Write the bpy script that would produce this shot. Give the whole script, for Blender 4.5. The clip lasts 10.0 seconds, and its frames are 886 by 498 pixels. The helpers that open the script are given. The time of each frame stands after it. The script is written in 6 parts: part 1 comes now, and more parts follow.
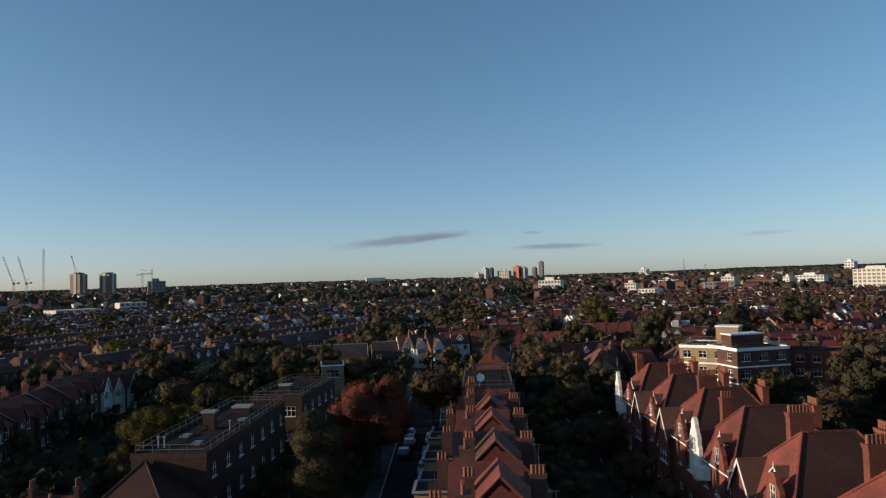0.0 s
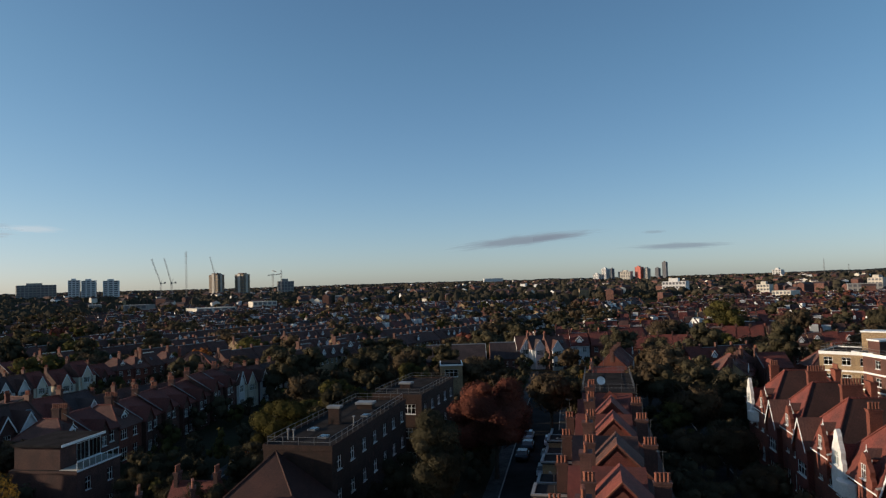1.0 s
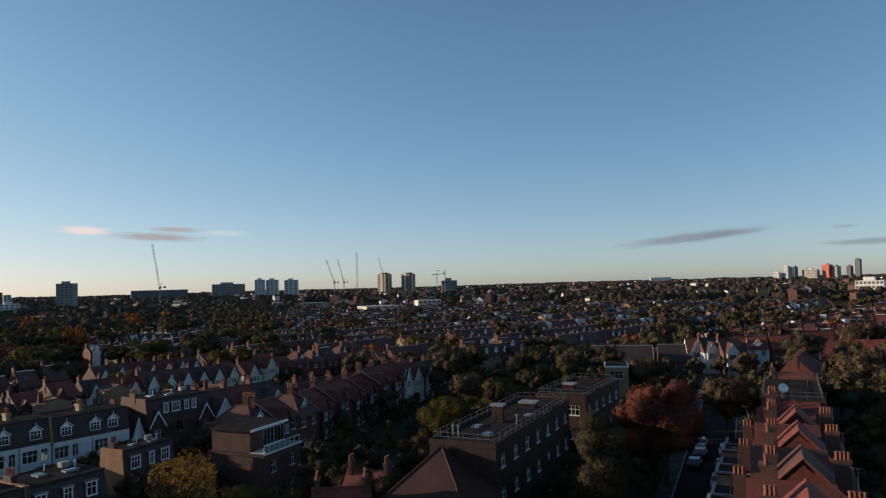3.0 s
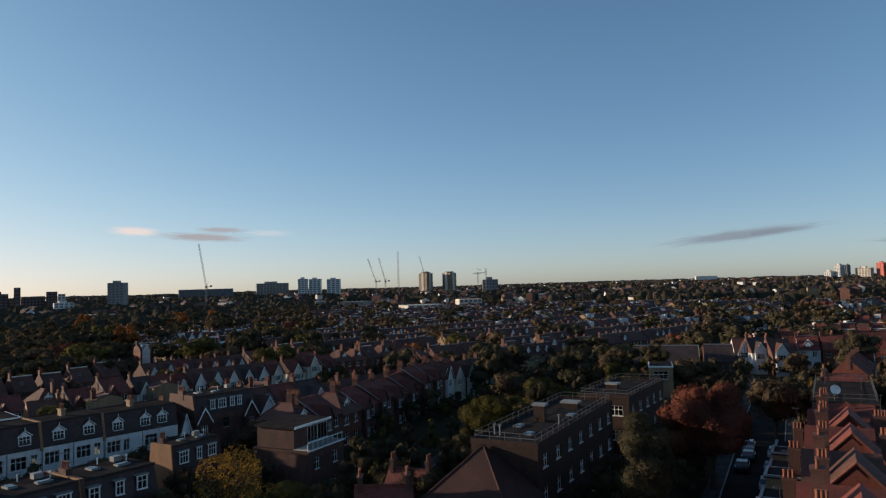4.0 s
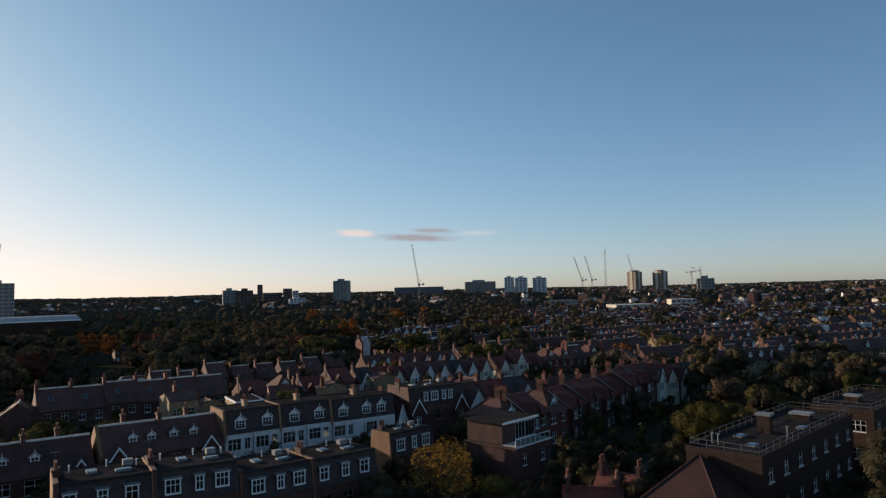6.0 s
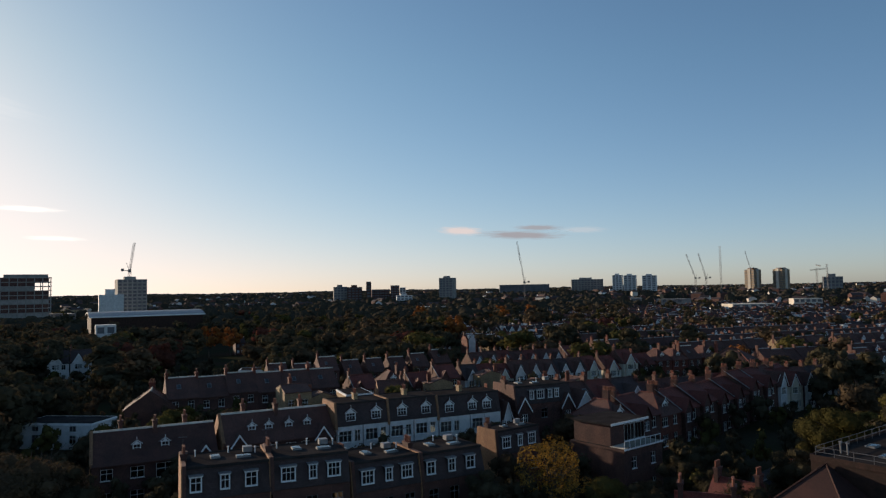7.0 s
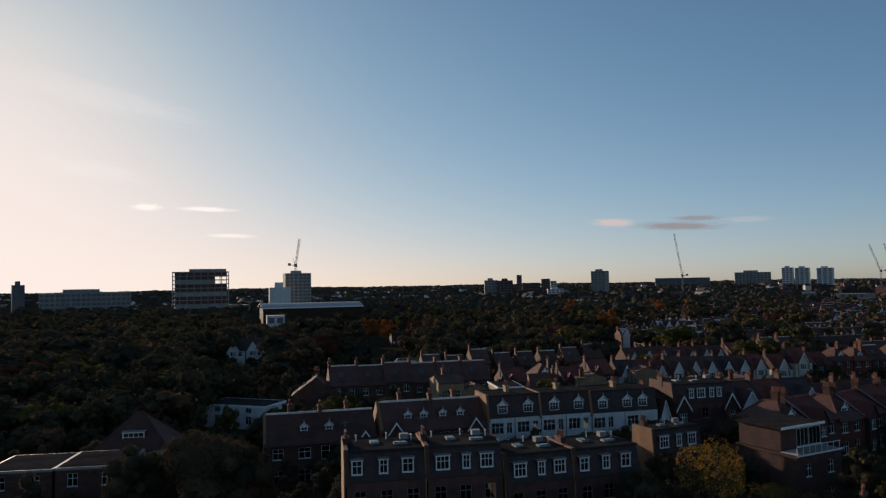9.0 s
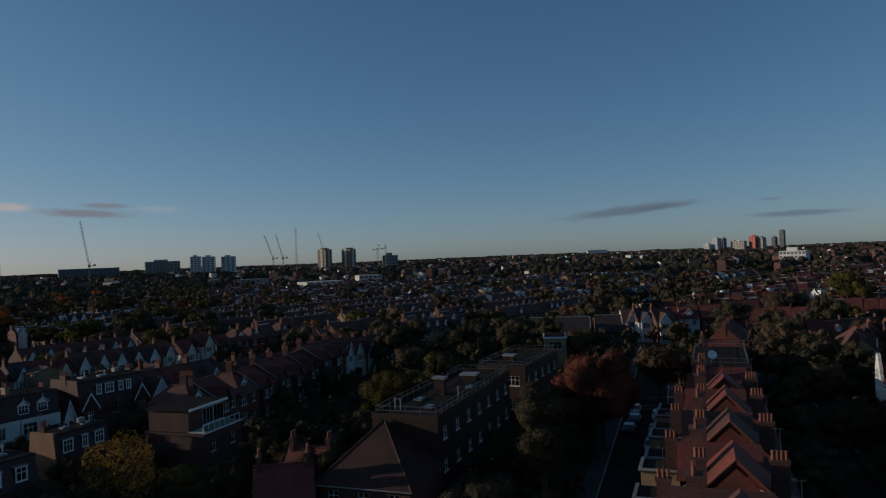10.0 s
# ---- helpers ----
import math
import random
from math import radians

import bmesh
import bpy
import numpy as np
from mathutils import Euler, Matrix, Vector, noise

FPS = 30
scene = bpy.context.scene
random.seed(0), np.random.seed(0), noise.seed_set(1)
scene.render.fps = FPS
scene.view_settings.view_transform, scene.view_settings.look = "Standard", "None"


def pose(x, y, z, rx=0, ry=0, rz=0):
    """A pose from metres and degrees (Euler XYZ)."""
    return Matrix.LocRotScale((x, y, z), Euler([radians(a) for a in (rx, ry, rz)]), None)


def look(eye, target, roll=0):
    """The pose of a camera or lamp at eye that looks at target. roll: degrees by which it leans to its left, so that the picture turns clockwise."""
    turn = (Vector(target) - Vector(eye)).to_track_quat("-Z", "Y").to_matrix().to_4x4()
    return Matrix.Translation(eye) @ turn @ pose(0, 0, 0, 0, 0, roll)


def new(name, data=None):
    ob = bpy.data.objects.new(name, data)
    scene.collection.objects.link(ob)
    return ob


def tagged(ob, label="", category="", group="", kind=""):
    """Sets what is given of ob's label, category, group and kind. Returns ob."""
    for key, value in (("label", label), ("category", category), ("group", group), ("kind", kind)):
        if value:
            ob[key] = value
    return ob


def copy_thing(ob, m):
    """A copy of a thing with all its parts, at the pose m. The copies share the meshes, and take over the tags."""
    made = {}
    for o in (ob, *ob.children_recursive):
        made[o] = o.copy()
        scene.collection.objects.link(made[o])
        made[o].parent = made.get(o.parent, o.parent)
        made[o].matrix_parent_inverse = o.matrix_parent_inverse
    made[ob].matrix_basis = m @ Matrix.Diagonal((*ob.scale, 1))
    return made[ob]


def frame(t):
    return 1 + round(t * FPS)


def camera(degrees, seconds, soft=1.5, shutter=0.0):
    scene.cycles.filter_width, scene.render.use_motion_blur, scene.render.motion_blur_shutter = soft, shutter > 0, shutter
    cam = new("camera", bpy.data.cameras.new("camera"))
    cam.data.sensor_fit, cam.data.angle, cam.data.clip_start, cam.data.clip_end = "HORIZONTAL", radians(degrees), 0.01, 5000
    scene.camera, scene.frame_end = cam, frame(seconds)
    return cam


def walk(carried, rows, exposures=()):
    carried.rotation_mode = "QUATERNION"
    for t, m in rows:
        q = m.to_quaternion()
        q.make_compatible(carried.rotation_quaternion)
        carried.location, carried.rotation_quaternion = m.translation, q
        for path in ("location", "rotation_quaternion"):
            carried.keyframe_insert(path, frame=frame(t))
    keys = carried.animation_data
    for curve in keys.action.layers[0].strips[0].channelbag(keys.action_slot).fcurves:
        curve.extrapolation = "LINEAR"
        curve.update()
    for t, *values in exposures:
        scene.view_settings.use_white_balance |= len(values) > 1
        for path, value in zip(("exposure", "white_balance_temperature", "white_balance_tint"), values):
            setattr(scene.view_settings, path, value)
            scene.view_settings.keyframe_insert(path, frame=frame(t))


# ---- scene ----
# camera: a drone hovering 26 m up, turning where it hangs
cam = camera(63.97, 10.0, soft=1.25)
HC = 26.0
PATH = [
    (0.0, 0.00, 2.26, 1.72), (0.5, 5.06, 2.46, 1.68), (1.0, 9.48, 2.59, 1.62), (1.5, 13.77, 2.71, 1.55),
    (2.0, 17.59, 2.82, 1.47), (2.5, 19.95, 2.86, 1.54), (3.0, 22.47, 2.89, 1.60), (4.5, 28.61, 2.93, 1.64),
    (5.0, 33.16, 3.01, 1.59), (5.5, 37.44, 3.13, 1.47), (6.0, 42.27, 3.22, 1.35), (7.5, 54.52, 3.12, 1.00),
    (8.0, 58.75, 3.10, 1.00), (8.5, 62.77, 3.05, 0.91), (9.0, 62.84, 2.87, 1.00), (9.3, 61.78, 2.69, 1.12),
    (9.4, 53.47, 2.31, 1.49), (9.5, 46.29, 2.00, 1.68), (9.6, 35.24, 1.50, 1.96), (9.7, 27.91, 1.15, 2.13),
    (9.8, 17.00, 0.57, 2.29), (9.9, 12.50, 0.31, 2.30), (10.0, 17.70, 0.67, 2.25)]
walk(cam, [(t, pose(0, 0, HC, 90 + p, r, y)) for t, y, p, r in PATH],
     exposures=[(0.0, 0.46, 6650, 9), (3.0, 0.54, 6850, 11), (5.5, 0.48, 6800, 12), (7.5, 0.34, 6900, 13), (9.0, 0.10, 6850, 13),
                (9.3, 0.02, 6600, 12), (9.6, -0.42, 6350, 9), (10.0, -0.54, 6000, 7)])

# ---- world and sun ----
SUN_AZ, SUN_EL = 100.0, 9.5
world = bpy.data.worlds.new("world")
scene.world = world
world.use_nodes = True
wn = world.node_tree
sky = wn.nodes.new("ShaderNodeTexSky")
sky.sky_type = "NISHITA"
sky.sun_disc = False
sky.sun_elevation, sky.sun_rotation = radians(SUN_EL), radians(-SUN_AZ)
sky.altitude, sky.air_density, sky.dust_density, sky.ozone_density = 60, 0.65, 0.5, 2.4
# clear air overhead, thin haze low down, and a broad soft glow round the sun
wc = wn.nodes.new("ShaderNodeTexCoord")
wz = wn.nodes.new("ShaderNodeSeparateXYZ")
wn.links.new(wc.outputs["Generated"], wz.inputs[0])
wr = wn.nodes.new("ShaderNodeMapRange")
wr.inputs[1].default_value, wr.inputs[2].default_value = 0.0, 0.3
wn.links.new(wz.outputs[2], wr.inputs[0])
wm = wn.nodes.new("ShaderNodeMix")
wm.data_type = "RGBA"
wm.inputs[6].default_value, wm.inputs[7].default_value = (0.90, 0.885, 0.98, 1), (0.90, 1.01, 0.98, 1)
wn.links.new(wr.outputs[0], wm.inputs[0])
wt = wn.nodes.new("ShaderNodeVectorMath")
wt.operation = "MULTIPLY"
wn.links.new(sky.outputs[0], wt.inputs[0])
wn.links.new(wm.outputs[2], wt.inputs[1])
ws, wj = wn.nodes.new("ShaderNodeSeparateXYZ"), wn.nodes.new("ShaderNodeCombineXYZ")
wn.links.new(wt.outputs[0], ws.inputs[0])


def sky_math(op, a, b):
    n = wn.nodes.new("ShaderNodeMath")
    n.operation = op
    for i, v in enumerate((a, b)):
        if isinstance(v, float):
            n.inputs[i].default_value = v
        else:
            wn.links.new(v, n.inputs[i])
    return n.outputs[0]


for i, k in enumerate((0.150, 0.165, 0.170)):
    c = ws.outputs[i]
    q = sky_math("POWER", sky_math("MULTIPLY", c, k), 2.0)
    wn.links.new(sky_math("DIVIDE", c, sky_math("POWER", sky_math("ADD", q, 1.0), 0.5)), wj.inputs[i])
wn.nodes["Background"].inputs["Strength"].default_value = 0.134
wn.links.new(wj.outputs[0], wn.nodes["Background"].inputs["Color"])
sun = new("sun", bpy.data.lights.new("sun", "SUN"))
sun.data.energy, sun.data.angle, sun.data.color = 3.9, radians(0.5), (1.0, 0.83, 0.64)
_a, _e = radians(SUN_AZ), radians(SUN_EL)
SUN_DIR = Vector((-math.sin(_a) * math.cos(_e), math.cos(_a) * math.cos(_e), math.sin(_e)))
sun.matrix_basis = look(SUN_DIR * 3000, (0, 0, 0))


# ---- materials ----
def nodes_of(name):
    m = bpy.data.materials.new(name)
    m.use_nodes = True
    t = m.node_tree
    return m, t, t.nodes["Principled BSDF"]


def mat(name, c1, c2, rough=0.8, scale=0.6, fine=9.0, bump=0.25, pattern=None, metal=0.0, rnd=0.25, size=(0.225, 0.075), mortar=(0.3, 0.27, 0.24)):
    """Two-scale surface: large stains and fine grain, an optional course pattern, tone by object and by island."""
    m, t, b = nodes_of(name)
    N, L = t.nodes, t.links
    co = N.new("ShaderNodeTexCoord")
    big = N.new("ShaderNodeTexNoise"); big.inputs["Scale"].default_value = scale; big.inputs["Detail"].default_value = 5
    small = N.new("ShaderNodeTexNoise"); small.inputs["Scale"].default_value = fine; small.inputs["Detail"].default_value = 4
    L.new(co.outputs["Object"], big.inputs["Vector"]); L.new(co.outputs["Object"], small.inputs["Vector"])
    ramp = N.new("ShaderNodeMapRange"); ramp.inputs[1].default_value = 0.3; ramp.inputs[2].default_value = 0.7
    L.new(big.outputs["Fac"], ramp.inputs[0])
    mix = N.new("ShaderNodeMix"); mix.data_type = "RGBA"
    mix.inputs[6].default_value, mix.inputs[7].default_value = (*c1, 1), (*c2, 1)
    L.new(ramp.outputs[0], mix.inputs[0])
    last = mix.outputs[2]
    height = small.outputs["Fac"]
    if pattern:
        sep = N.new("ShaderNodeSeparateXYZ"); L.new(co.outputs["Object"], sep.inputs[0])
        com = N.new("ShaderNodeCombineXYZ")
        add = N.new("ShaderNodeMath"); add.operation = "ADD"
        if pattern == "brick":
            L.new(sep.outputs[0], add.inputs[0]); L.new(sep.outputs[1], add.inputs[1])
            L.new(add.outputs[0], com.inputs[0]); L.new(sep.outputs[2], com.inputs[1])
        else:
            L.new(sep.outputs[1], add.inputs[0]); L.new(sep.outputs[2], add.inputs[1])
            L.new(sep.outputs[0], com.inputs[0]); L.new(add.outputs[0], com.inputs[1])
        br = N.new("ShaderNodeTexBrick")
        br.inputs["Scale"].default_value = 1.0
        br.inputs["Brick Width"].default_value, br.inputs["Row Height"].default_value = size
        br.inputs["Mortar Size"].default_value = 0.012
        br.inputs["Color1"].default_value = (1, 1, 1, 1); br.inputs["Color2"].default_value = (0.68, 0.66, 0.64, 1)
        br.inputs["Mortar"].default_value = (*mortar, 1)
        L.new(com.outputs[0], br.inputs["Vector"])
        mul = N.new("ShaderNodeMix"); mul.data_type = "RGBA"; mul.blend_type = "MULTIPLY"; mul.inputs[0].default_value = 0.8
        L.new(last, mul.inputs[6]); L.new(br.outputs["Color"], mul.inputs[7])
        last = mul.outputs[2]
        sub = N.new("ShaderNodeMath"); sub.operation = "SUBTRACT"
        L.new(small.outputs["Fac"], sub.inputs[0]); L.new(br.outputs["Fac"], sub.inputs[1])
        height = sub.outputs[0]
    inf = N.new("ShaderNodeObjectInfo"); geo = N.new("ShaderNodeNewGeometry")
    av = N.new("ShaderNodeMath"); av.operation = "ADD"
    L.new(inf.outputs["Random"], av.inputs[0]); L.new(geo.outputs["Random Per Island"], av.inputs[1])
    mr = N.new("ShaderNodeMapRange"); mr.inputs[2].default_value = 2.0
    mr.inputs[3].default_value, mr.inputs[4].default_value = 1 - rnd, 1 + rnd
    L.new(av.outputs[0], mr.inputs[0])
    gr = N.new("ShaderNodeMapRange"); gr.inputs[1].default_value = 0.25; gr.inputs[2].default_value = 0.75
    gr.inputs[3].default_value, gr.inputs[4].default_value = 0.8, 1.15
    L.new(small.outputs["Fac"], gr.inputs[0])
    m2 = N.new("ShaderNodeMath"); m2.operation = "MULTIPLY"; L.new(mr.outputs[0], m2.inputs[0]); L.new(gr.outputs[0], m2.inputs[1])
    vm = N.new("ShaderNodeVectorMath"); vm.operation = "SCALE"
    L.new(last, vm.inputs[0]); L.new(m2.outputs[0], vm.inputs["Scale"])
    L.new(vm.outputs[0], b.inputs["Base Color"])
    bp = N.new("ShaderNodeBump"); bp.inputs["Strength"].default_value = bump; bp.inputs["Distance"].default_value = 0.03
    L.new(height, bp.inputs["Height"]); L.new(bp.outputs[0], b.inputs["Normal"])
    b.inputs["Roughness"].default_value, b.inputs["Metallic"].default_value = rough, metal
    b.inputs["Specular IOR Level"].default_value = 0.5 if rough < 0.7 else 0.25 if rough < 0.9 else 0.0
    return m


def leaf_mat(name, c1, c2, trans=0.24):
    """Foliage: clumps of two tones at branch scale, a little spread leaf by leaf and tree by tree."""
    m, t, b = nodes_of(name)
    N, L = t.nodes, t.links
    geo = N.new("ShaderNodeNewGeometry"); inf = N.new("ShaderNodeObjectInfo")
    nz = N.new("ShaderNodeTexNoise"); nz.inputs["Scale"].default_value = 0.32; nz.inputs["Detail"].default_value = 5
    L.new(geo.outputs["Position"], nz.inputs["Vector"])
    cl = N.new("ShaderNodeMapRange"); cl.inputs[1].default_value, cl.inputs[2].default_value = 0.36, 0.64
    L.new(nz.outputs["Fac"], cl.inputs[0])
    mix = N.new("ShaderNodeMix"); mix.data_type = "RGBA"
    mix.inputs[6].default_value, mix.inputs[7].default_value = (*c1, 1), (*c2, 1)
    L.new(cl.outputs[0], mix.inputs[0])
    mr = N.new("ShaderNodeMapRange"); mr.inputs[3].default_value, mr.inputs[4].default_value = 0.78, 1.22
    L.new(inf.outputs["Random"], mr.inputs[0])
    ml = N.new("ShaderNodeMapRange"); ml.inputs[3].default_value, ml.inputs[4].default_value = 0.84, 1.16
    L.new(geo.outputs["Random Per Island"], ml.inputs[0])
    mm = N.new("ShaderNodeMath"); mm.operation = "MULTIPLY"
    L.new(mr.outputs[0], mm.inputs[0]); L.new(ml.outputs[0], mm.inputs[1])
    vm = N.new("ShaderNodeVectorMath"); vm.operation = "SCALE"
    L.new(mix.outputs[2], vm.inputs[0]); L.new(mm.outputs[0], vm.inputs["Scale"])
    b.inputs["Roughness"].default_value = 0.75
    b.inputs["Specular IOR Level"].default_value = 0.0
    L.new(vm.outputs[0], b.inputs["Base Color"])
    tr = N.new("ShaderNodeBsdfTranslucent"); L.new(vm.outputs[0], tr.inputs[0])
    ms = N.new("ShaderNodeMixShader"); ms.inputs[0].default_value = trans
    L.new(b.outputs[0], ms.inputs[1]); L.new(tr.outputs[0], ms.inputs[2])
    L.new(ms.outputs[0], t.nodes["Material Output"].inputs[0])
    return m


def glass_mat(name):
    m, t, b = nodes_of(name)
    N, L = t.nodes, t.links
    tr = N.new("ShaderNodeBsdfTransparent"); tr.inputs[0].default_value = (0.55, 0.6, 0.6, 1)
    gl = N.new("ShaderNodeBsdfGlossy"); gl.inputs["Roughness"].default_value = 0.03
    fr = N.new("ShaderNodeFresnel"); fr.inputs[0].default_value = 1.55
    ms = N.new("ShaderNodeMixShader")
    L.new(fr.outputs[0], ms.inputs[0]); L.new(tr.outputs[0], ms.inputs[1]); L.new(gl.outputs[0], ms.inputs[2])
    L.new(ms.outputs[0], t.nodes["Material Output"].inputs[0])
    return m


M = {}
M["brick_red"] = mat("red_brick", (0.270, 0.083, 0.053), (0.155, 0.055, 0.042), pattern="brick", scale=0.5)
M["brick_brown"] = mat("brown_brick", (0.189, 0.087, 0.067), (0.107, 0.055, 0.047), pattern="brick", scale=0.5)
# bright orange: the low sun on end and party walls is in this colour
M["brick_orange"] = mat("orange_brick_lit", (0.46, 0.24, 0.125), (0.32, 0.165, 0.09), pattern="brick", scale=0.5)
M["brick_stock"] = mat("yellow_stock_brick", (0.46, 0.33, 0.19), (0.33, 0.23, 0.14), pattern="brick", scale=0.5)
M["render_white"] = mat("white_render", (0.72, 0.70, 0.67), (0.52, 0.51, 0.49), rough=0.7, scale=0.7, rnd=0.08)
M["render_cream"] = mat("cream_render", (0.66, 0.60, 0.48), (0.5, 0.45, 0.36), rough=0.75, rnd=0.12)
M["tile_red"] = mat("red_clay_tile", (0.255, 0.066, 0.048), (0.128, 0.046, 0.038), rnd=0.34, pattern="tile", size=(0.2, 0.16), mortar=(0.35, 0.3, 0.3), rough=0.75, scale=0.35, bump=0.6)
M["tile_brown"] = mat("brown_clay_tile", (0.174, 0.079, 0.061), (0.100, 0.053, 0.044), rnd=0.34, pattern="tile", size=(0.2, 0.16), mortar=(0.35, 0.3, 0.3), rough=0.8, scale=0.35, bump=0.6)
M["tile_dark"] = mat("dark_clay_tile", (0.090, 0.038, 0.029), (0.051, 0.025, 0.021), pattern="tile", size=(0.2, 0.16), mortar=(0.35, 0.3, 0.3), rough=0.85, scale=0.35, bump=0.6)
M["slate"] = mat("grey_slate", (0.096, 0.064, 0.061), (0.054, 0.038, 0.036), pattern="tile", size=(0.3, 0.22), mortar=(0.4, 0.4, 0.4), rough=0.75, scale=0.4, bump=0.5)
M["felt"] = mat("roofing_felt", (0.058, 0.051, 0.048), (0.032, 0.028, 0.027), rough=0.92, scale=0.45, fine=5)
M["lead"] = mat("lead_flashing", (0.26, 0.255, 0.25), (0.17, 0.17, 0.17), rough=0.5, scale=1.2)
M["paint"] = mat("white_paint", (0.82, 0.82, 0.80), (0.7, 0.7, 0.68), rough=0.45, scale=2, rnd=0.06, bump=0.05)
M["brick_sooty"] = mat("sooty_brick", (0.081, 0.039, 0.029), (0.043, 0.025, 0.019), pattern="brick", scale=1.5)
M["terracotta"] = mat("terracotta", (0.25, 0.085, 0.05), (0.14, 0.055, 0.038), rough=0.8, scale=3)
M["concrete"] = mat("concrete", (0.338, 0.319, 0.293), (0.221, 0.208, 0.195), rough=0.85, scale=0.3)
M["concrete_warm"] = mat("pale_concrete", (0.62, 0.56, 0.47), (0.5, 0.45, 0.38), rough=0.8, scale=0.1)
M["concrete_dark"] = mat("dark_cladding", (0.150, 0.150, 0.160), (0.090, 0.090, 0.102), rough=0.6, scale=0.1)
M["steel"] = mat("painted_steel", (0.16, 0.15, 0.15), (0.1, 0.1, 0.1), rough=0.5, metal=0.3)
M["red_panel"] = mat("red_panel", (0.55, 0.11, 0.07), (0.45, 0.09, 0.06), rough=0.5, scale=0.1)
M["far_hill"] = mat("far_wooded_hill", (0.072, 0.073, 0.065), (0.046, 0.048, 0.044), rough=0.95, scale=0.02, fine=0.2)
M["asphalt"] = mat("asphalt", (0.05, 0.048, 0.047), (0.032, 0.031, 0.03), rough=0.9, scale=0.3, fine=6)
M["paving"] = mat("paving", (0.11, 0.105, 0.1), (0.07, 0.067, 0.064), rough=0.9, pattern="tile", size=(0.6, 0.6))
M["ground"] = mat("grass_and_soil", (0.036, 0.040, 0.020), (0.050, 0.037, 0.029), rough=0.95, scale=0.06, fine=1.5)
M["bark"] = mat("bark", (0.11, 0.085, 0.065), (0.06, 0.05, 0.04), rough=0.95, scale=2, bump=0.8)
M["car_dark"] = mat("dark_car_paint", (0.03, 0.035, 0.045), (0.025, 0.028, 0.035), rough=0.25, rnd=0.1, bump=0)
M["car_pale"] = mat("silver_car_paint", (0.5, 0.51, 0.53), (0.45, 0.46, 0.48), rough=0.3, rnd=0.1, bump=0)
M["rubber"] = mat("rubber", (0.02, 0.02, 0.02), (0.03, 0.03, 0.03), rough=0.9)
M["glass"] = glass_mat("window_glass")
M["leaf_green"] = leaf_mat("green_leaf", (0.0575, 0.0516, 0.0220), (0.1063, 0.0912, 0.0297))
M["leaf_dark"] = leaf_mat("dark_leaf", (0.0442, 0.0394, 0.0252), (0.0780, 0.0650, 0.0396))
M["leaf_olive"] = leaf_mat("olive_leaf", (0.0600, 0.0448, 0.0299), (0.1020, 0.0713, 0.0425))
M["leaf_red"] = leaf_mat("copper_leaf", (0.0780, 0.0300, 0.0228), (0.1274, 0.0444, 0.0300), 0.06)
M["leaf_orange"] = leaf_mat("orange_leaf", (0.1875, 0.0696, 0.0242), (0.3125, 0.1200, 0.0352))
M["leaf_yellow"] = leaf_mat("yellow_leaf", (0.30, 0.165, 0.035), (0.14, 0.09, 0.028))
M["canopy"] = mat("far_tree_tops", (0.036, 0.034, 0.026), (0.070, 0.056, 0.038), rough=0.95, scale=0.05, fine=0.7, bump=0.6)


# ---- mesh helpers ----
def quad(bm, pts, mi=0):
    f = bm.faces.new([bm.verts.new(p) for p in pts])
    f.material_index = mi
    return f


def box(bm, x0, y0, z0, x1, y1, z1, mi=0):
    v = [bm.verts.new(p) for p in ((x0, y0, z0), (x1, y0, z0), (x1, y1, z0), (x0, y1, z0), (x0, y0, z1), (x1, y0, z1), (x1, y1, z1), (x0, y1, z1))]
    for q in ((3, 2, 1, 0), (4, 5, 6, 7), (0, 1, 5, 4), (1, 2, 6, 5), (2, 3, 7, 6), (3, 0, 4, 7)):
        bm.faces.new([v[i] for i in q]).material_index = mi


def extrude_x(bm, profile, x0, x1, mi=0):
    """A closed solid: the profile of (y, z), counter-clockwise seen from +x, carried from x0 to x1."""
    a = [bm.verts.new((x0, y, z)) for y, z in profile]
    b = [bm.verts.new((x1, y, z)) for y, z in profile]
    n = len(profile)
    bm.faces.new(list(reversed(a))).material_index = mi
    bm.faces.new(b).material_index = mi
    for i in range(n):
        bm.faces.new([a[i], a[(i + 1) % n], b[(i + 1) % n], b[i]]).material_index = mi


def extrude_y(bm, profile, y0, y1, mi=0):
    """The same along y, the profile being (x, z), clockwise seen from -y is outward either way."""
    a = [bm.verts.new((x, y0, z)) for x, z in profile]
    b = [bm.verts.new((x, y1, z)) for x, z in profile]
    n = len(profile)
    bm.faces.new(a).material_index = mi
    bm.faces.new(list(reversed(b))).material_index = mi
    for i in range(n):
        bm.faces.new([a[i], b[i], b[(i + 1) % n], a[(i + 1) % n]]).material_index = mi


def tube(bm, p, q, r0, r1, n=6, mi=0):
    p, q = Vector(p), Vector(q)
    ax = (q - p).normalized()
    u = ax.orthogonal().normalized()
    w = ax.cross(u)
    ring = []
    for c, r in ((p, r0), (q, r1)):
        ring.append([bm.verts.new(c + (u * math.cos(6.28319 * i / n) + w * math.sin(6.28319 * i / n)) * r) for i in range(n)])
    for i in range(n):
        bm.faces.new([ring[0][i], ring[0][(i + 1) % n], ring[1][(i + 1) % n], ring[1][i]]).material_index = mi
    bm.faces.new(list(reversed(ring[0]))).material_index = mi
    bm.faces.new(ring[1]).material_index = mi


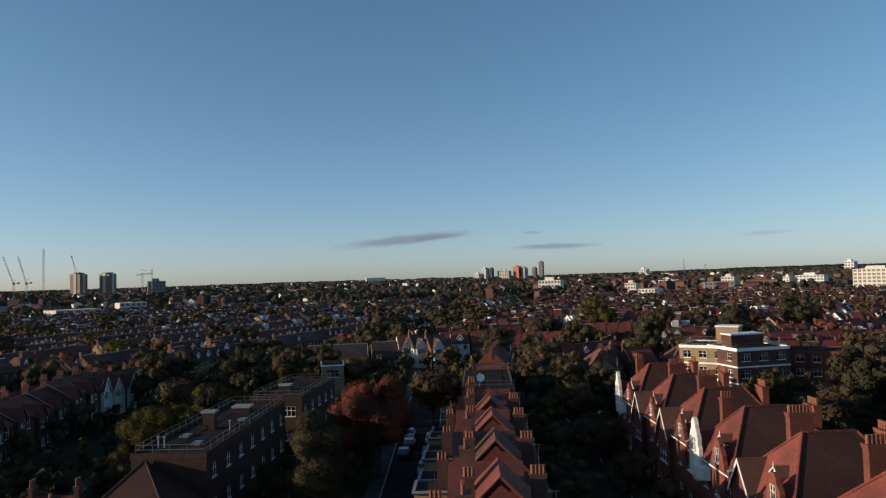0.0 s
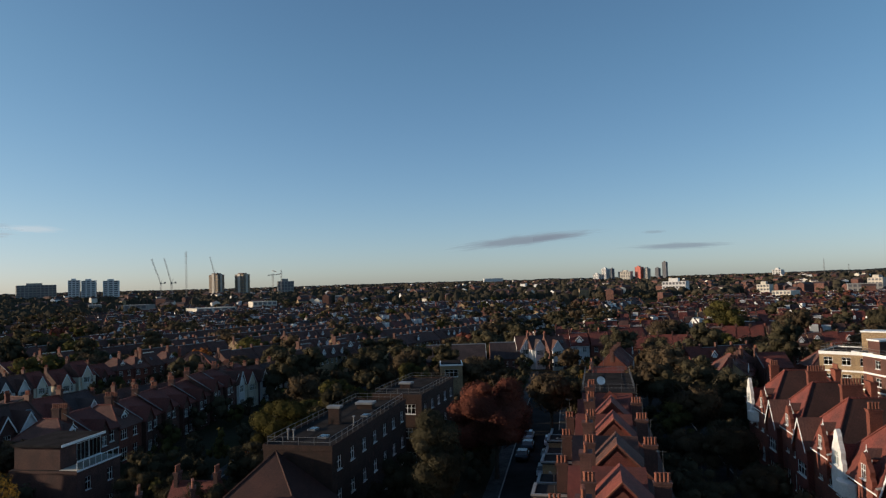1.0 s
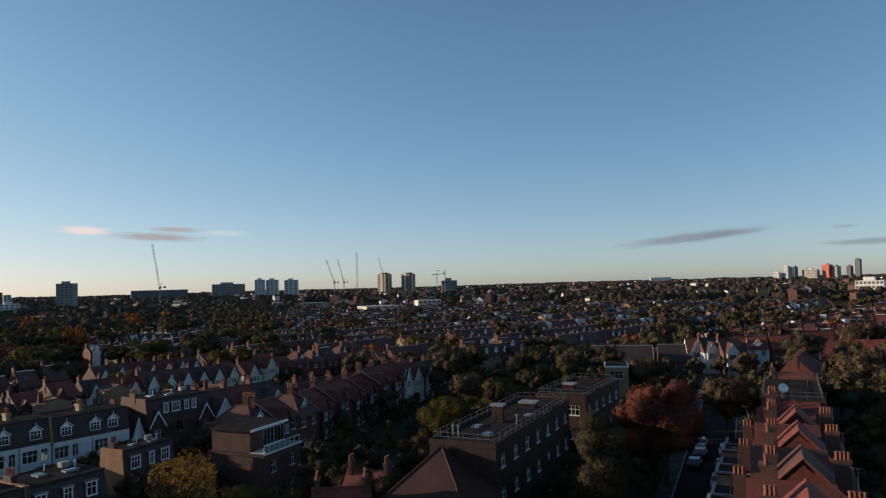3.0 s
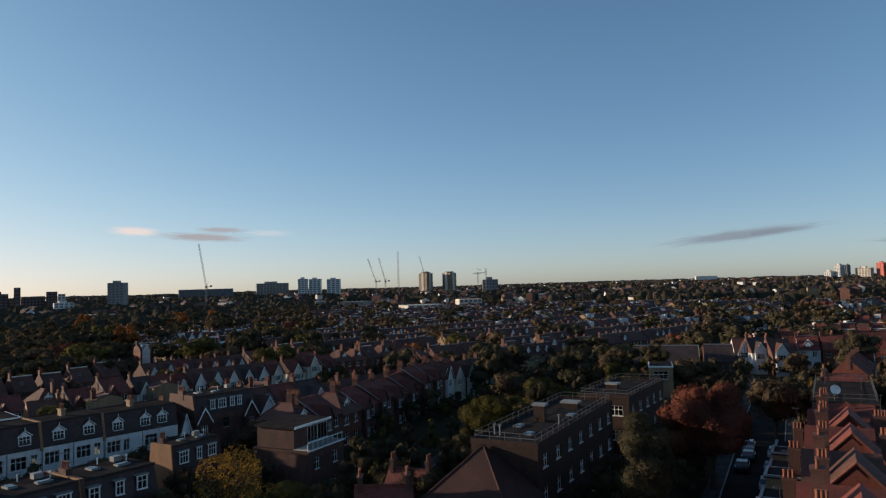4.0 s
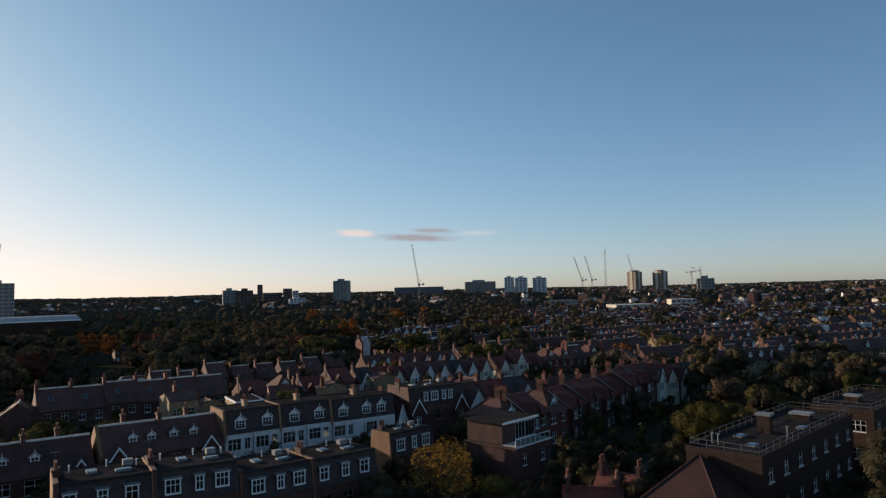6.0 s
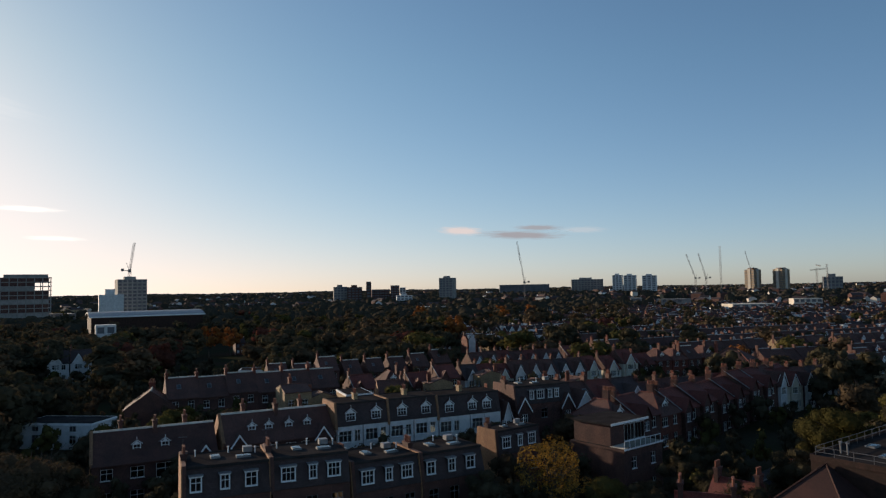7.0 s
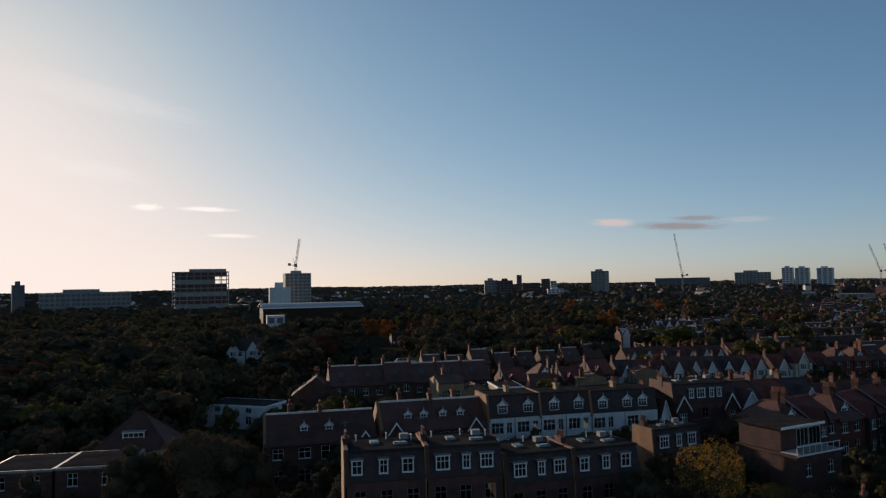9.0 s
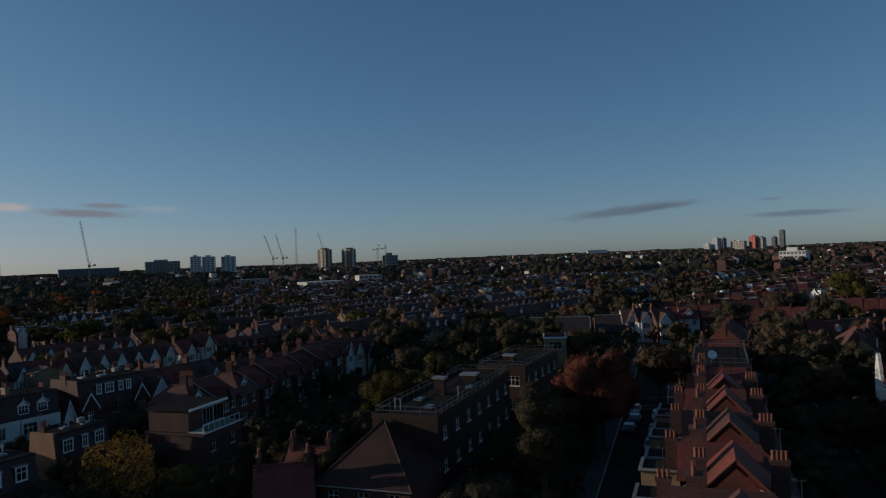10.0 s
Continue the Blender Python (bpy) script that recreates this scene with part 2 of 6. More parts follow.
def facade(bm, x0, x1, z0, z1, y, out, holes, depth=0.14, mi=0):
    """A wall face in the plane y with real openings and reveals; out is -1 or 1, the side it faces."""
    xs = sorted({x0, x1, *[v for h in holes for v in (h[0], h[1])]})
    zs = sorted({z0, z1, *[v for h in holes for v in (h[2], h[3])]})
    for i in range(len(xs) - 1):
        for j in range(len(zs) - 1):
            cx, cz = (xs[i] + xs[i + 1]) / 2, (zs[j] + zs[j + 1]) / 2
            if any(h[0] < cx < h[1] and h[2] < cz < h[3] for h in holes):
                continue
            p = [(xs[i], y, zs[j]), (xs[i + 1], y, zs[j]), (xs[i + 1], y, zs[j + 1]), (xs[i], y, zs[j + 1])]
            quad(bm, p if out < 0 else p[::-1], mi)
    k = y - out * depth
    for a, b, c, d in holes:
        for p in (((a, y, c), (b, y, c), (b, k, c), (a, k, c)), ((a, y, d), (a, k, d), (b, k, d), (b, y, d)),
                  ((a, y, c), (a, k, c), (a, k, d), (a, y, d)), ((b, y, c), (b, y, d), (b, k, d), (b, k, c))):
            quad(bm, p, mi)


def finish(bm, name, mats):
    me = bpy.data.meshes.new(name)
    bm.normal_update()
    bm.to_mesh(me)
    bm.free()
    for m in (mats if isinstance(mats, (list, tuple)) else [mats]):
        me.materials.append(M[m] if isinstance(m, str) else m)
    return me


def part(name, bm, material, parent, label="", at=None):
    ob = new(name, bm if isinstance(bm, bpy.types.Mesh) else finish(bm, name, material))
    ob.parent = parent
    if at is not None:
        ob.matrix_basis = at
    return tagged(ob, label)


def thing(name, label, category, group="", kind=""):
    return tagged(new(name), label, category, group, kind)


KEPT = {}


def window_meshes(w, h, cols=2, rows=2, fm="paint"):
    key = (round(w, 2), round(h, 2), cols, rows, fm)
    if key not in KEPT:
        bm = bmesh.new()
        t = 0.055
        xs = [t + (w - 2 * t) * i / cols for i in range(cols + 1)]
        zs = [t + (h - 2 * t) * (j / rows if rows != 2 else (0, 0.62, 1)[j]) for j in range(rows + 1)]
        facade(bm, 0, w, 0, h, 0, -1, [(xs[i] + 0.03 * (i > 0), xs[i + 1] - 0.03 * (i < cols - 1), zs[j] + 0.03 * (j > 0), zs[j + 1] - 0.03 * (j < rows - 1))
                                       for i in range(cols) for j in range(rows)], 0.08)
        bmesh.ops.remove_doubles(bm, verts=bm.verts[:], dist=0.001)
        box(bm, -0.06, -0.16, -0.07, w + 0.06, -0.002, 0.0)
        fr = finish(bm, "window_frame", fm)
        bm = bmesh.new()
        quad(bm, ((t, 0.04, t), (w - t, 0.04, t), (w - t, 0.04, h - t), (t, 0.04, h - t)))
        KEPT[key] = fr, finish(bm, "pane", "glass")
    return KEPT[key]


def glazed(w, h, cols, rows):
    """Frame and glass in one mesh, for rows seen from far off."""
    key = ("glazed", round(w, 2), round(h, 2), cols, rows)
    if key not in KEPT:
        fr, pn = window_meshes(w, h, cols, rows)
        bm = bmesh.new()
        bm.from_mesh(fr)
        n = len(bm.faces)
        bm.from_mesh(pn)
        for i, f in enumerate(bm.faces):
            f.material_index = int(i >= n)
        KEPT[key] = finish(bm, "window", ["paint", "glass"])
    return KEPT[key]


def window(parent, at, w, h, cols=2, rows=2, fm="paint"):
    fr, pn = window_meshes(w, h, cols, rows, fm)
    o = part("window", fr, None, parent, at=at)
    part("pane", pn, None, o)
    return o


def chimney(parent, x, y, z0, z1, w=0.9, d=0.55, pots=4, m="brick_red"):
    bm = bmesh.new()
    box(bm, x - w / 2, y - d / 2, z0, x + w / 2, y + d / 2, z1 - 0.3)
    box(bm, x - w / 2 - 0.06, y - d / 2 - 0.06, z1 - 0.3, x + w / 2 + 0.06, y + d / 2 + 0.06, z1 - 0.12)
    box(bm, x - w / 2 - 0.1, y - d / 2 - 0.1, z1 - 0.12, x + w / 2 + 0.1, y + d / 2 + 0.1, z1)
    c = part("chimney", bm, m, parent)
    if "pot" not in KEPT:
        bm = bmesh.new()
        tube(bm, (0, 0, -0.02), (0, 0, 0.55), 0.15, 0.115, 8)
        tube(bm, (0, 0, 0.55), (0, 0, 0.65), 0.15, 0.14, 8)
        KEPT["pot"] = finish(bm, "chimney_pot", "terracotta")
    for i in range(pots):
        if w >= d:
            px, py = x - w / 2 + w * (i + 0.5) / pots, y
        else:
            px, py = x, y - d / 2 + d * (i + 0.5) / pots
        part("chimney_pot", KEPT["pot"], None, c, at=pose(px, py, z1))
    return c


def dormer(root, a, y, z, w=1.3, h=1.5, kind="gable", cheek="slate", depth=1.7, cols=2):
    """A dormer on a front slope: its face stands at y, centred on a, sill at z."""
    bm = bmesh.new()
    box(bm, -w / 2 - 0.1, 0.1, -0.3, w / 2 + 0.1, depth, h + 0.02)
    d = part("dormer", bm, cheek, root, at=pose(a, y, z))
    bm = bmesh.new()
    box(bm, -w / 2 - 0.07, -0.02, -0.06, -w / 2, 0.12, h); box(bm, w / 2, -0.02, -0.06, w / 2 + 0.07, 0.12, h)
    box(bm, -w / 2 - 0.07, -0.02, -0.08, w / 2 + 0.07, 0.12, -0.005)
    if kind == "gable":
        pk = h + w * 0.42 + 0.12
        for sx in (-1, 1):
            e = sx * (w / 2 + 0.26)
            extrude_y(bm, [(e, h - 0.02), (e, h + 0.08), (0, pk + 0.12), (0, pk - 0.0)][::sx], -0.14, -0.08)
        box(bm, -w / 2 - 0.07, -0.02, h, w / 2 + 0.07, 0.1, h + 0.07)
        tube(bm, (0, -0.11, pk + 0.05), (0, -0.11, pk + 0.5), 0.045, 0.02, 5)
        extrude_y(bm, [(-w / 2 + 0.1, h + 0.07), (w / 2 - 0.1, h + 0.07), (0, pk - 0.08)], 0.0, 0.1)
    else:
        box(bm, -w / 2 - 0.15, -0.06, h, w / 2 + 0.15, 0.1, h + 0.09)
    part("dormer_trim", bm, "paint", d)
    bm = bmesh.new()
    if kind == "gable":
        e = w / 2 + 0.32
        pk = h + w * 0.42 + 0.2
        extrude_y(bm, [(-e, h - 0.03), (-e, h + 0.07), (0, pk + 0.1), (0, pk)], -0.1, depth + 0.8)
        extrude_y(bm, [(e, h - 0.03), (0, pk), (0, pk + 0.1), (e, h + 0.07)], -0.1, depth + 0.8)
    else:
        box(bm, -w / 2 - 0.2, -0.1, h + 0.09, w / 2 + 0.2, depth + 0.2, h + 0.16)
    part("dormer_roof", bm, "tile_brown" if kind == "gable" else "lead", d)
    fr, pn = window_meshes(w, h, cols, 2)
    part("window", fr, None, d, at=pose(-w / 2, 0.02, 0))
    part("pane", pn, None, d, at=pose(-w / 2, 0.02, 0))
    return d


def front_gable(root, a0, a1, ze, zp, proj=0.5, wall="brick_red", roofm="tile_red", back=3.5, trim=True, win=True):
    """A projecting bay under a small gable, with white barge boards."""
    bm = bmesh.new()
    c = (a0 + a1) / 2
    holes = []
    if win:
        holes = [(a0 + 0.5, a1 - 0.5, 1.0, 2.5), (a0 + 0.5, a1 - 0.5, 4.0, 5.4)]
    facade(bm, a0, a1, 0, ze, -proj, -1, holes)
    quad(bm, ((a0, -proj, ze), (a1, -proj, ze), (c, -proj, zp)))
    quad(bm, ((a0, -proj, 0), (a0, -proj, ze), (a0, 0.0, ze), (a0, 0.0, 0)))
    quad(bm, ((a1, -proj, 0), (a1, 0.0, 0), (a1, 0.0, ze), (a1, -proj, ze)))
    g = part("gable_bay", bm, wall, root)
    for h in holes:
        fr, pn = window_meshes(h[1] - h[0], h[3] - h[2], 3, 2)
        part("window", fr, None, g, at=pose(h[0], -proj + 0.06, h[2]))
        part("pane", pn, None, g, at=pose(h[0], -proj + 0.06, h[2]))
    bm = bmesh.new()
    s = (zp - ze) / (c - a0)
    e = 0.3
    extrude_y(bm, [(a0 - e, ze - e * s), (a0 - e, ze - e * s + 0.14), (c, zp + 0.16), (c, zp)], -proj - 0.25, back)
    extrude_y(bm, [(a1 + e, ze - e * s), (c, zp), (c, zp + 0.16), (a1 + e, ze - e * s + 0.14)], -proj - 0.25, back)
    part("gable_roof", bm, roofm, g)
    if trim:
        bm = bmesh.new()
        extrude_y(bm, [(a0 - e, ze - e * s - 0.22), (a0 - e, ze - e * s + 0.1), (c, zp + 0.12), (c, zp - 0.22)], -proj - 0.3, -proj - 0.25)
        extrude_y(bm, [(a1 + e, ze - e * s - 0.22), (c, zp - 0.22), (c, zp + 0.12), (a1 + e, ze - e * s + 0.1)], -proj - 0.3, -proj - 0.25)
        part("barge_board", bm, "paint", g)
    return g


def grid_holes(w, he, floors=2, bays=2, ww=1.1, wh=1.45, first=0.95):
    hs = []
    fh = he / floors
    for f in range(floors):
        for b in range(bays):
            c = w * (b + 0.5) / bays
            hs.append((c - ww / 2, c + ww / 2, f * fh + first, f * fh + first + wh))
    return hs


def house(name, label, w=5.5, d=9.0, he=6.2, hr=9.6, wall="brick_brown", roofm="tile_brown", roof="gable", front=None, back=None,
          group="", party=True, ridge=None, chim=((0.2, 0.5),), category="house", cols=2, pots=4, trim_front=None, zc=None, far=False, edge="felt", verge=None, pw=None, fm="paint"):
    """A house in a row: street front on y = 0 facing -y, x along the street, ridge along x."""
    root = thing(name, label, category, group)
    front = grid_holes(w, he) if front is None else front
    back = grid_holes(w, he) if back is None else back
    bm = bmesh.new()
    facade(bm, 0, w, 0, he, 0, -1, front)
    facade(bm, 0, w, 0, he, d, 1, back)
    top = [(0, he), (d / 2, hr - 0.12), (d, he)] if roof == "gable" else [(0, he), (d, he)]
    for x in (0, w):
        pts = [(x, 0, 0)] + [(x, y, z) for y, z in top] + [(x, d, 0)]
        quad(bm, pts if x == 0 else pts[::-1])
    part("wall", bm, [wall], root)
    for h in front:
        if far:
            part("window", glazed(h[1] - h[0], h[3] - h[2], 2, 2), None, root, at=pose(h[0], 0.07, h[2]))
        else:
            window(root, pose(h[0], 0.07, h[2]), h[1] - h[0], h[3] - h[2], cols if h[1] - h[0] < 1.6 else 3, 2, fm)
    for h in back:
        window(root, pose(h[1], d - 0.07, h[2], 0, 0, 180), h[1] - h[0], h[3] - h[2], cols)
    bm = bmesh.new()
    if roof == "gable":
        s = (hr - he) / (d / 2)
        e = 0.35
        extrude_x(bm, [(-e, he - e * s), (d / 2, hr - 0.14), (d / 2, hr), (-e, he - e * s + 0.16)], 0, w)
        extrude_x(bm, [(d + e, he - e * s), (d + e, he - e * s + 0.16), (d / 2, hr), (d / 2, hr - 0.14)], 0, w)
        part("roof", bm, roofm, root)
        bm = bmesh.new()
        for i in range(0 if far else int(w / 0.45)):
            x = i * w / int(w / 0.45)
            extrude_x(bm, [(d / 2 - 0.2, hr - 0.12), (d / 2 + 0.2, hr - 0.12), (d / 2 + 0.08, hr + 0.12), (d / 2 - 0.08, hr + 0.12)], x + 0.008, x + w / int(w / 0.45) - 0.008)
        if not far:
            part("ridge_tiles", bm, ridge or roofm, root)
    elif roof == "mansard":
        extrude_x(bm, [(-0.12, he), (0.0, he - 0.05), (d, he - 0.05), (d + 0.12, he), (d - 0.75, hr), (0.75, hr)], 0, w)
        part("mansard_slope", bm, roofm, root)
        bm = bmesh.new()
        box(bm, 0, 0.6, hr + 0.004, w, d - 0.6, hr + 0.16)
        part("flat_roof", bm, "felt", root)
        for y in (0.56, d - 0.68):
            bm = bmesh.new()
            box(bm, 0, y, hr - 0.02, w, y + 0.12, hr + 0.24)
            part("roof_edge", bm, edge, root)
    elif roof == "flat":
        box(bm, -0.1, -0.12, he, w + 0.1, d + 0.12, he + 0.3)
        part("parapet", bm, trim_front or wall, root)
        bm = bmesh.new()
        box(bm, 0.15, 0.15, he + 0.304, w - 0.15, d - 0.15, he + 0.34)
        part("flat_roof", bm, "felt", root)
    elif roof == "hip":
        e = 0.4
        i = min(w, d) / 2
        A = [(-e, -e, he - 0.1), (w + e, -e, he - 0.1), (w + e, d + e, he - 0.1), (-e, d + e, he - 0.1)]
        if w >= d:
            R = [(i, d / 2, hr), (w - i, d / 2, hr)]
            fs = ((A[0], A[1], R[1], R[0]), (A[1], A[2], R[1]), (A[2], A[3], R[0], R[1]), (A[3], A[0], R[0]))
        else:
            R = [(w / 2, i, hr), (w / 2, d - i, hr)]
            fs = ((A[0], A[1], R[0]), (A[1], A[2], R[1], R[0]), (A[2], A[3], R[1]), (A[3], A[0], R[0], R[1]))
        for f in fs:
            quad(bm, f)
        quad(bm, A[::-1])
        part("roof", bm, roofm, root)
        bm = bmesh.new()
        for p, q in ((A[0], R[0]), (A[1], R[1] if w >= d else R[0]), (A[2], R[1]), (A[3], R[0] if w >= d else R[1]), (R[0], R[1])):
            tube(bm, p, (q[0] + 0.001, q[1], q[2]), 0.11, 0.11, 6)
        part("ridge_tiles", bm, ridge or roofm, root)
    if party and not far:
        bm = bmesh.new()
        if roof == "gable":
            extrude_x(bm, [(0, he - 0.3), (d, he - 0.3), (d, he + 0.22), (d / 2, hr + 0.2), (0, he + 0.22)], -0.14, 0.14)
        else:
            extrude_x(bm, [(-0.2, he - 0.3), (d + 0.2, he - 0.3), (d - 0.4, hr + 0.4), (0.4, hr + 0.4)], -0.16, 0.16)
        part("party_wall", bm, pw or (wall if roof != "gable" else "brick_brown"), root)
    if verge:
        bm = bmesh.new()
        extrude_x(bm, [(-0.3, he - 0.02), (d / 2, hr + 0.2), (d / 2, hr + 0.29), (-0.3, he + 0.1)], -0.17, 0.0)
        part("verge_coping", bm, verge, root)
    for fx, fy in chim:
        zz = (zc or hr + 0.95)
        chimney(root, fx * w, fy * d, (he + hr) / 2 - 0.6, zz, 0.5, 1.1, pots, "brick_red" if he > 6.1 else "brick_brown")
    return root


def skylight(root, x, y, z, w=0.9, d=1.3):
    bm = bmesh.new()
    box(bm, x - w / 2, y - d / 2, z, x + w / 2, y + d / 2, z + 0.18)
    s = part("skylight", bm, "lead", root)
    bm = bmesh.new()
    box(bm, x - w / 2 + 0.08, y - d / 2 + 0.08, z + 0.184, x + w / 2 - 0.08, y + d / 2 - 0.08, z + 0.2)
    part("pane", bm, "glass", s)


def rooflight(root, x, y, he, hr, d, w=0.8, ln=1.15):
    """A small window lying in the front slope, its frame proud of the tiles."""
    a = math.atan2(hr - he, d / 2)
    bm = bmesh.new()
    box(bm, -w / 2, -ln / 2, 0, w / 2, ln / 2, 0.1)
    o = part("rooflight", bm, "lead", root, at=pose(x, y, he + y * math.tan(a) + 0.12, math.degrees(a), 0, 0))
    bm = bmesh.new()
    quad(bm, ((-w / 2 + 0.07, -ln / 2 + 0.07, 0.105), (w / 2 - 0.07, -ln / 2 + 0.07, 0.105), (w / 2 - 0.07, ln / 2 - 0.07, 0.105), (-w / 2 + 0.07, ln / 2 - 0.07, 0.105)))
    part("pane", bm, "glass", o)


def put(root, x, y, az=0.0, z=0.0):
    """Stand a house so that its length runs from (x, y) in the direction az degrees east of north and its front faces east."""
    root.matrix_basis = pose(x, y, z, 0, 0, 90 - az)
    return root


def put_west(root, x, y, az=0.0, z=0.0):
    """The same with the front facing west; the length runs southward from (x, y)."""
    root.matrix_basis = pose(x, y, z, 0, 0, -90 - az)
    return root


def polar(az, dist):
    return -math.sin(radians(az)) * dist, math.cos(radians(az)) * dist


# ---- ground, roads ----
def ground_sheet():
    bm = bmesh.new()
    n = 24
    for i in range(n):
        for j in range(n):
            x0, x1, y0, y1 = [(-1 + 2 * k / n) for k in (i, i + 1, j, j + 1)]
            c = [(math.copysign(abs(v) ** 2, v) * 6000) for v in (x0, x1, y0, y1)]
            quad(bm, ((c[0], c[2], 0), (c[1], c[2], 0), (c[1], c[3], 0), (c[0], c[3], 0)))
    bmesh.ops.remove_doubles(bm, verts=bm.verts[:], dist=0.01)
    g = new("ground", finish(bm, "ground", "ground"))
    tagged(g, "dark grass, gardens and soil between the houses", "ground", kind="structure")


def road_strip(x0, y0, x1, y1, w=6.5):
    """A street with a camber-free roadway and raised pavements with kerbs on both sides."""
    v = Vector((x1 - x0, y1 - y0, 0))
    ln = v.length
    az = math.degrees(math.atan2(v.x, v.y))
    m = pose(x0, y0, 0, 0, 0, -az)
    bm = bmesh.new()
    box(bm, -w / 2, 0, -0.1, w / 2, ln, 0.03)
    r = new("road", finish(bm, "road", "asphalt"))
    r.matrix_basis = m
    tagged(r, "dark asphalt residential street", "road", kind="structure")
    for s in (-1, 1):
        bm = bmesh.new()
        a, b = sorted((s * (w / 2 + 0.15), s * (w / 2 + 2.0)))
        box(bm, a, 0, -0.1, b, ln, 0.14)
        p = new("pavement", finish(bm, "pavement", "paving"))
        p.matrix_basis = m
        tagged(p, "grey paved footway beside the street", "pavement", kind="structure")
        bm = bmesh.new()
        a, b = sorted((s * w / 2, s * (w / 2 + 0.148)))
        box(bm, a, 0, -0.1, b, ln, 0.15)
        k = new("kerb", finish(bm, "kerb", "concrete"))
        k.matrix_basis = m
        tagged(k, "pale concrete kerb along the street", "kerb", kind="structure")


ground_sheet()
road_strip(-5.5, 20, -4.0, 200)
road_strip(17.0, 20, 18.5, 180)
road_strip(-48.5, 10, -41.0, 62)
road_strip(-41.0, 62, -50.5, 175)


# ---- terrace with red gables, seen end-on below the camera ----
def gabled_pair(roofm="tile_red", gablem="tile_red"):
    """Two small houses under one tall tile-hung gable with a lower tiled wing; the gable faces -y."""
    root = thing("terrace_house", "red brick terraced house with steep red tile gable and tall chimneys", "house", "terrace with red gables")
    L = 11.6
    fr = [(1.0, 2.2, 1.0, 2.6), (3.4, 4.6, 1.0, 2.6), (6.6, 7.8, 1.0, 2.6), (9.2, 10.4, 1.0, 2.6),
          (1.0, 2.2, 4.2, 5.7), (3.4, 4.6, 4.2, 5.7), (6.6, 7.8, 4.2, 5.7), (9.2, 10.4, 4.2, 5.7)]
    body = bmesh.new()
    # body: x across (0..9), y along (0..L)
    box(body, 0.4, 0.02, 0, 8.6, L - 0.02, 7.2)
    part("wall", body, "brick_red", root)
    # upper gable storey
    bm = bmesh.new()
    quad(bm, ((1.7, 0.6, 7.0), (7.1, 0.6, 7.0), (7.1, 0.6, 8.2), (4.4, 0.6, 10.85), (1.7, 0.6, 8.2)))
    quad(bm, ((1.7, L - 0.8, 7.0), (1.7, L - 0.8, 8.2), (4.4, L - 0.8, 10.85), (7.1, L - 0.8, 8.2), (7.1, L - 0.8, 7.0)))
    quad(bm, ((1.7, 0.6, 7.0), (1.7, 0.6, 8.2), (1.7, L - 0.8, 8.2), (1.7, L - 0.8, 7.0)))
    quad(bm, ((7.1, 0.6, 7.0), (7.1, L - 0.8, 7.0), (7.1, L - 0.8, 8.2), (7.1, 0.6, 8.2)))
    part("tile_hung_gable", bm, gablem, root)
    bm = bmesh.new()
    extrude_y(bm, [(1.3, 7.8), (1.3, 7.98), (4.4, 11.04), (4.4, 10.86)], 0.3, 6.2)
    extrude_y(bm, [(7.5, 7.8), (4.4, 10.86), (4.4, 11.04), (7.5, 7.98)], 0.3, 6.2)
    part("roof", bm, roofm, root)
    bm = bmesh.new()
    extrude_y(bm, [(1.3, 7.98), (1.3, 8.12), (4.4, 11.16), (4.4, 11.03)], 0.24, 0.5)
    extrude_y(bm, [(7.5, 7.98), (4.4, 11.03), (4.4, 11.16), (7.5, 8.12)], 0.24, 0.5)
    part("verge_coping", bm, "terracotta", root)
    # the lower roof behind, ridge across
    bm = bmesh.new()
    extrude_x(bm, [(4.6, 8.0), (8.8, 9.9), (8.8, 10.04), (4.6, 8.14)], 0.2, 6.6)
    extrude_x(bm, [(L, 8.0), (L, 8.14), (8.8, 10.04), (8.8, 9.9)], 0.2, 6.6)
    part("wing_roof", bm, roofm, root)
    for x in (0.45, 6.55):
        bm = bmesh.new()
        quad(bm, ((x, 4.8, 7.1), (x, L - 0.1, 7.1), (x, L - 0.1, 8.0), (x, 8.8, 9.9), (x, 4.8, 8.1)))
        part("wing_gable", bm, "brick_red", root)
    # lean-to roofs at the sides
    for a, b in ((1.72, -0.1), (7.08, 8.95)):
        bm = bmesh.new()
        extrude_y(bm, [(a, 8.1), (b, 7.1), (b, 7.22), (a, 8.24)] if a > b else [(a, 8.1), (a, 8.24), (b, 7.22), (b, 7.1)], 0.2, 4.7)
        part("lean_to_roof", bm, "tile_brown", root)
    # right-hand lean-to: dark tile stands in for shade from the gable ridge
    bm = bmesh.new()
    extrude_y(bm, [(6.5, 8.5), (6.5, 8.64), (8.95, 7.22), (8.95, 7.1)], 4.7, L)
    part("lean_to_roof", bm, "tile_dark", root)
    # rear additions with flat roofs
    for y0, z1 in ((0.5, 6.2), (6.4, 5.6)):
        bm = bmesh.new()
        box(bm, -3.2, y0, 0, 0.38, y0 + 3.4, z1)
        box(bm, -3.35, y0 - 0.15, z1, 0.38, y0 + 3.55, z1 + 0.16, 1)
        part("rear_addition", bm, ["brick_stock", "felt"], root)
        bm = bmesh.new()
        box(bm, -3.4, y0 - 0.2, z1 + 0.164, -3.1, y0 + 3.6, z1 + 0.34)
        box(bm, -3.096, y0 - 0.2, z1 + 0.164, 0.3, y0 + 0.05, z1 + 0.34)
        part("parapet_coping", bm, "lead", root)
    for x in (0.4, 8.6):
        for h in fr:
            o = pose(x - 0.06, h[1], h[2], 0, 0, -90) if x < 1 else pose(x + 0.06, h[0], h[2], 0, 0, 90)
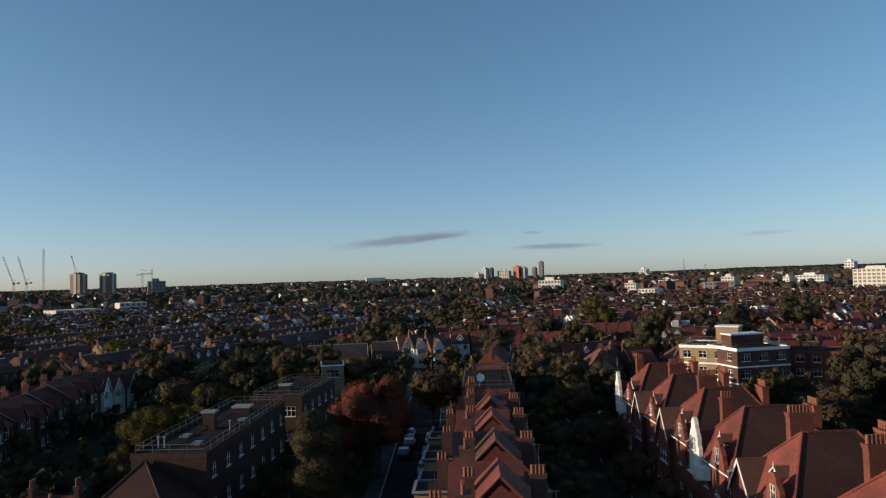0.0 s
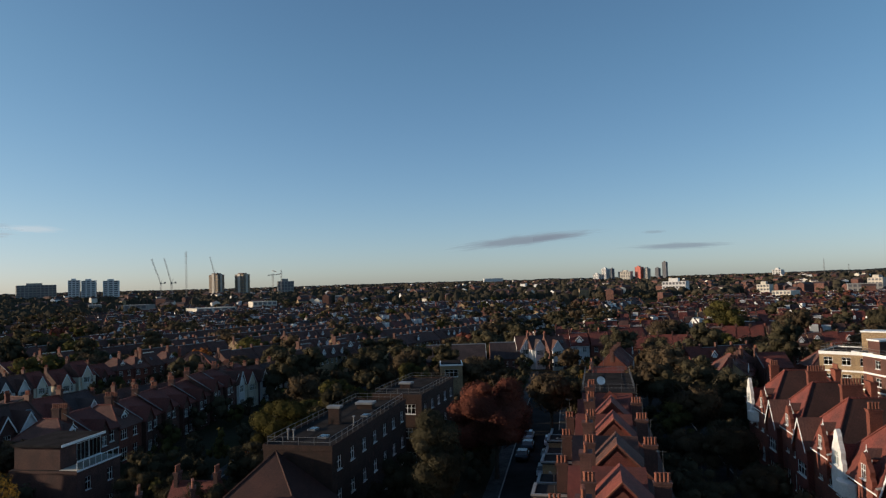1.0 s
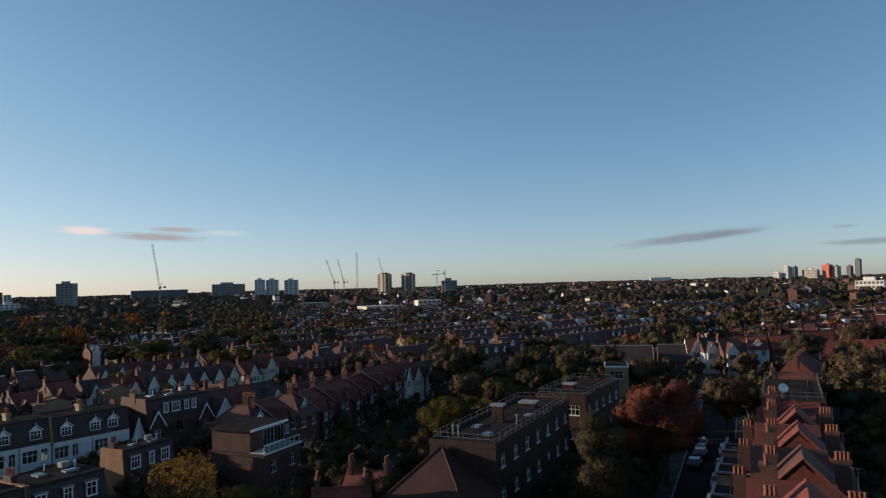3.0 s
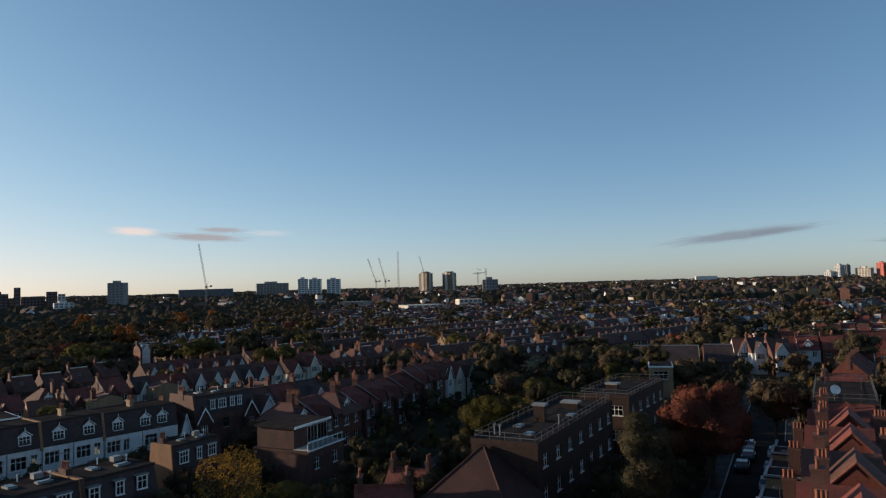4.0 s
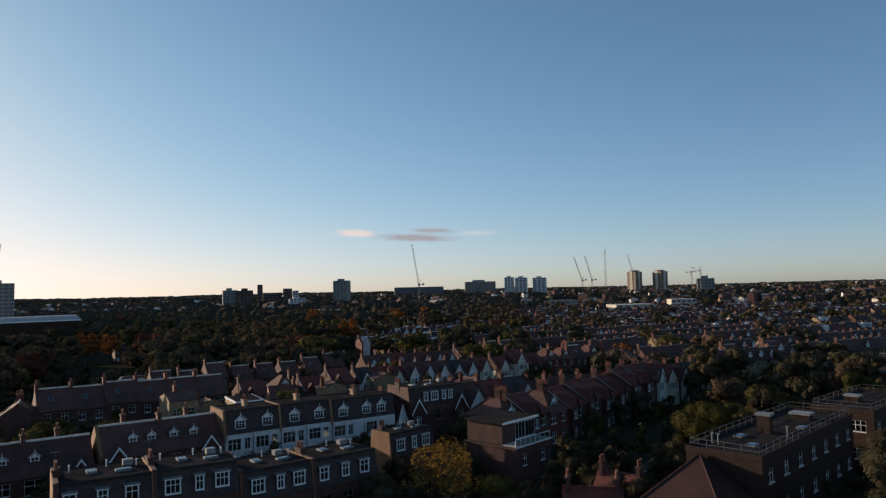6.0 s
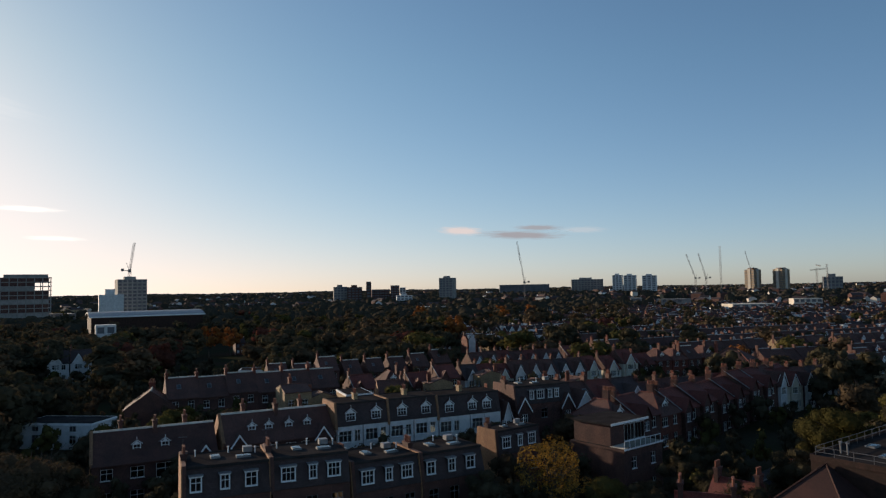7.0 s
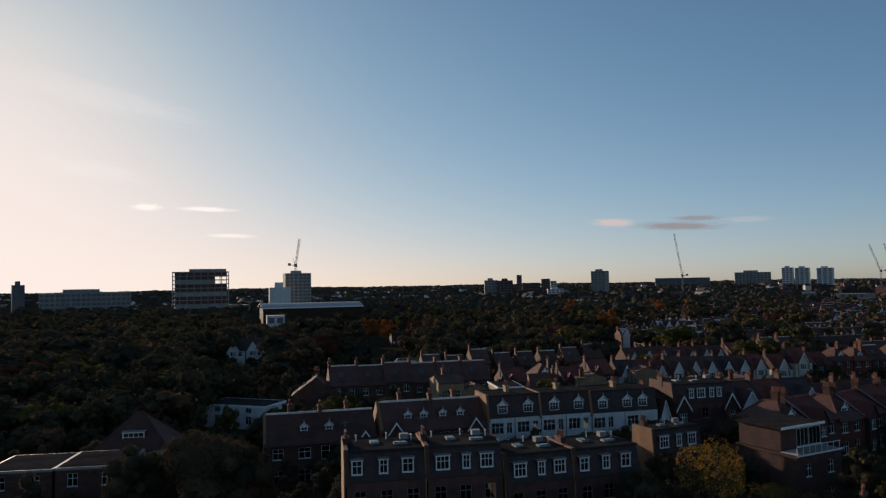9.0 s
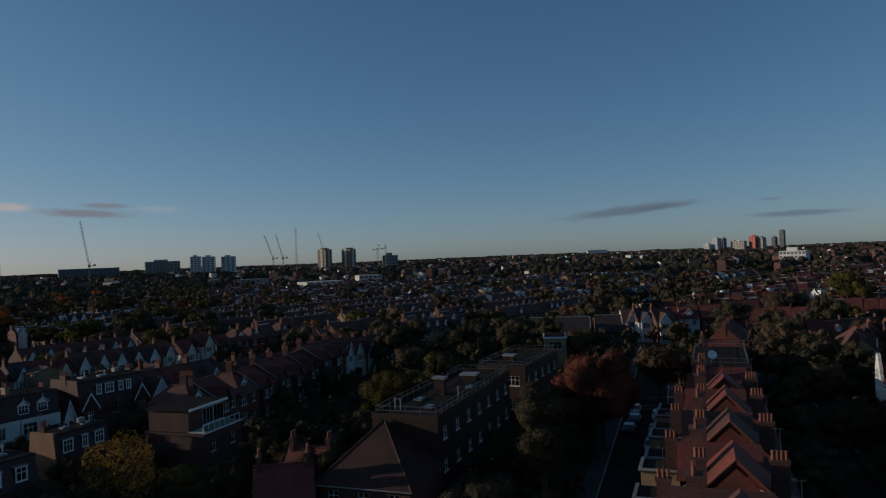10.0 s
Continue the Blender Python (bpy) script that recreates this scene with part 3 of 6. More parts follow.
            window(root, o, h[1] - h[0], h[3] - h[2])
    window(root, pose(5.4, 0.56, 8.0), 0.7, 1.0, 1)
    chimney(root, 1.8, 4.0, 7.0, 12.4, 0.85, 1.2, 4, "brick_brown")
    chimney(root, 2.1, 9.4, 8.0, 11.9, 0.8, 0.6, 3, "brick_brown")
    chimney(root, 7.3, 1.6, 7.0, 10.9, 1.15, 0.7, 4, "brick_brown")
    chimney(root, -0.6, 2.0, 5.0, 9.0, 1.0, 0.6, 3, "brick_brown")
    for x, y, z in ((-0.6, 2.2, 9.6), (7.4, 1.7, 11.5)):
        bm = bmesh.new()
        tube(bm, (x, y, z - 1.0), (x, y, z + 1.6), 0.025, 0.02, 4)
        for k in range(5):
            tube(bm, (x - 0.4 + k * 0.05, y, z + 1.5 - k * 0.02), (x - 0.4 + k * 0.05, y + 0.5, z + 1.5), 0.012, 0.012, 3)
        tube(bm, (x - 0.5, y + 0.25, z + 1.48), (x + 0.3, y + 0.25, z + 1.48), 0.014, 0.014, 4)
        part("aerial", bm, "steel", root)
    return root


pair, pair_brown = gabled_pair(), gabled_pair("tile_brown", "brick_red")
pair.matrix_basis = pose(-0.6, 53.2, 0, 0, 0, -2.5)
pair_brown.matrix_basis = pose(-0.6 + (65.0 - 53) * 0.045, 65.0, 0, 0, 0, -2.5)
for y, src in ((29.6, pair), (41.4, pair_brown), (76.6, pair), (86.6, pair)):
    copy_thing(src, pose(-0.6 + (y - 53) * 0.045, y, 0, 0, 0, -2.5))


def railing(parent, pts, z, h=1.0, name="railing"):
    bm = bmesh.new()
    for (x0, y0), (x1, y1) in zip(pts, pts[1:]):
        for k in (h, h * 0.5):
            tube(bm, (x0, y0, z + k), (x1, y1, z + k), 0.03, 0.03, 4)
        n = max(2, int(math.hypot(x1 - x0, y1 - y0) / 1.6))
        for i in range(n + 1):
            x, y = x0 + (x1 - x0) * i / n, y0 + (y1 - y0) * i / n
            tube(bm, (x, y, z), (x, y, z + h), 0.03, 0.03, 4)
    return part(name, bm, "steel", parent)


def dish_block():
    root = thing("flat_block", "brick block with flat felt roof, railings and a satellite dish", "apartment block")
    bm = bmesh.new()
    hs = grid_holes(7.0, 10.2, 3, 3, 1.1, 1.5)
    facade(bm, 0, 7.0, 0, 10.2, 0, -1, hs)
    facade(bm, 0, 7.0, 0, 10.2, 19, 1, hs)
    quad(bm, ((0, 0, 0), (0, 0, 10.2), (0, 19, 10.2), (0, 19, 0)))
    quad(bm, ((7, 0, 0), (7, 19, 0), (7, 19, 10.2), (7, 0, 10.2)))
    part("wall", bm, "brick_red", root)
    for h in hs:
        window(root, pose(h[0], 0.07, h[2]), 1.1, 1.5)
    bm = bmesh.new()
    box(bm, -0.2, -0.2, 10.204, 7.2, 19.2, 10.5)
    part("flat_roof", bm, "felt", root)
    bm = bmesh.new()
    extrude_x(bm, [(-5.5, 8.0), (-0.2, 10.2), (-0.2, 10.38), (-5.5, 8.16)], 0.0, 6.6)
    part("front_roof", bm, "tile_red", root)
    railing(root, [(0.1, 0.1), (6.9, 0.1), (6.9, 18.9), (0.1, 18.9), (0.1, 0.1)], 10.5)
    bm = bmesh.new()
    tube(bm, (0, 0, 0), (0, 0, 1.2), 0.04, 0.04, 6)
    d = part("dish_mast", bm, "steel", root, at=pose(2.4, 1.2, 10.5))
    bm = bmesh.new()
    rings = []
    for i in range(5):
        r = 0.6 * i / 4
        rings.append([bm.verts.new((r * math.cos(k * 0.5236), -0.25 + 0.28 * (i / 4) ** 2 * -1, r * math.sin(k * 0.5236))) for k in range(12)] if i else [bm.verts.new((0, -0.25, 0))])
    for k in range(12):
        bm.faces.new([rings[0][0], rings[1][k], rings[1][(k + 1) % 12]])
        for i in range(1, 4):
            bm.faces.new([rings[i][k], rings[i + 1][k], rings[i + 1][(k + 1) % 12], rings[i][(k + 1) % 12]])
    part("dish", bm, "paint", d, "white satellite dish", at=pose(0, 0, 1.2, -20, 0, 20))
    for x, y, h in ((1.2, 16, 2.4), (5.6, 12, 2.0), (3.0, 17.5, 3.0)):
        bm = bmesh.new()
        tube(bm, (x, y, 10.5), (x, y, 10.5 + h), 0.025, 0.02, 4)
        for k in range(4):
            tube(bm, (x - 0.5, y, 10.2 + h - k * 0.12), (x + 0.5, y, 10.2 + h - k * 0.12), 0.012, 0.012, 4)
        part("aerial", bm, "steel", root)
    root.matrix_basis = pose(2.2, 98.7, 0, 0, 0, -3)


dish_block()


# ---- tall red terrace with shaped gables facing west ----
def shaped_gable(root, a, w, ze, zp, m, proj=0.5):
    """A curved gable on the front, white or brick, with a coping."""
    bm = bmesh.new()
    h = zp - ze
    prof = [(-0.5, 0), (0.5, 0), (0.5, 0.18), (0.4, 0.28), (0.42, 0.45), (0.3, 0.62), (0.2, 0.72), (0.2, 0.82), (0.12, 0.93), (0, 1.0)]
    prof += [(-x, z) for x, z in prof[-2:1:-1]]
    extrude_y(bm, [(a + x * w, ze - 2.4 + (h + 2.4) * z if z == 0 else ze + h * z) for x, z in prof], -proj, -proj + 0.4)
    g = part("shaped_gable", bm, m, root)
    bm = bmesh.new()
    extrude_y(bm, [(a - w * 0.34, ze + 0.02), (a + w * 0.34, ze + 0.02), (a, ze + h * 0.62)], -proj + 0.4, 3.2)
    part("gable_back_roof", bm, "tile_red", g)
    fr, pn = window_meshes(0.9, 1.3, 2, 2)
    part("window", fr, None, g, at=pose(a - 0.45, -proj - 0.05, ze + 0.3))
    part("pane", pn, None, g, at=pose(a - 0.45, -proj - 0.05, ze + 0.3))


def mansion(kind):
    root = thing("mansion_house", "tall red brick house, red tile roof, " + ("white shaped gable" if kind == 0 else "tile-hung gable"), "house", "terrace with shaped gables")
    w, d, he, hr = 11.3, 11.0, 7.6, 12.6
    front = grid_holes(w, he, 2, 4, 1.2, 1.8, 0.9)
    back = grid_holes(w, he, 2, 4, 1.1, 1.5)
    bm = bmesh.new()
    facade(bm, 0, w, 0, he, 0, -1, front)
    facade(bm, 0, w, 0, he, d, 1, back)
    for x in (0, w):
        p = ((x, 0, 0), (x, 0, he), (x, d, he), (x, d, 0))
        quad(bm, p if x == 0 else p[::-1])
    part("wall", bm, "brick_red", root)
    for h in front:
        window(root, pose(h[0], 0.07, h[2]), h[1] - h[0], h[3] - h[2], 2, 2)
    for h in back:
        window(root, pose(h[1], d - 0.07, h[2], 0, 0, 180), h[1] - h[0], h[3] - h[2], 2, 2)
    bm = bmesh.new()
    e = 0.3
    R0, R1 = (5.4, 3.6, hr), (5.4, 8.0, hr)
    A = [(0, -e, he - 0.15), (w, -e, he - 0.15), (w, d + e, he - 0.15), (0, d + e, he - 0.15)]
    for f in ((A[0], A[1], R0), (A[2], A[3], R1), (A[3], A[0], R0, R1)):
        quad(bm, f)
    quad(bm, A[::-1])
    part("roof", bm, "tile_red", root)
    # the south slope's shade is painted in by a darker tile than the rest
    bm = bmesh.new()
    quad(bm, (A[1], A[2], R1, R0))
    part("hip_slope", bm, "tile_dark", root, "south hipped slope in dark brown tile, its shade put into the colour")
    bm = bmesh.new()
    for p, q in ((A[0], R0), (A[1], R0), (A[2], R1), (A[3], R1), (R0, R1)):
        n = 14
        for i in range(n):
            a0 = Vector(p).lerp(Vector(q), i / n)
            a1 = Vector(p).lerp(Vector(q), (i + 0.94) / n)
            tube(bm, a0, a1, 0.14, 0.12, 5)
    part("ridge_tiles", bm, "tile_red", root)
    bm = bmesh.new()
    box(bm, 0, -0.32, he - 0.3, w, -0.02, he - 0.16)
    part("gutter", bm, "paint", root)
    if kind == 0:
        shaped_gable(root, 2.6, 2.7, 7.6, 11.2, "render_white")
        bm = bmesh.new()
        tube(bm, (4.3, 0.35, 5.6), (4.3, 0.35, 6.7), 1.25, 1.35, 16)
        tube(bm, (4.3, 0.35, 6.7), (4.3, 0.35, 6.9), 1.5, 1.5, 16)
        part("round_bay", bm, "render_white", root, "white painted curved bay")
        shaped_gable(root, 8.2, 3.0, 7.8, 10.4, "brick_red", 0.3)
    else:
        front_gable(root, 1.2, 5.0, 7.4, 10.0, 0.6, "tile_red", "tile_brown", 4.0)
        shaped_gable(root, 8.4, 2.6, 7.8, 10.4, "brick_red", 0.3)
    if kind == 0:
        chimney(root, 1.9, 3.2, 8.0, 12.9, 0.75, 1.1, 4)
    else:
        chimney(root, 1.9, 5.2, 8.0, 13.5, 0.75, 2.1, 7)
    chimney(root, 6.6, 9.6, 8.5, 12.9, 1.7, 0.7, 5)
    bm = bmesh.new()
    extrude_x(bm, [(-0.4, he - 0.2), (3.4, he - 0.2), (3.4, he + 1.3), (-0.4, he + 0.5)], -0.16, 0.16)
    pw = part("party_parapet", bm, "brick_red", root)
    bm = bmesh.new()
    extrude_x(bm, [(-0.45, he + 0.5), (3.45, he + 1.3), (3.45, he + 1.38), (-0.45, he + 0.58)], -0.22, 0.22)
    part("coping", bm, "concrete", pw)
    dormer(root, 6.6, 0.7, 8.4, 1.1, 1.2, "gable", "tile_red", 1.6)
    return root


mA, mB = mansion(0), mansion(1)
# length runs southward from the given north end; fronts look west
put_west(mB, 25.0, 63.2)
put_west(mA, 25.2, 74.6)
for x, y, k in ((24.9, 51.8, mB), (24.6, 40.4, mB), (25.5, 86.0, mB), (25.7, 97.4, mB), (25.9, 108.8, mA)):
    copy_thing(k, pose(x, y, 0, 0, 0, -90))


# ---- flats ----
def flats(name, label, w, d, floors, wall, band, at, bays=5, fh=2.9, stair=None, rails=True, blank=False):
    """A flat-roofed block with floor bands, windows in real openings, and a rail on the roof."""
    root = thing(name, label, "apartment block")
    h = floors * fh
    f = [] if blank else grid_holes(w, h, floors, bays, w / bays * 0.5, 1.35, 0.95)
    s = grid_holes(d, h, floors, max(2, int(d / 3.5)), 1.3, 1.35, 0.95)
    bm = bmesh.new()
    facade(bm, 0, w, 0, h, 0, -1, f)
    part("front_wall", bm, wall, root)
    bm = bmesh.new()
    facade(bm, 0, w, 0, h, d, 1, f)
    part("rear_wall", bm, wall, root)
    for rz, x, y in ((-90, 0, d), (90, w, 0)):
        bm = bmesh.new()
        facade(bm, 0, d, 0, h, 0, -1, s)
        part("side_wall", bm, wall, root, at=pose(x, y, 0, 0, 0, rz))
        for q in s:
            window(root, pose(x, y, 0, 0, 0, rz) @ pose(q[0], 0.07, q[2]), q[1] - q[0], q[3] - q[2], 2, 2)
    for q in f:
        window(root, pose(q[0], 0.07, q[2]), q[1] - q[0], q[3] - q[2], 2 if w / bays * 0.5 < 1.6 else 3, 2)
        window(root, pose(q[1], d - 0.07, q[2], 0, 0, 180), q[1] - q[0], q[3] - q[2], 2, 2)
    for k in range(1, floors + 1):
        if not band and k < floors:
            continue
        bm = bmesh.new()
        t = 0.55 if k == floors else 0.28
        b = 0.06
        box(bm, -b, -b, k * fh - 0.14, w + b, -0.003, k * fh - 0.14 + t)
        box(bm, -b, d + 0.003, k * fh - 0.14, w + b, d + b, k * fh - 0.14 + t)
        box(bm, -b, -0.003, k * fh - 0.14, -0.003, d + 0.003, k * fh - 0.14 + t)
        box(bm, w + 0.003, -0.003, k * fh - 0.14, w + b, d + 0.003, k * fh - 0.14 + t)
        part("floor_band", bm, band or wall, root)
    bm = bmesh.new()
    box(bm, 0.02, 0.02, h + 0.0, w - 0.02, d - 0.02, h + 0.2)
    part("flat_roof", bm, "felt", root)
    if rails:
        railing(root, [(0.3, 0.3), (w - 0.3, 0.3), (w - 0.3, d - 0.3), (0.3, d - 0.3), (0.3, 0.3)], h + 0.2, 0.9)
    if stair:
        for x, y, a, b, z in stair:
            bm = bmesh.new()
            box(bm, x, y, h + 0.2, x + a, y + b, h + z)
            r = part("roof_house", bm, wall, root)
            bm = bmesh.new()
            box(bm, x - 0.15, y - 0.15, h + z, x + a + 0.15, y + b + 0.15, h + z + 0.25)
            part("roof_house_cap", bm, band or "lead", r)
    root.matrix_basis = at
    return root


flats("yellow_flats", "yellow brick flats with white bands and a flat railed roof", 8.5, 10, 4, "brick_stock", "paint",
      pose(44.0, 134.0, 0, 0, 0, -35), 3, 2.9, [(5.5, 5.0, 4.0, 3.2, 3.4)])
flats("yellow_flats", "brown brick flats wing with white bands and a flat roof", 10.5, 9, 4, "brick_brown", "paint",
      pose(50.8, 124.2, 0, 0, 0, 12), 3, 2.9, [(1.0, 3.0, 6.5, 3.0, 2.4)])
flats("red_flats", "red brick flats with white windows and a flat roof", 11.0, 9, 4, "brick_red", None,
      pose(61.0, 132.0, 0, 0, 0, -28), 4, 2.55, None, False)

long_block = flats("long_block", "long dark brick block of flats with flat felt roof", 7.2, 27.5, 3, "brick_sooty", None,
                   pose(-29.8, 67.3, 0, 0, 0, -2.5), 2, 3.3, [(2.6, 11.0, 1.3, 0.8, 2.0), (2.7, 20.5, 2.0, 1.4, 0.8)], blank=True)
flats("long_block", "brick block of flats with flat felt roof and railings", 7.2, 17.5, 3, "brick_sooty", None,
      pose(-27.0, 98.5, 0, 0, 0, -6), 2, 3.3, [(2.0, 6.0, 1.6, 1.2, 0.9)])
for x, y in ((4.6, 4.5), (5.4, 16.0), (2.0, 8.0)):
    skylight(long_block, x, y, 10.1)
for x, y in ((1.2, 3.2), (1.9, 3.0), (5.8, 10.5)):
    bm = bmesh.new()
    tube(bm, (x, y, 10.1), (x, y, 11.1), 0.08, 0.08, 6)
    box(bm, x - 0.14, y - 0.14, 11.1, x + 0.14, y + 0.14, 11.2)
    part("vent_pipe", bm, "lead", long_block)


def leaning_hip():
    """A two-storey wing whose hipped roof leans on the end wall of the block."""
    root = thing("hipped_wing", "brick wing with brown hipped tile roof leaning on the flats", "house")
    x0, x1, y0, y1, he, pk = 0, 9.2, 0, 8.2, 5.6, (3.1, 8.2, 9.75)
    bm = bmesh.new()
    hs = grid_holes(9.2, 5.6, 2, 3, 1.1, 1.3)
    facade(bm, x0, x1, 0, he, 0, -1, hs)
    quad(bm, ((x0, y0, 0), (x0, y0, he), (x0, y1, he), (x0, y1, 0)))
    quad(bm, ((x1, y0, 0), (x1, y1, 0), (x1, y1, he), (x1, y0, he)))
    part("wall", bm, "brick_brown", root)
    for h in hs:
        window(root, pose(h[0], 0.07, h[2]), 1.1, 1.3)
    bm = bmesh.new()
    e = 0.4
    A = [(x0 - e, y0 - e, he - 0.1), (x1 + e, y0 - e, he - 0.1), (x1 + e, y1, he - 0.1), (x0 - e, y1, he - 0.1)]
    quad(bm, (A[0], A[1], pk)); quad(bm, (A[1], A[2], pk)); quad(bm, (A[3], A[0], pk)); quad(bm, A[::-1])
    part("roof", bm, "tile_dark", root)
    for p in (A[0], A[1]):
        bm = bmesh.new()
        for k in range(16):
            a, b = Vector(p).lerp(Vector(pk), k / 16), Vector(p).lerp(Vector(pk), (k + 0.93) / 16)
            tube(bm, a, b, 0.13, 0.11, 5)
        part("hip_tile", bm, "tile_dark", root)
    bm = bmesh.new()
    tube(bm, (x0 - e, y0 - e, he - 0.12), (x1 + e, y0 - e, he - 0.12), 0.07, 0.07, 6)
    part("gutter", bm, "lead", root)
    root.matrix_basis = pose(-31.8, 59.0, 0, 0, 0, -2.5)


leaning_hip()
low = house("gabled_house", "small brick house with red tile roof and chimney", 6.5, 6.5, 4.8, 7.8, "brick_red", "tile_red", party=False, chim=((0.1, 0.5), (0.9, 0.5)))
low.matrix_basis = pose(-35.7, 54.1, -0.4, 0, 0, 30) @ Matrix.Diagonal((0.85, 1, 1, 1))
copy_thing(low, pose(-37.6, 61.6, -0.4, 0, 0, 3) @ Matrix.Diagonal((0.9, 0.8, 1, 1)))


# ---- near row of loft-storey houses with flat roofs ----
AZ = 13.0
ux, uy = math.sin(radians(AZ)), math.cos(radians(AZ))


def mansard_house(w=7.8, wins=((1.0, 1.1), (3.6, 0.9), (6.0, 1.2)), chims=((0.02, 0.3),)):
    front = grid_holes(w, 7.0, 2, 3, 1.15, 1.5, 1.0)
    r = house("loft_house", "dark brick terraced house with slate loft storey and flat felt roof", w, 7.2, 6.9, 9.6, "brick_brown", "slate", "mansard",
              front=front, group="near terrace", chim=(), zc=10.8, fm="lead")
    for x, ww in wins:
        dormer(r, x, -0.02, 7.65, ww * 0.86, 1.3, "flat", "slate", 1.2, 2 if ww < 1.3 else 3)
    skylight(r, 3.0, 4.0, 9.76)
    skylight(r, 5.6, 3.0, 9.76, 1.4, 0.8)
    chimney(r, 0.05, 3.6, 9.2, 10.6, 0.55, 1.3, 4, "brick_brown")
    for x, y in ((1.2, 5.2), (4.4, 5.6), (6.9, 4.4)):
        bm = bmesh.new()
        tube(bm, (x, y, 9.74), (x, y, 10.35), 0.07, 0.07, 6)
        tube(bm, (x, y, 10.35), (x, y, 10.42), 0.12, 0.1, 6)
        part("vent_pipe", bm, "paint", r)
    bm = bmesh.new()
    box(bm, w - 2.0, 4.9, 9.764, w - 1.1, 5.7, 10.3)
    part("roof_hatch", bm, "lead", r)
    bm = bmesh.new()
    tube(bm, (0.05, 4.6, 9.6), (0.05, 4.6, 12.0), 0.02, 0.02, 4)
    for k in range(4):
        tube(bm, (-0.35, 4.4 + k * 0.12, 11.9), (0.45, 4.4 + k * 0.12, 11.9), 0.012, 0.012, 3)
    part("aerial", bm, "steel", r)
    return r


nr = mansard_house()
nr2 = mansard_house(7.6, ((1.5, 1.5), (3.9, 0.8), (6.0, 1.4)))
for r_ in (nr, nr2):
    bm = bmesh.new()
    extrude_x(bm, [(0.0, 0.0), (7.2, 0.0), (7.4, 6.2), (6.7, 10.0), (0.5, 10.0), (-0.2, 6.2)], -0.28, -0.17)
    # end face coloured as sunlit brick, brighter than the brown walls
    part("party_wall_face", bm, "brick_orange", r_, "bare brick end wall, low sunlight put into its orange colour")
put(nr, -66.6, 23.3, 17)
put(nr2, -66.6 + 0.292 * 8.0, 23.3 + 0.956 * 8.0, 17)
copy_thing(nr2, pose(-62.3, 38.9, -1.4, 0, 0, 90 - 9))
copy_thing(nr, pose(-62.3 + 0.156 * 7.9, 38.9 + 0.988 * 7.9, -1.5, 0, 0, 90 - 9))
copy_thing(nr2, pose(-64.3, 60.8, -1.5, 0, 0, 90 - 3) @ Matrix.Diagonal((0.95, 0.55, 1, 1)))


# corner house with roof room and terrace
def roof_room_house():
    r = house("corner_house", "brick house with flat roof, glazed roof room and terrace", 9.0, 9.5, 6.3, 6.6, "brick_brown", "felt", "flat", chim=(), party=False)
    bm = bmesh.new()
    box(bm, 0.4, 2.6, 6.64, 8.6, 9.2, 9.2)
    t = part("roof_room", bm, "brick_brown", r)
    bm = bmesh.new()
    box(bm, 0.1, 2.2, 9.204, 8.9, 9.5, 9.45)
    part("roof_room_top", bm, "felt", t)
    bm = bmesh.new()
    box(bm, 0.06, 2.12, 9.2, 8.94, 2.2, 9.5)
    part("roof_fascia", bm, "paint", t)
    fr, pn = window_meshes(2.4, 2.1, 3, 1)
    for a in (3.5, 6.0):
        part("window", fr, None, t, at=pose(a, 2.54, 6.9))
        part("pane", pn, None, t, at=pose(a, 2.5, 6.9))
    bm = bmesh.new()
    box(bm, 0.1, 0.16, 6.644, 8.9, 2.5, 6.7)
    part("terrace_deck", bm, "concrete_warm", r, "pale paved terrace")
    bm = bmesh.new()
    for k in range(8):
        box(bm, 0.2 + 1.22 * k, 0.06, 6.64, 0.26 + 1.22 * k, 0.14, 7.55)
    box(bm, 0.2, 0.05, 7.5, 8.9, 0.15, 7.56)
    part("balustrade_rail", bm, "paint", r)
    bm = bmesh.new()
    quad(bm, ((0.2, 0.1, 6.64), (8.9, 0.1, 6.64), (8.9, 0.1, 7.5), (0.2, 0.1, 7.5)))
    part("glass_balustrade", bm, "glass", r)
    bm = bmesh.new()
    box(bm, -0.12, -0.16, 6.5, 9.12, -0.122, 6.72)
    part("terrace_fascia", bm, "paint", r)
    return r


put(roof_room_house(), -52.8, 70.5, 0).scale = (0.86, 0.86, 0.97)

# ---- second row: brick houses with dormers, white houses, lofts ----
def brick_dormer(w, dorms, gables, bays):
    # party wall in the orange brick that has sunlight painted in
    r = house("dormer_house", "brick terraced house with brown tile roof, small dormers and pale ridge", w, 8.6, 6.0, 9.4, "brick_brown", "tile_brown", ridge="concrete_warm", pw="brick_orange",
              group="second terrace", chim=((0.5, 0.45),), front=bays)
    for a in dorms:
        dormer(r, a, 1.5, 6.7, 0.85, 1.15, "gable", "tile_brown", 1.6)
    for a in gables:
        front_gable(r, a, a + 2.7, 5.3, 7.2, 0.5, "brick_brown", "tile_brown")
    bm = bmesh.new()
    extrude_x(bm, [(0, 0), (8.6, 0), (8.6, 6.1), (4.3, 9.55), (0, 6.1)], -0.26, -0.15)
    # sunlight on the end wall comes from its brightened orange
    part("end_wall", bm, "brick_orange", r, "bare brick end wall, low sunlight put into its orange colour")
    for a in (3.4, w - 3.6):
        chimney(r, a, 5.6, 8.0, 10.4, 0.5, 0.9, 3, "brick_brown")
    return r


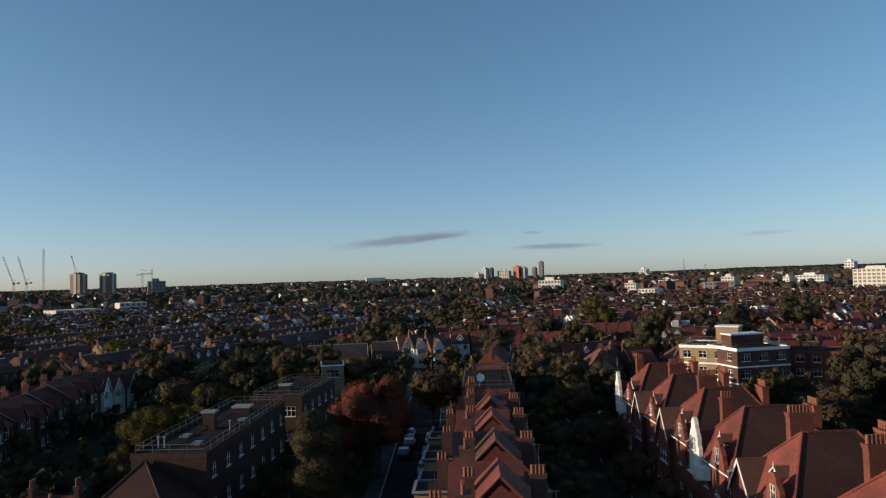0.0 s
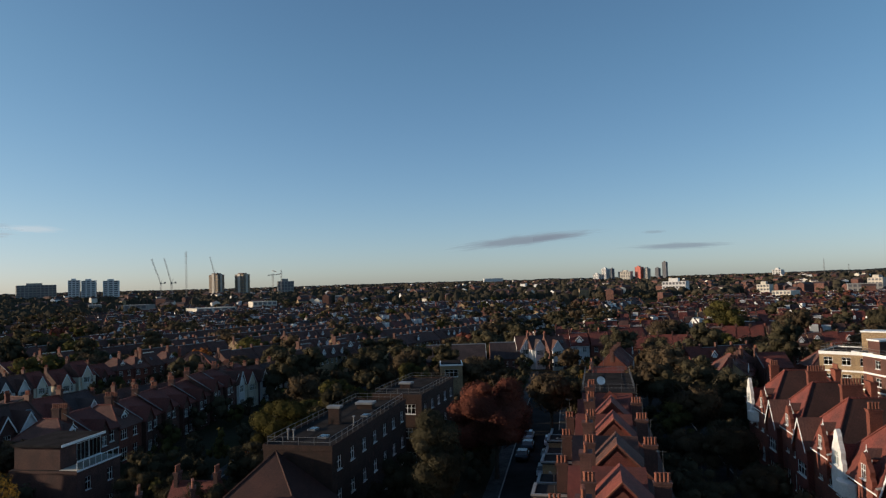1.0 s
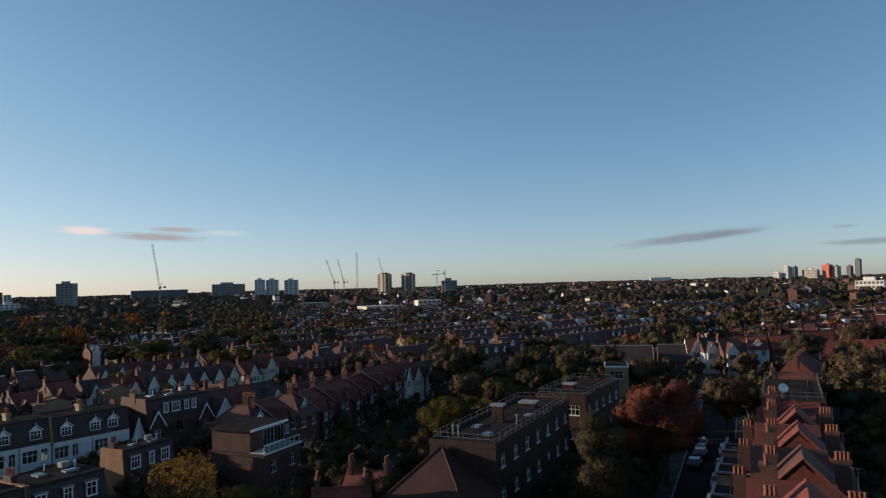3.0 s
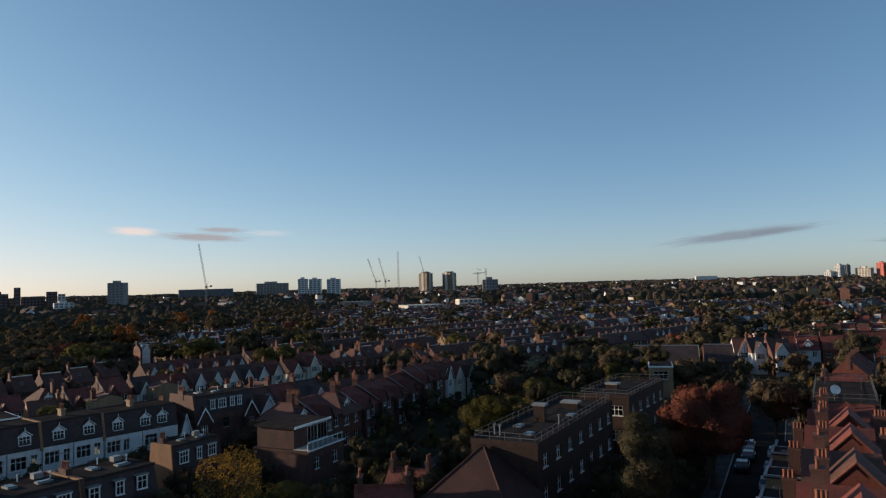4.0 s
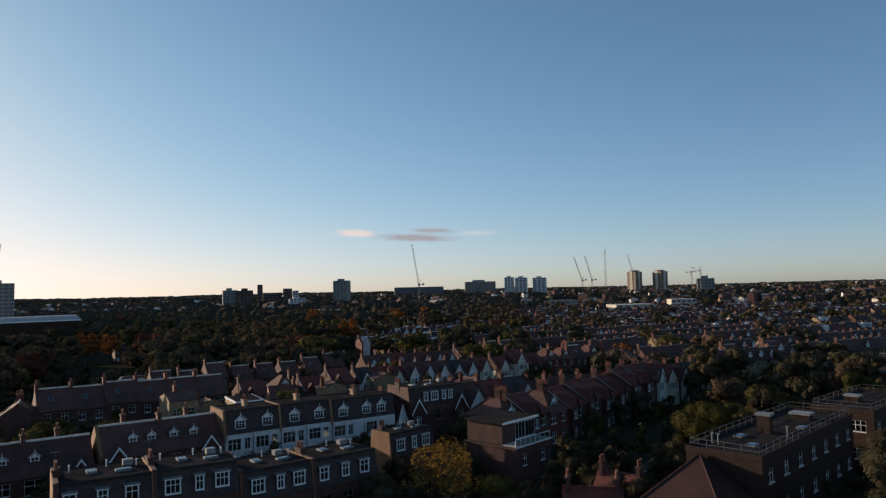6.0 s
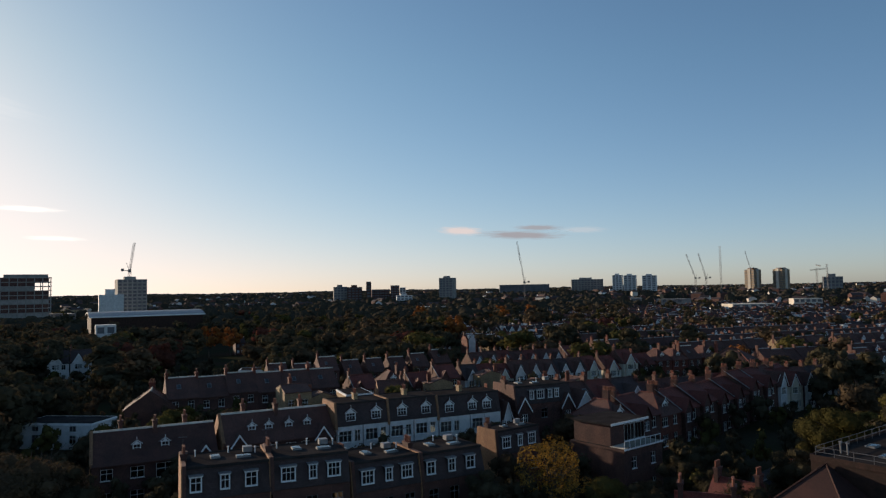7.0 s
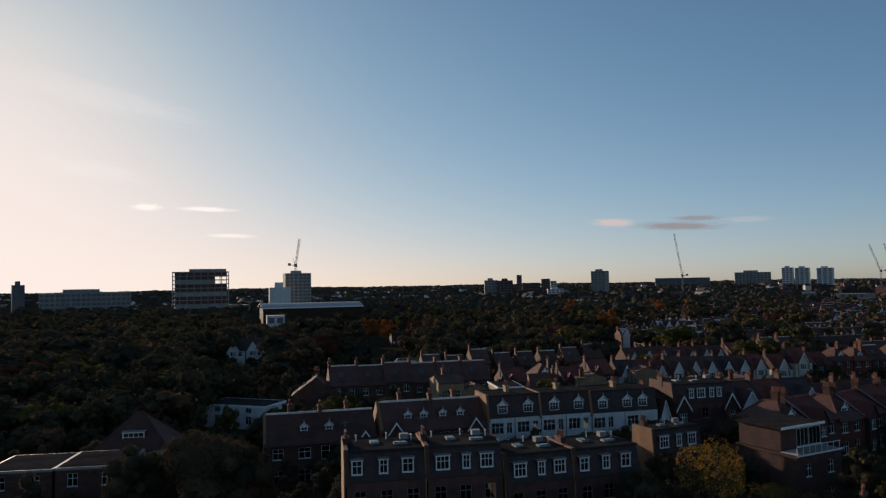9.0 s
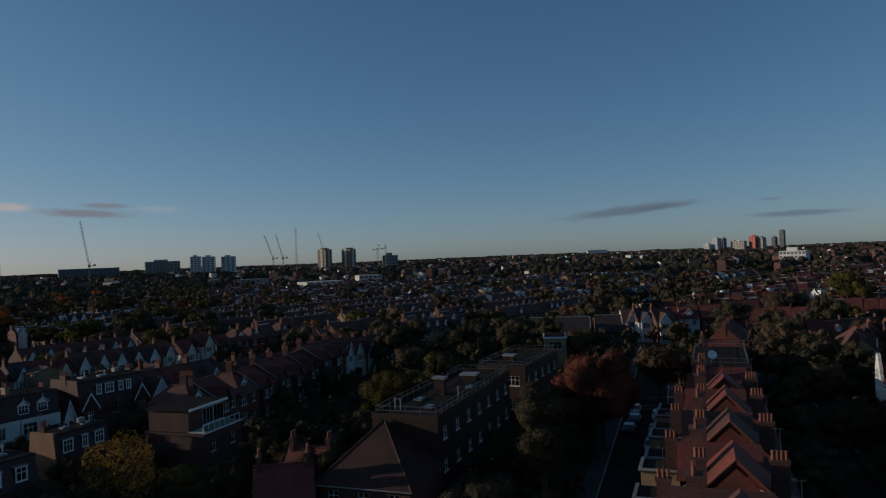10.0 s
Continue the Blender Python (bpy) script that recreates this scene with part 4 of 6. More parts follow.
def white_house(w=8.0, dorms=(2.2, 6.1)):
    front = []
    for a in [k * w / 2 for k in range(2)]:
        front += [(a + 0.4, a + 2.3, 1.0, 2.5), (a + 2.75, a + 3.6, 1.0, 2.5), (a + 0.4, a + 2.3, 4.3, 5.9), (a + 2.75, a + 3.6, 4.3, 5.9)]
    r = house("white_house", "white painted terraced house with slate mansard roof and dormers", w, 6.6, 6.6, 9.6, "render_white", "slate", "mansard",
              front=front, group="second terrace", chim=(), zc=11, party=False)
    for a in dorms:
        dormer(r, a, 0.12, 7.3, 1.35, 1.05, "gable", "slate", 1.4, 3)
    chimney(r, w / 2, 3.6, 9.0, 10.7, 0.55, 1.1, 4, "brick_stock")
    for x in (0.1, w / 2):
        bm = bmesh.new()
        tube(bm, (x, -0.06, 0), (x, -0.06, 6.5), 0.045, 0.045, 6)
        part("downpipe", bm, "steel", r)
    bm = bmesh.new()
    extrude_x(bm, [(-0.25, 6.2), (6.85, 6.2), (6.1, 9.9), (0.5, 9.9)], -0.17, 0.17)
    # party wall edge painted as if the low sun caught it
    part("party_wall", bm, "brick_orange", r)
    return r


bd = brick_dormer(15.2, (3.9, 6.2, 9.0, 11.6), (0.5, 12.0), [(3.6, 4.9, 4.0, 5.4), (5.6, 7.0, 4.0, 5.4), (8.2, 9.6, 4.0, 5.4), (10.3, 11.5, 4.0, 5.4), (3.8, 6.6, 0.9, 2.5), (8.4, 11.2, 0.9, 2.5)])
bd2 = brick_dormer(15.0, (5.2, 8.6), (12.0,), [(1.0, 2.4, 4.0, 5.4), (4.4, 6.0, 4.0, 5.4), (7.4, 10.6, 3.7, 5.5), (1.0, 2.4, 0.9, 2.5), (4.4, 6.0, 0.9, 2.5)])
wd, wd3 = white_house(), white_house(11.0, (2.0, 6.0, 8.6))
BX, BY = -88.9, 52.6


def along(s, az=None):
    return BX + ux * s, BY + uy * s


def at_row(s, z=0.0):
    return pose(*along(s), z, 0, 0, 90 - AZ)


bd.matrix_basis = at_row(-15.4, -0.2)
bd2.matrix_basis = at_row(-31.2, -1.0)
wd.matrix_basis = at_row(0)
copy_thing(wd, at_row(8.02))
wd3.matrix_basis = at_row(16.1, -0.2)
loft = mansard_house(11.0, ((3.1, 0.8), (4.8, 1.5), (6.7, 0.8), (8.0, 0.8)))
for a in (0.15, 8.65):
    front_gable(loft, a, a + 2.2, 6.3, 8.1, 0.6, "brick_brown", "tile_brown")
tagged(loft, group="second terrace")
loft.matrix_basis = at_row(30.0, 0.1)


def gable_house(wall, roofm, tr="paint"):
    r = house("gable_fronted_house", "terraced house with white-trimmed front gable and tiled roof", 5.6, 9, 5.8, 9.2, wall, roofm, group="gable fronted terrace", chim=((0.02, 0.5),), back=[], pots=3)
    front_gable(r, 0.7, 3.6, 6.1, 8.3, 0.6, "render_white" if wall == "brick_brown" else wall, roofm)
    return r


g1, g2, g3 = gable_house("brick_brown", "tile_brown"), gable_house("render_cream", "tile_red"), gable_house("render_white", "slate")
rooflight(g1, 4.5, 2.4, 5.8, 9.2, 9)
rooflight(g2, 4.6, 1.9, 5.8, 9.2, 9, 0.7, 0.9)
g1.matrix_basis = at_row(24.6 + 16.6)
g2.matrix_basis = at_row(24.6 + 22.2)
g3.matrix_basis = at_row(24.6 + 27.8)
rnd = random.Random(5)


def row_of(srcs, x, y, az, n, step, jitter=0.25, face=90, keep=None, sc=1.0):
    """n houses end to end from (x, y) in the direction az."""
    a, b = math.sin(radians(az)), math.cos(radians(az))
    for i in range(n):
        src = srcs[rnd.randrange(len(srcs))]
        px, py = x + a * step * i, y + b * step * i
        if keep and not keep(px, py):
            continue
        copy_thing(src, pose(px, py, rnd.uniform(-jitter, jitter), 0, 0, face - az) @ Matrix.Diagonal((sc, sc, (1 + sc) / 2, 1)))


row_of([g1, g1, g1, g2, g1, g3], *along(58.0), AZ, 12, 4.5, sc=0.8)
copy_thing(g1, at_row(27.2, -0.6) @ pose(0, 0.3, 0) @ Matrix.Diagonal((0.5, 1, 1, 1)))

# red tiled terrace continuing the near row
def red_house():
    r = house("red_roofed_house", "dark brick terraced house with red tile roof and bay windows", 6.2, 9.0, 6.0, 8.7, "brick_brown", "tile_red", group="red roofed terrace", verge="lead", party=False,
              chim=((0.02, 0.5),), back=[], front=[(0.5, 2.6, 0.9, 2.7), (3.8, 5.0, 0.9, 2.7), (0.5, 2.6, 4.0, 5.6), (3.8, 5.0, 4.0, 5.6)])
    front_gable(r, 0.3, 2.5, 6.0, 7.7, 0.7, "brick_brown", "tile_red", trim=False)
    return r


def hipped_house():
    r = house("hipped_house", "brick terraced house with brown hipped roof and dormer", 6.2, 8.4, 5.8, 8.8, "brick_red", "tile_brown", "hip", group="red roofed terrace",
              chim=((0.9, 0.6),), back=[], party=False, ridge="tile_red", front=[(0.5, 2.2, 0.9, 2.7), (3.8, 5.0, 0.9, 2.7), (0.5, 2.2, 4.0, 5.4), (3.8, 5.0, 4.0, 5.4)])
    dormer(r, 3.0, 0.9, 6.2, 1.3, 1.1, "gable", "tile_brown", 1.6)
    return r


rh, hh = red_house(), hipped_house()
put(hh, -65.0, 84.5, -3)
put(rh, -65.3, 90.8, -3)
row_of([rh, rh, g1, hh, rh], -65.6, 97.0, -3, 9, 6.1, 0.5)

# third row, further west: row with yellow additions, then white gables
r3 = house("plain_terrace_house", "brick terraced house with brown tile roof and pale ridge", 5.6, 9, 6.2, 9.6, "brick_brown", "tile_brown", ridge="concrete_warm", group="third terrace", chim=((0.02, 0.5),), back=[], pots=3)
r3.matrix_basis = pose(-137.6, 45.0, 0, 0, 0, 90 - AZ)
rooflight(r3, 2.2, 2.2, 6.2, 9.6, 9)
row_of([r3], -137.6 + ux * 5.6, 45 + uy * 5.6, AZ, 5, 5.6)
row_of([hh, r3, rh, r3], -136.0 + ux * 36, 45 + uy * 36, AZ, 4, 6.6, 0.8, sc=0.86)
row_of([g1, g2, g1, g3], -137.0 + ux * 63, 45 + uy * 63, AZ, 9, 4.3, 0.3, sc=0.76)
row_of([r3, g2, hh, rh, g1, r3], -137.6 + ux * 104, 45 + uy * 104, AZ, 7, 5.6, 0.8, sc=0.84)
row_of([r3, hh, r3, g1], -164 + ux * 30, 46 + uy * 30, AZ, 8, 6.2, 0.9, sc=0.82)
row_of([g1, g1, g2], -163 + ux * 84, 46 + uy * 84, AZ, 7, 4.3, 0.3, sc=0.76)
row_of([rh, r3, hh, g3, r3], -164 + ux * 116, 46 + uy * 116, AZ, 6, 5.8, 0.8, sc=0.82)


def rear_addition():
    r = house("rear_extension", "yellow brick rear extension with pitched roof", 5.0, 7.0, 7.6, 8.7, "brick_stock", "tile_brown", group="rear extensions", party=False, chim=((0.5, 0.9),))
    return r


ra = rear_addition()
ra.matrix_basis = pose(-118.8, 59.6, 0, 0, 0, 90 - AZ)
for x, y in ((-118.0, 70.0), (-116.5, 97.5), (-103.0, 104.0), (-122.0, 108.0), (-96.0, 118.0)):
    copy_thing(ra, pose(x, y, rnd.uniform(-0.6, 0), 0, 0, rnd.choice((90, 180, 0)) - AZ) @ Matrix.Diagonal((0.8, 0.75, 0.86, 1)))
wl = house("cream_cottage", "cream rendered cottage with hipped roof and dormer", 9, 8, 4.6, 8.2, "render_cream", "tile_brown", "hip", party=False, chim=())
dormer(wl, 4.5, 1.0, 5.0, 2.6, 1.3, "flat", "slate", 2.0, 4)
put(wl, -103.5, 2.0, AZ + 6).scale = (1.0, 1.0, 1.14)
fr_ = house("flat_roofed_house", "low brick house with flat pale-edged roof", 7.4, 8.0, 5.6, 5.9, "brick_brown", "felt", "flat", party=False, chim=(), trim_front="lead")
put(fr_, -95.5, -9.5, 20)
copy_thing(fr_, pose(-92.8, -2.2, 0.1, 0, 0, 70))
shed = house("white_hall", "low white flat-roofed building", 12, 9, 4.0, 4.2, "render_white", "felt", "flat", party=False, chim=(), trim_front="paint")
put(shed, -141.4, 20.9, 47).scale = (1.15, 0.8, 1)
copy_thing(shed, pose(-182, 78, 0.8, 0, 0, 60))
copy_thing(shed, pose(-189.6, 216.3, 1.6, 0, 0, 40) @ Matrix.Diagonal((1.4, 1, 1, 1)))
copy_thing(shed, pose(-215.0, 107.0, 1.0, 0, 0, 90 - 60) @ Matrix.Diagonal((1.3, 1, 1, 1)))
for y in (41.5, 47.3):
    copy_thing(g3, pose(-231 + (y - 41.5) * 0.2, y, 0.6, 0, 0, 78))
for x, y, k in ((-150, -4, 0.5), (-143, -16, 0.2), (-120, -22, -0.8)):
    copy_thing(fr_, pose(x, y, k, 0, 0, 75))

copy_thing(r3, pose(-144.6, 39.6, -1.6, 0, 0, -20))


# ---- trees ----
def crown_shape(seed, rx, ry, rz, lobes, n, leaf, rings=5, seg=8, solid=0.84):
    """A crown of overlapping boughs round the origin: a lumpy inner mass under a shell of small leaves. Returns verts and faces."""
    g = np.random.default_rng(seed)
    R = (rx + ry + rz) / 3
    d = g.normal(size=(lobes, 3))
    d /= np.linalg.norm(d, axis=1)[:, None]
    d[:, 2] = np.where(d[:, 2] < -0.4, -d[:, 2], d[:, 2])
    c = d * g.uniform(0.42, 0.95, (lobes, 1)) * np.array([rx, ry, rz])
    lr = R * g.uniform(0.20, 0.46, lobes) * (1.15 - 0.35 * np.linalg.norm(c / np.array([rx, ry, rz]), axis=1))
    c[0], lr[0] = (0, 0, -0.05 * rz), R * 0.55
    sq = np.array([1.0, 1.0, 0.82])
    V, F = [], []
    if solid:
        for k in range(lobes):
            b = sum(map(len, V))
            ph = np.linspace(0.0, math.pi, rings + 1)[:, None]
            th = np.linspace(0.0, 2 * math.pi, seg, endpoint=False)[None, :] + g.uniform(0, 6)
            u = np.stack([np.sin(ph) * np.cos(th), np.sin(ph) * np.sin(th), np.cos(ph) + 0 * th], -1).reshape(-1, 3)
            V.append(c[k] + u * lr[k] * solid * sq * g.uniform(0.88, 1.08, (len(u), 1)))
            for i in range(rings):
                for j in range(seg):
                    a0, a1 = b + i * seg + j, b + i * seg + (j + 1) % seg
                    F.append((a0, a0 + seg, a1 + seg, a1))
    m = int(n * 2.2)
    idx = g.choice(lobes, m, p=lr ** 2 / (lr ** 2).sum())
    u = g.normal(size=(m, 3))
    u /= np.linalg.norm(u, axis=1)[:, None]
    p = c[idx] + u * lr[idx][:, None] * sq * g.uniform(0.84, 1.14, (m, 1))
    far = np.linalg.norm((p[:, None, :] - c[None]) / sq, axis=2) / lr[None]
    p, u = p[far.min(axis=1) > 0.82][:n], u[far.min(axis=1) > 0.82][:n]
    n = len(p)
    nrm = u * 1.5 + g.normal(size=(n, 3)) * 0.36 + np.array([0, 0, 0.25])
    nrm /= np.linalg.norm(nrm, axis=1)[:, None]
    a = np.cross(nrm, g.normal(size=(n, 3)))
    a /= np.linalg.norm(a, axis=1)[:, None]
    e = np.cross(nrm, a)
    sz = leaf * g.uniform(0.6, 1.4, (n, 1))
    b = sum(map(len, V))
    V.append(np.stack([p - a * sz, p + a * sz * 0.8 - e * sz * 0.6, p + a * sz * 0.5 + e * sz * 0.9], axis=1).reshape(-1, 3))
    F += [(b + 3 * i, b + 3 * i + 1, b + 3 * i + 2) for i in range(n)]
    return np.concatenate(V), F


def big_mesh(name, V, F4, F3, material):
    """One mesh from arrays of verts, four-sided and three-sided faces."""
    me = bpy.data.meshes.new(name)
    me.vertices.add(len(V))
    me.vertices.foreach_set("co", np.asarray(V, "f").ravel())
    me.loops.add(F4.size + F3.size)
    me.loops.foreach_set("vertex_index", np.concatenate([F4.ravel(), F3.ravel()]).astype("i"))
    me.polygons.add(len(F4) + len(F3))
    me.polygons.foreach_set("loop_start", np.concatenate([np.arange(len(F4)) * 4, F4.size + np.arange(len(F3)) * 3]).astype("i"))
    me.update(calc_edges=True)
    me.materials.append(M[material])
    return me


def crown_mesh(name, seed, rx, ry, rz, lobes, n, leaf, m, solid=0.84):
    V, F = crown_shape(seed, rx, ry, rz, lobes, n, leaf, solid=solid)
    me = bpy.data.meshes.new(name)
    me.from_pydata(V.tolist(), [], F)
    me.materials.append(M[m])
    return me


def trunk_mesh(seed, h, r, spread):
    g = random.Random(seed)
    bm = bmesh.new()
    tube(bm, (0, 0, -0.2), (0.05 * h * g.uniform(-1, 1), 0.05 * h * g.uniform(-1, 1), h * 0.45), r, r * 0.65, 8)
    for i in range(9):
        a = g.uniform(0, 6.28)
        z = h * g.uniform(0.25, 0.5)
        q = Vector((math.cos(a) * spread * g.uniform(0.4, 0.8), math.sin(a) * spread * g.uniform(0.4, 0.8), h * g.uniform(0.6, 0.92)))
        tube(bm, (0, 0, z), q * 0.55 + Vector((0, 0, z * 0.45)), r * 0.45, r * 0.25, 6)
        tube(bm, q * 0.55 + Vector((0, 0, z * 0.45)), q, r * 0.25, r * 0.06, 5)
        for k in range(3):
            w = q * g.uniform(0.65, 0.9) + Vector((0, 0, z * 0.2))
            tube(bm, w, w + Vector((g.uniform(-1, 1), g.uniform(-1, 1), g.uniform(0.2, 1))) * spread * 0.35, r * 0.12, r * 0.03, 4)
    return finish(bm, "trunk", "bark")


def tree_kind(seed, h, rx, rz, lobes, n, leaf, m, label, solid=0.84, category="tree"):
    root = thing("tree" if category == "tree" else "shrub", label, category)
    part("trunk", trunk_mesh(seed, h, 0.028 * h, rx), None, root)
    part("crown", crown_mesh("crown", seed, rx, rx * 0.92, rz, lobes, n, leaf, m, solid), None, root, at=pose(0, 0, h - rz * 1.05))
    return root


TREES = {
    "red": (11, 13.8, 6.4, 6.0, 36, 24000, 0.115, "leaf_red", "broad copper-red autumn tree among the houses", 0.86, "tree"),
    "green": (12, 12.5, 5.5, 5.0, 26, 13000, 0.12, "leaf_green", "round green tree beside the street", 0.84, "tree"),
    "dark": (13, 14.4, 4.8, 6.4, 30, 9500, 0.13, "leaf_dark", "tall dark green tree beside the houses", 0.82, "tree"),
    "olive": (14, 12.2, 5.6, 5.0, 26, 9500, 0.13, "leaf_olive", "broad olive-brown autumn tree", 0.8, "tree"),
    "yellow": (15, 11.0, 4.1, 4.2, 34, 3000, 0.125, "leaf_yellow", "thinning yellow autumn tree", 0.0, "tree"),
    "orange": (16, 7.0, 1.9, 2.9, 14, 5000, 0.09, "leaf_orange", "small orange autumn tree", 0.84, "tree"),
    "gold": (18, 9.5, 4.2, 4.0, 18, 5000, 0.12, "leaf_orange", "broad orange autumn tree above the roofs", 0.84, "tree"),
    "slim": (19, 14.0, 3.3, 6.6, 28, 11000, 0.115, "leaf_dark", "tall narrow dark green tree in front of the flats", 0.84, "tree"),
    "bush": (17, 5.0, 3.3, 2.5, 14, 2600, 0.11, "leaf_dark", "dark leafy garden shrub between houses", 0.84, "shrub"),
}
T = {}


def tree_of(kind, far):
    """The model tree of a kind, built when first planted; those past 100 m carry fewer, larger leaves."""
    sd, h, rx, rz, lobes, n, leaf, m, label, solid, cat = TREES[kind]
    return tree_kind(sd, h, rx, rz, lobes, int(n * (0.16 if far else 1)), leaf * (2.2 if far else 1), m, label, solid, cat)


def plant(kind, x, y, sc=1.0, rot=None):
    m = pose(x, y, 0, 0, 0, rnd.uniform(0, 360) if rot is None else rot) @ Matrix.Diagonal((sc * rnd.uniform(0.9, 1.1), sc * rnd.uniform(0.9, 1.1), sc, 1))
    key = kind, math.hypot(x, y) > 100
    if key not in T:
        T[key] = tree_of(*key)
        T[key].matrix_basis = m
    else:
        k = T[key].scale
        copy_thing(T[key], m @ Matrix.Diagonal((1 / k.x, 1 / k.y, 1 / k.z, 1)))


for k, x, y, sc in (
        ("red", -9.2, 93.5, 0.97), ("green", -36.8, 92, 0.88), ("slim", -12.9, 70, 0.95), ("dark", -45.6, 71, 0.5), ("dark", -46.2, 77.5, 0.52), ("bush", -45.0, 64.5, 1.1), ("dark", -56.5, 51.5, 0.5), ("orange", -39.6, 85.5, 0.85), ("yellow", -52.0, 57.5, 0.92),
        ("dark", -34, 104, 0.8), ("green", -36, 112, 0.85), ("olive", -2.5, 118, 0.95), ("dark", 1, 128, 0.75),
        ("olive", 20, 149, 1.05), ("olive", 15, 132, 0.95), ("dark", 25, 140, 0.8), ("green", 59, 279, 1.3), ("olive", 73, 243, 1.2), ("olive", 19, 109, 0.85), ("dark", 26, 120, 0.8), ("dark", 128, 258, 1.3), ("dark", 120, 240, 1.1), ("olive", 68, 102, 1.1), ("olive", 48.5, 92, 0.85), ("olive", 19.5, 90, 0.68), ("dark", 17, 118, 0.8), ("green", 15, 108, 0.6), ("olive", 15, 92, 0.6), ("dark", 20, 96, 0.55), ("olive", 20, 80, 0.5),
        ("dark", 13, 74, 0.5), ("olive", 17, 60, 0.45), ("bush", 14, 52, 0.9), ("bush", 18, 44, 0.8),
        ("dark", 62, 106, 1.05), ("dark", 56, 112, 0.7), ("olive", 74, 112, 1.0), ("dark", 60, 88, 0.8), ("olive", 54, 98, 0.7), ("green", 50, 111, 0.78), ("dark", 54, 117, 0.7), ("green", 45, 108, 0.62), ("dark", 40, 118, 0.6), ("olive", 57, 104, 0.8),
        ("dark", 70, 96, 1.0), ("bush", 46, 104, 1.0), ("bush", 50, 84, 1.1), ("dark", 66, 78, 0.75),
        ("dark", -17, 74, 0.6), ("bush", -16, 66, 1.1), ("dark", -14, 50, 0.7), ("bush", -36, 72, 0.9), ("bush", -44, 66, 0.8),
        ("bush", -46, 52, 0.9), ("dark", -42, 58, 0.5), ("bush", -50, 45, 1.0), ("bush", -75, 48, 0.8), ("bush", -76, 62, 1.0),
        ("dark", -73, 70, 0.5), ("olive", -72, 84, 0.6), ("bush", -74, 34, 0.8), ("green", -100, 58, 0.5), ("bush", -104, 70, 1.0),
        ("olive", -77.5, 12.0, 0.98), ("dark", -75.5, 15.5, 0.72), ("dark", -81, 5.5, 0.72), ("dark", -108, -12, 0.6), ("olive", -116, -4, 0.6), ("bush", -98, 12, 1.1), ("bush", -110, -22, 1.2), ("dark", -136, 8, 0.8), ("olive", -142, 20, 0.8), ("bush", -118, 12, 1.2), ("bush", -78, -1, 1.1), ("bush", -84, -6, 1.2), ("bush", -70, 8, 1.0), ("bush", -72, 2, 1.2), ("bush", -82, 14, 1.1), ("dark", -104, 28, 0.5), ("green", -118, 40, 0.6),
        ("bush", -112, 20, 0.8), ("bush", -110, 34, 0.8), ("bush", -126, 14, 0.7), ("bush", -104, 20, 0.9),
        ("gold", -283, 109, 1.3), ("gold", -284, 118, 1.2), ("gold", -252, 212, 1.4), ("gold", -258, 219, 1.2), ("gold", -365, 280, 1.6), ("red", -230, 61, 0.85), ("red", -241, 80, 0.8), ("olive", -236, 71, 0.9), ("green", -126, 44, 0.5), ("bush", -115, 26, 1.1), ("dark", -150, 28, 0.8), ("olive", -152, 12, 0.9), ("dark", -160, 22, 0.9), ("bush", -100, 38, 0.9), ("bush", -96, 28, 0.9),
        ("olive", -48, 128, 0.8), ("dark", -60, 150, 0.9), ("dark", -42, 150, 0.9), ("green", -30, 140, 0.8), ("olive", -20, 158, 0.8),
        ("red", -214, 68, 0.85), ("olive", 19, 80, 0.4), ("yellow", 3, 150, 0.6)):
    plant(k, x, y, sc)
tg = random.Random(91)
for k in range(34):
    s_ = tg.uniform(-40, 75)
    o_ = tg.choice((tg.uniform(9, 26), tg.uniform(9, 26), tg.uniform(-11, -5)))
    x, y = along(s_)
    plant(tg.choice(("bush", "bush", "dark", "olive", "green")), x - o_ * uy, y + o_ * ux, tg.uniform(0.35, 0.7) if o_ > 0 else tg.uniform(0.3, 0.5))
for k in range(14):
    plant(tg.choice(("bush", "dark", "olive")), tg.uniform(10.5, 14.0), 40 + k * 6 + tg.uniform(-2, 2), tg.uniform(0.35, 0.6))
for k in range(12):
    plant(tg.choice(("bush", "dark", "green")), tg.uniform(-46, -33), 58 + k * 6 + tg.uniform(-2, 2), tg.uniform(0.35, 0.6))
for k in range(12):
    plant(tg.choice(("bush", "dark", "olive")), tg.uniform(40, 60), 56 + k * 6 + tg.uniform(-2, 2), tg.uniform(0.45, 0.8))

# ---- mid-distance terraces ----
mh = [house("distant_terrace_house", "brick terraced house with brown tile roof and pale ridge", 5.4, 8.5, 6.0, 9.2, "brick_brown", "tile_brown", group="long terraces",
            chim=((0.02, 0.5),), back=[], front=grid_holes(5.4, 6.0, 2, 2)[2:], pots=0, far=True),
      house("distant_terrace_house", "terraced house with brown tile roof, part of a long row", 5.4, 8.5, 6.0, 9.3, "brick_stock", "tile_brown", group="long terraces",
            chim=((0.02, 0.5),), back=[], front=grid_holes(5.4, 6.0, 2, 2)[2:], pots=0, far=True),
      house("distant_terrace_house", "terraced house with red tile roof and white front", 5.4, 8.5, 6.0, 9.3, "render_white", "tile_red", group="red roofed rows",
            chim=((0.02, 0.5),), back=[], front=grid_holes(5.4, 6.0, 2, 2)[2:], pots=0, far=True),
      house("distant_terrace_house", "red brick terraced house with red tile roof", 5.4, 8.5, 6.0, 9.6, "brick_red", "tile_red", group="red roofed rows",
            chim=((0.02, 0.5),), back=[], front=grid_holes(5.4, 6.0, 2, 2)[2:], pots=0, far=True)]
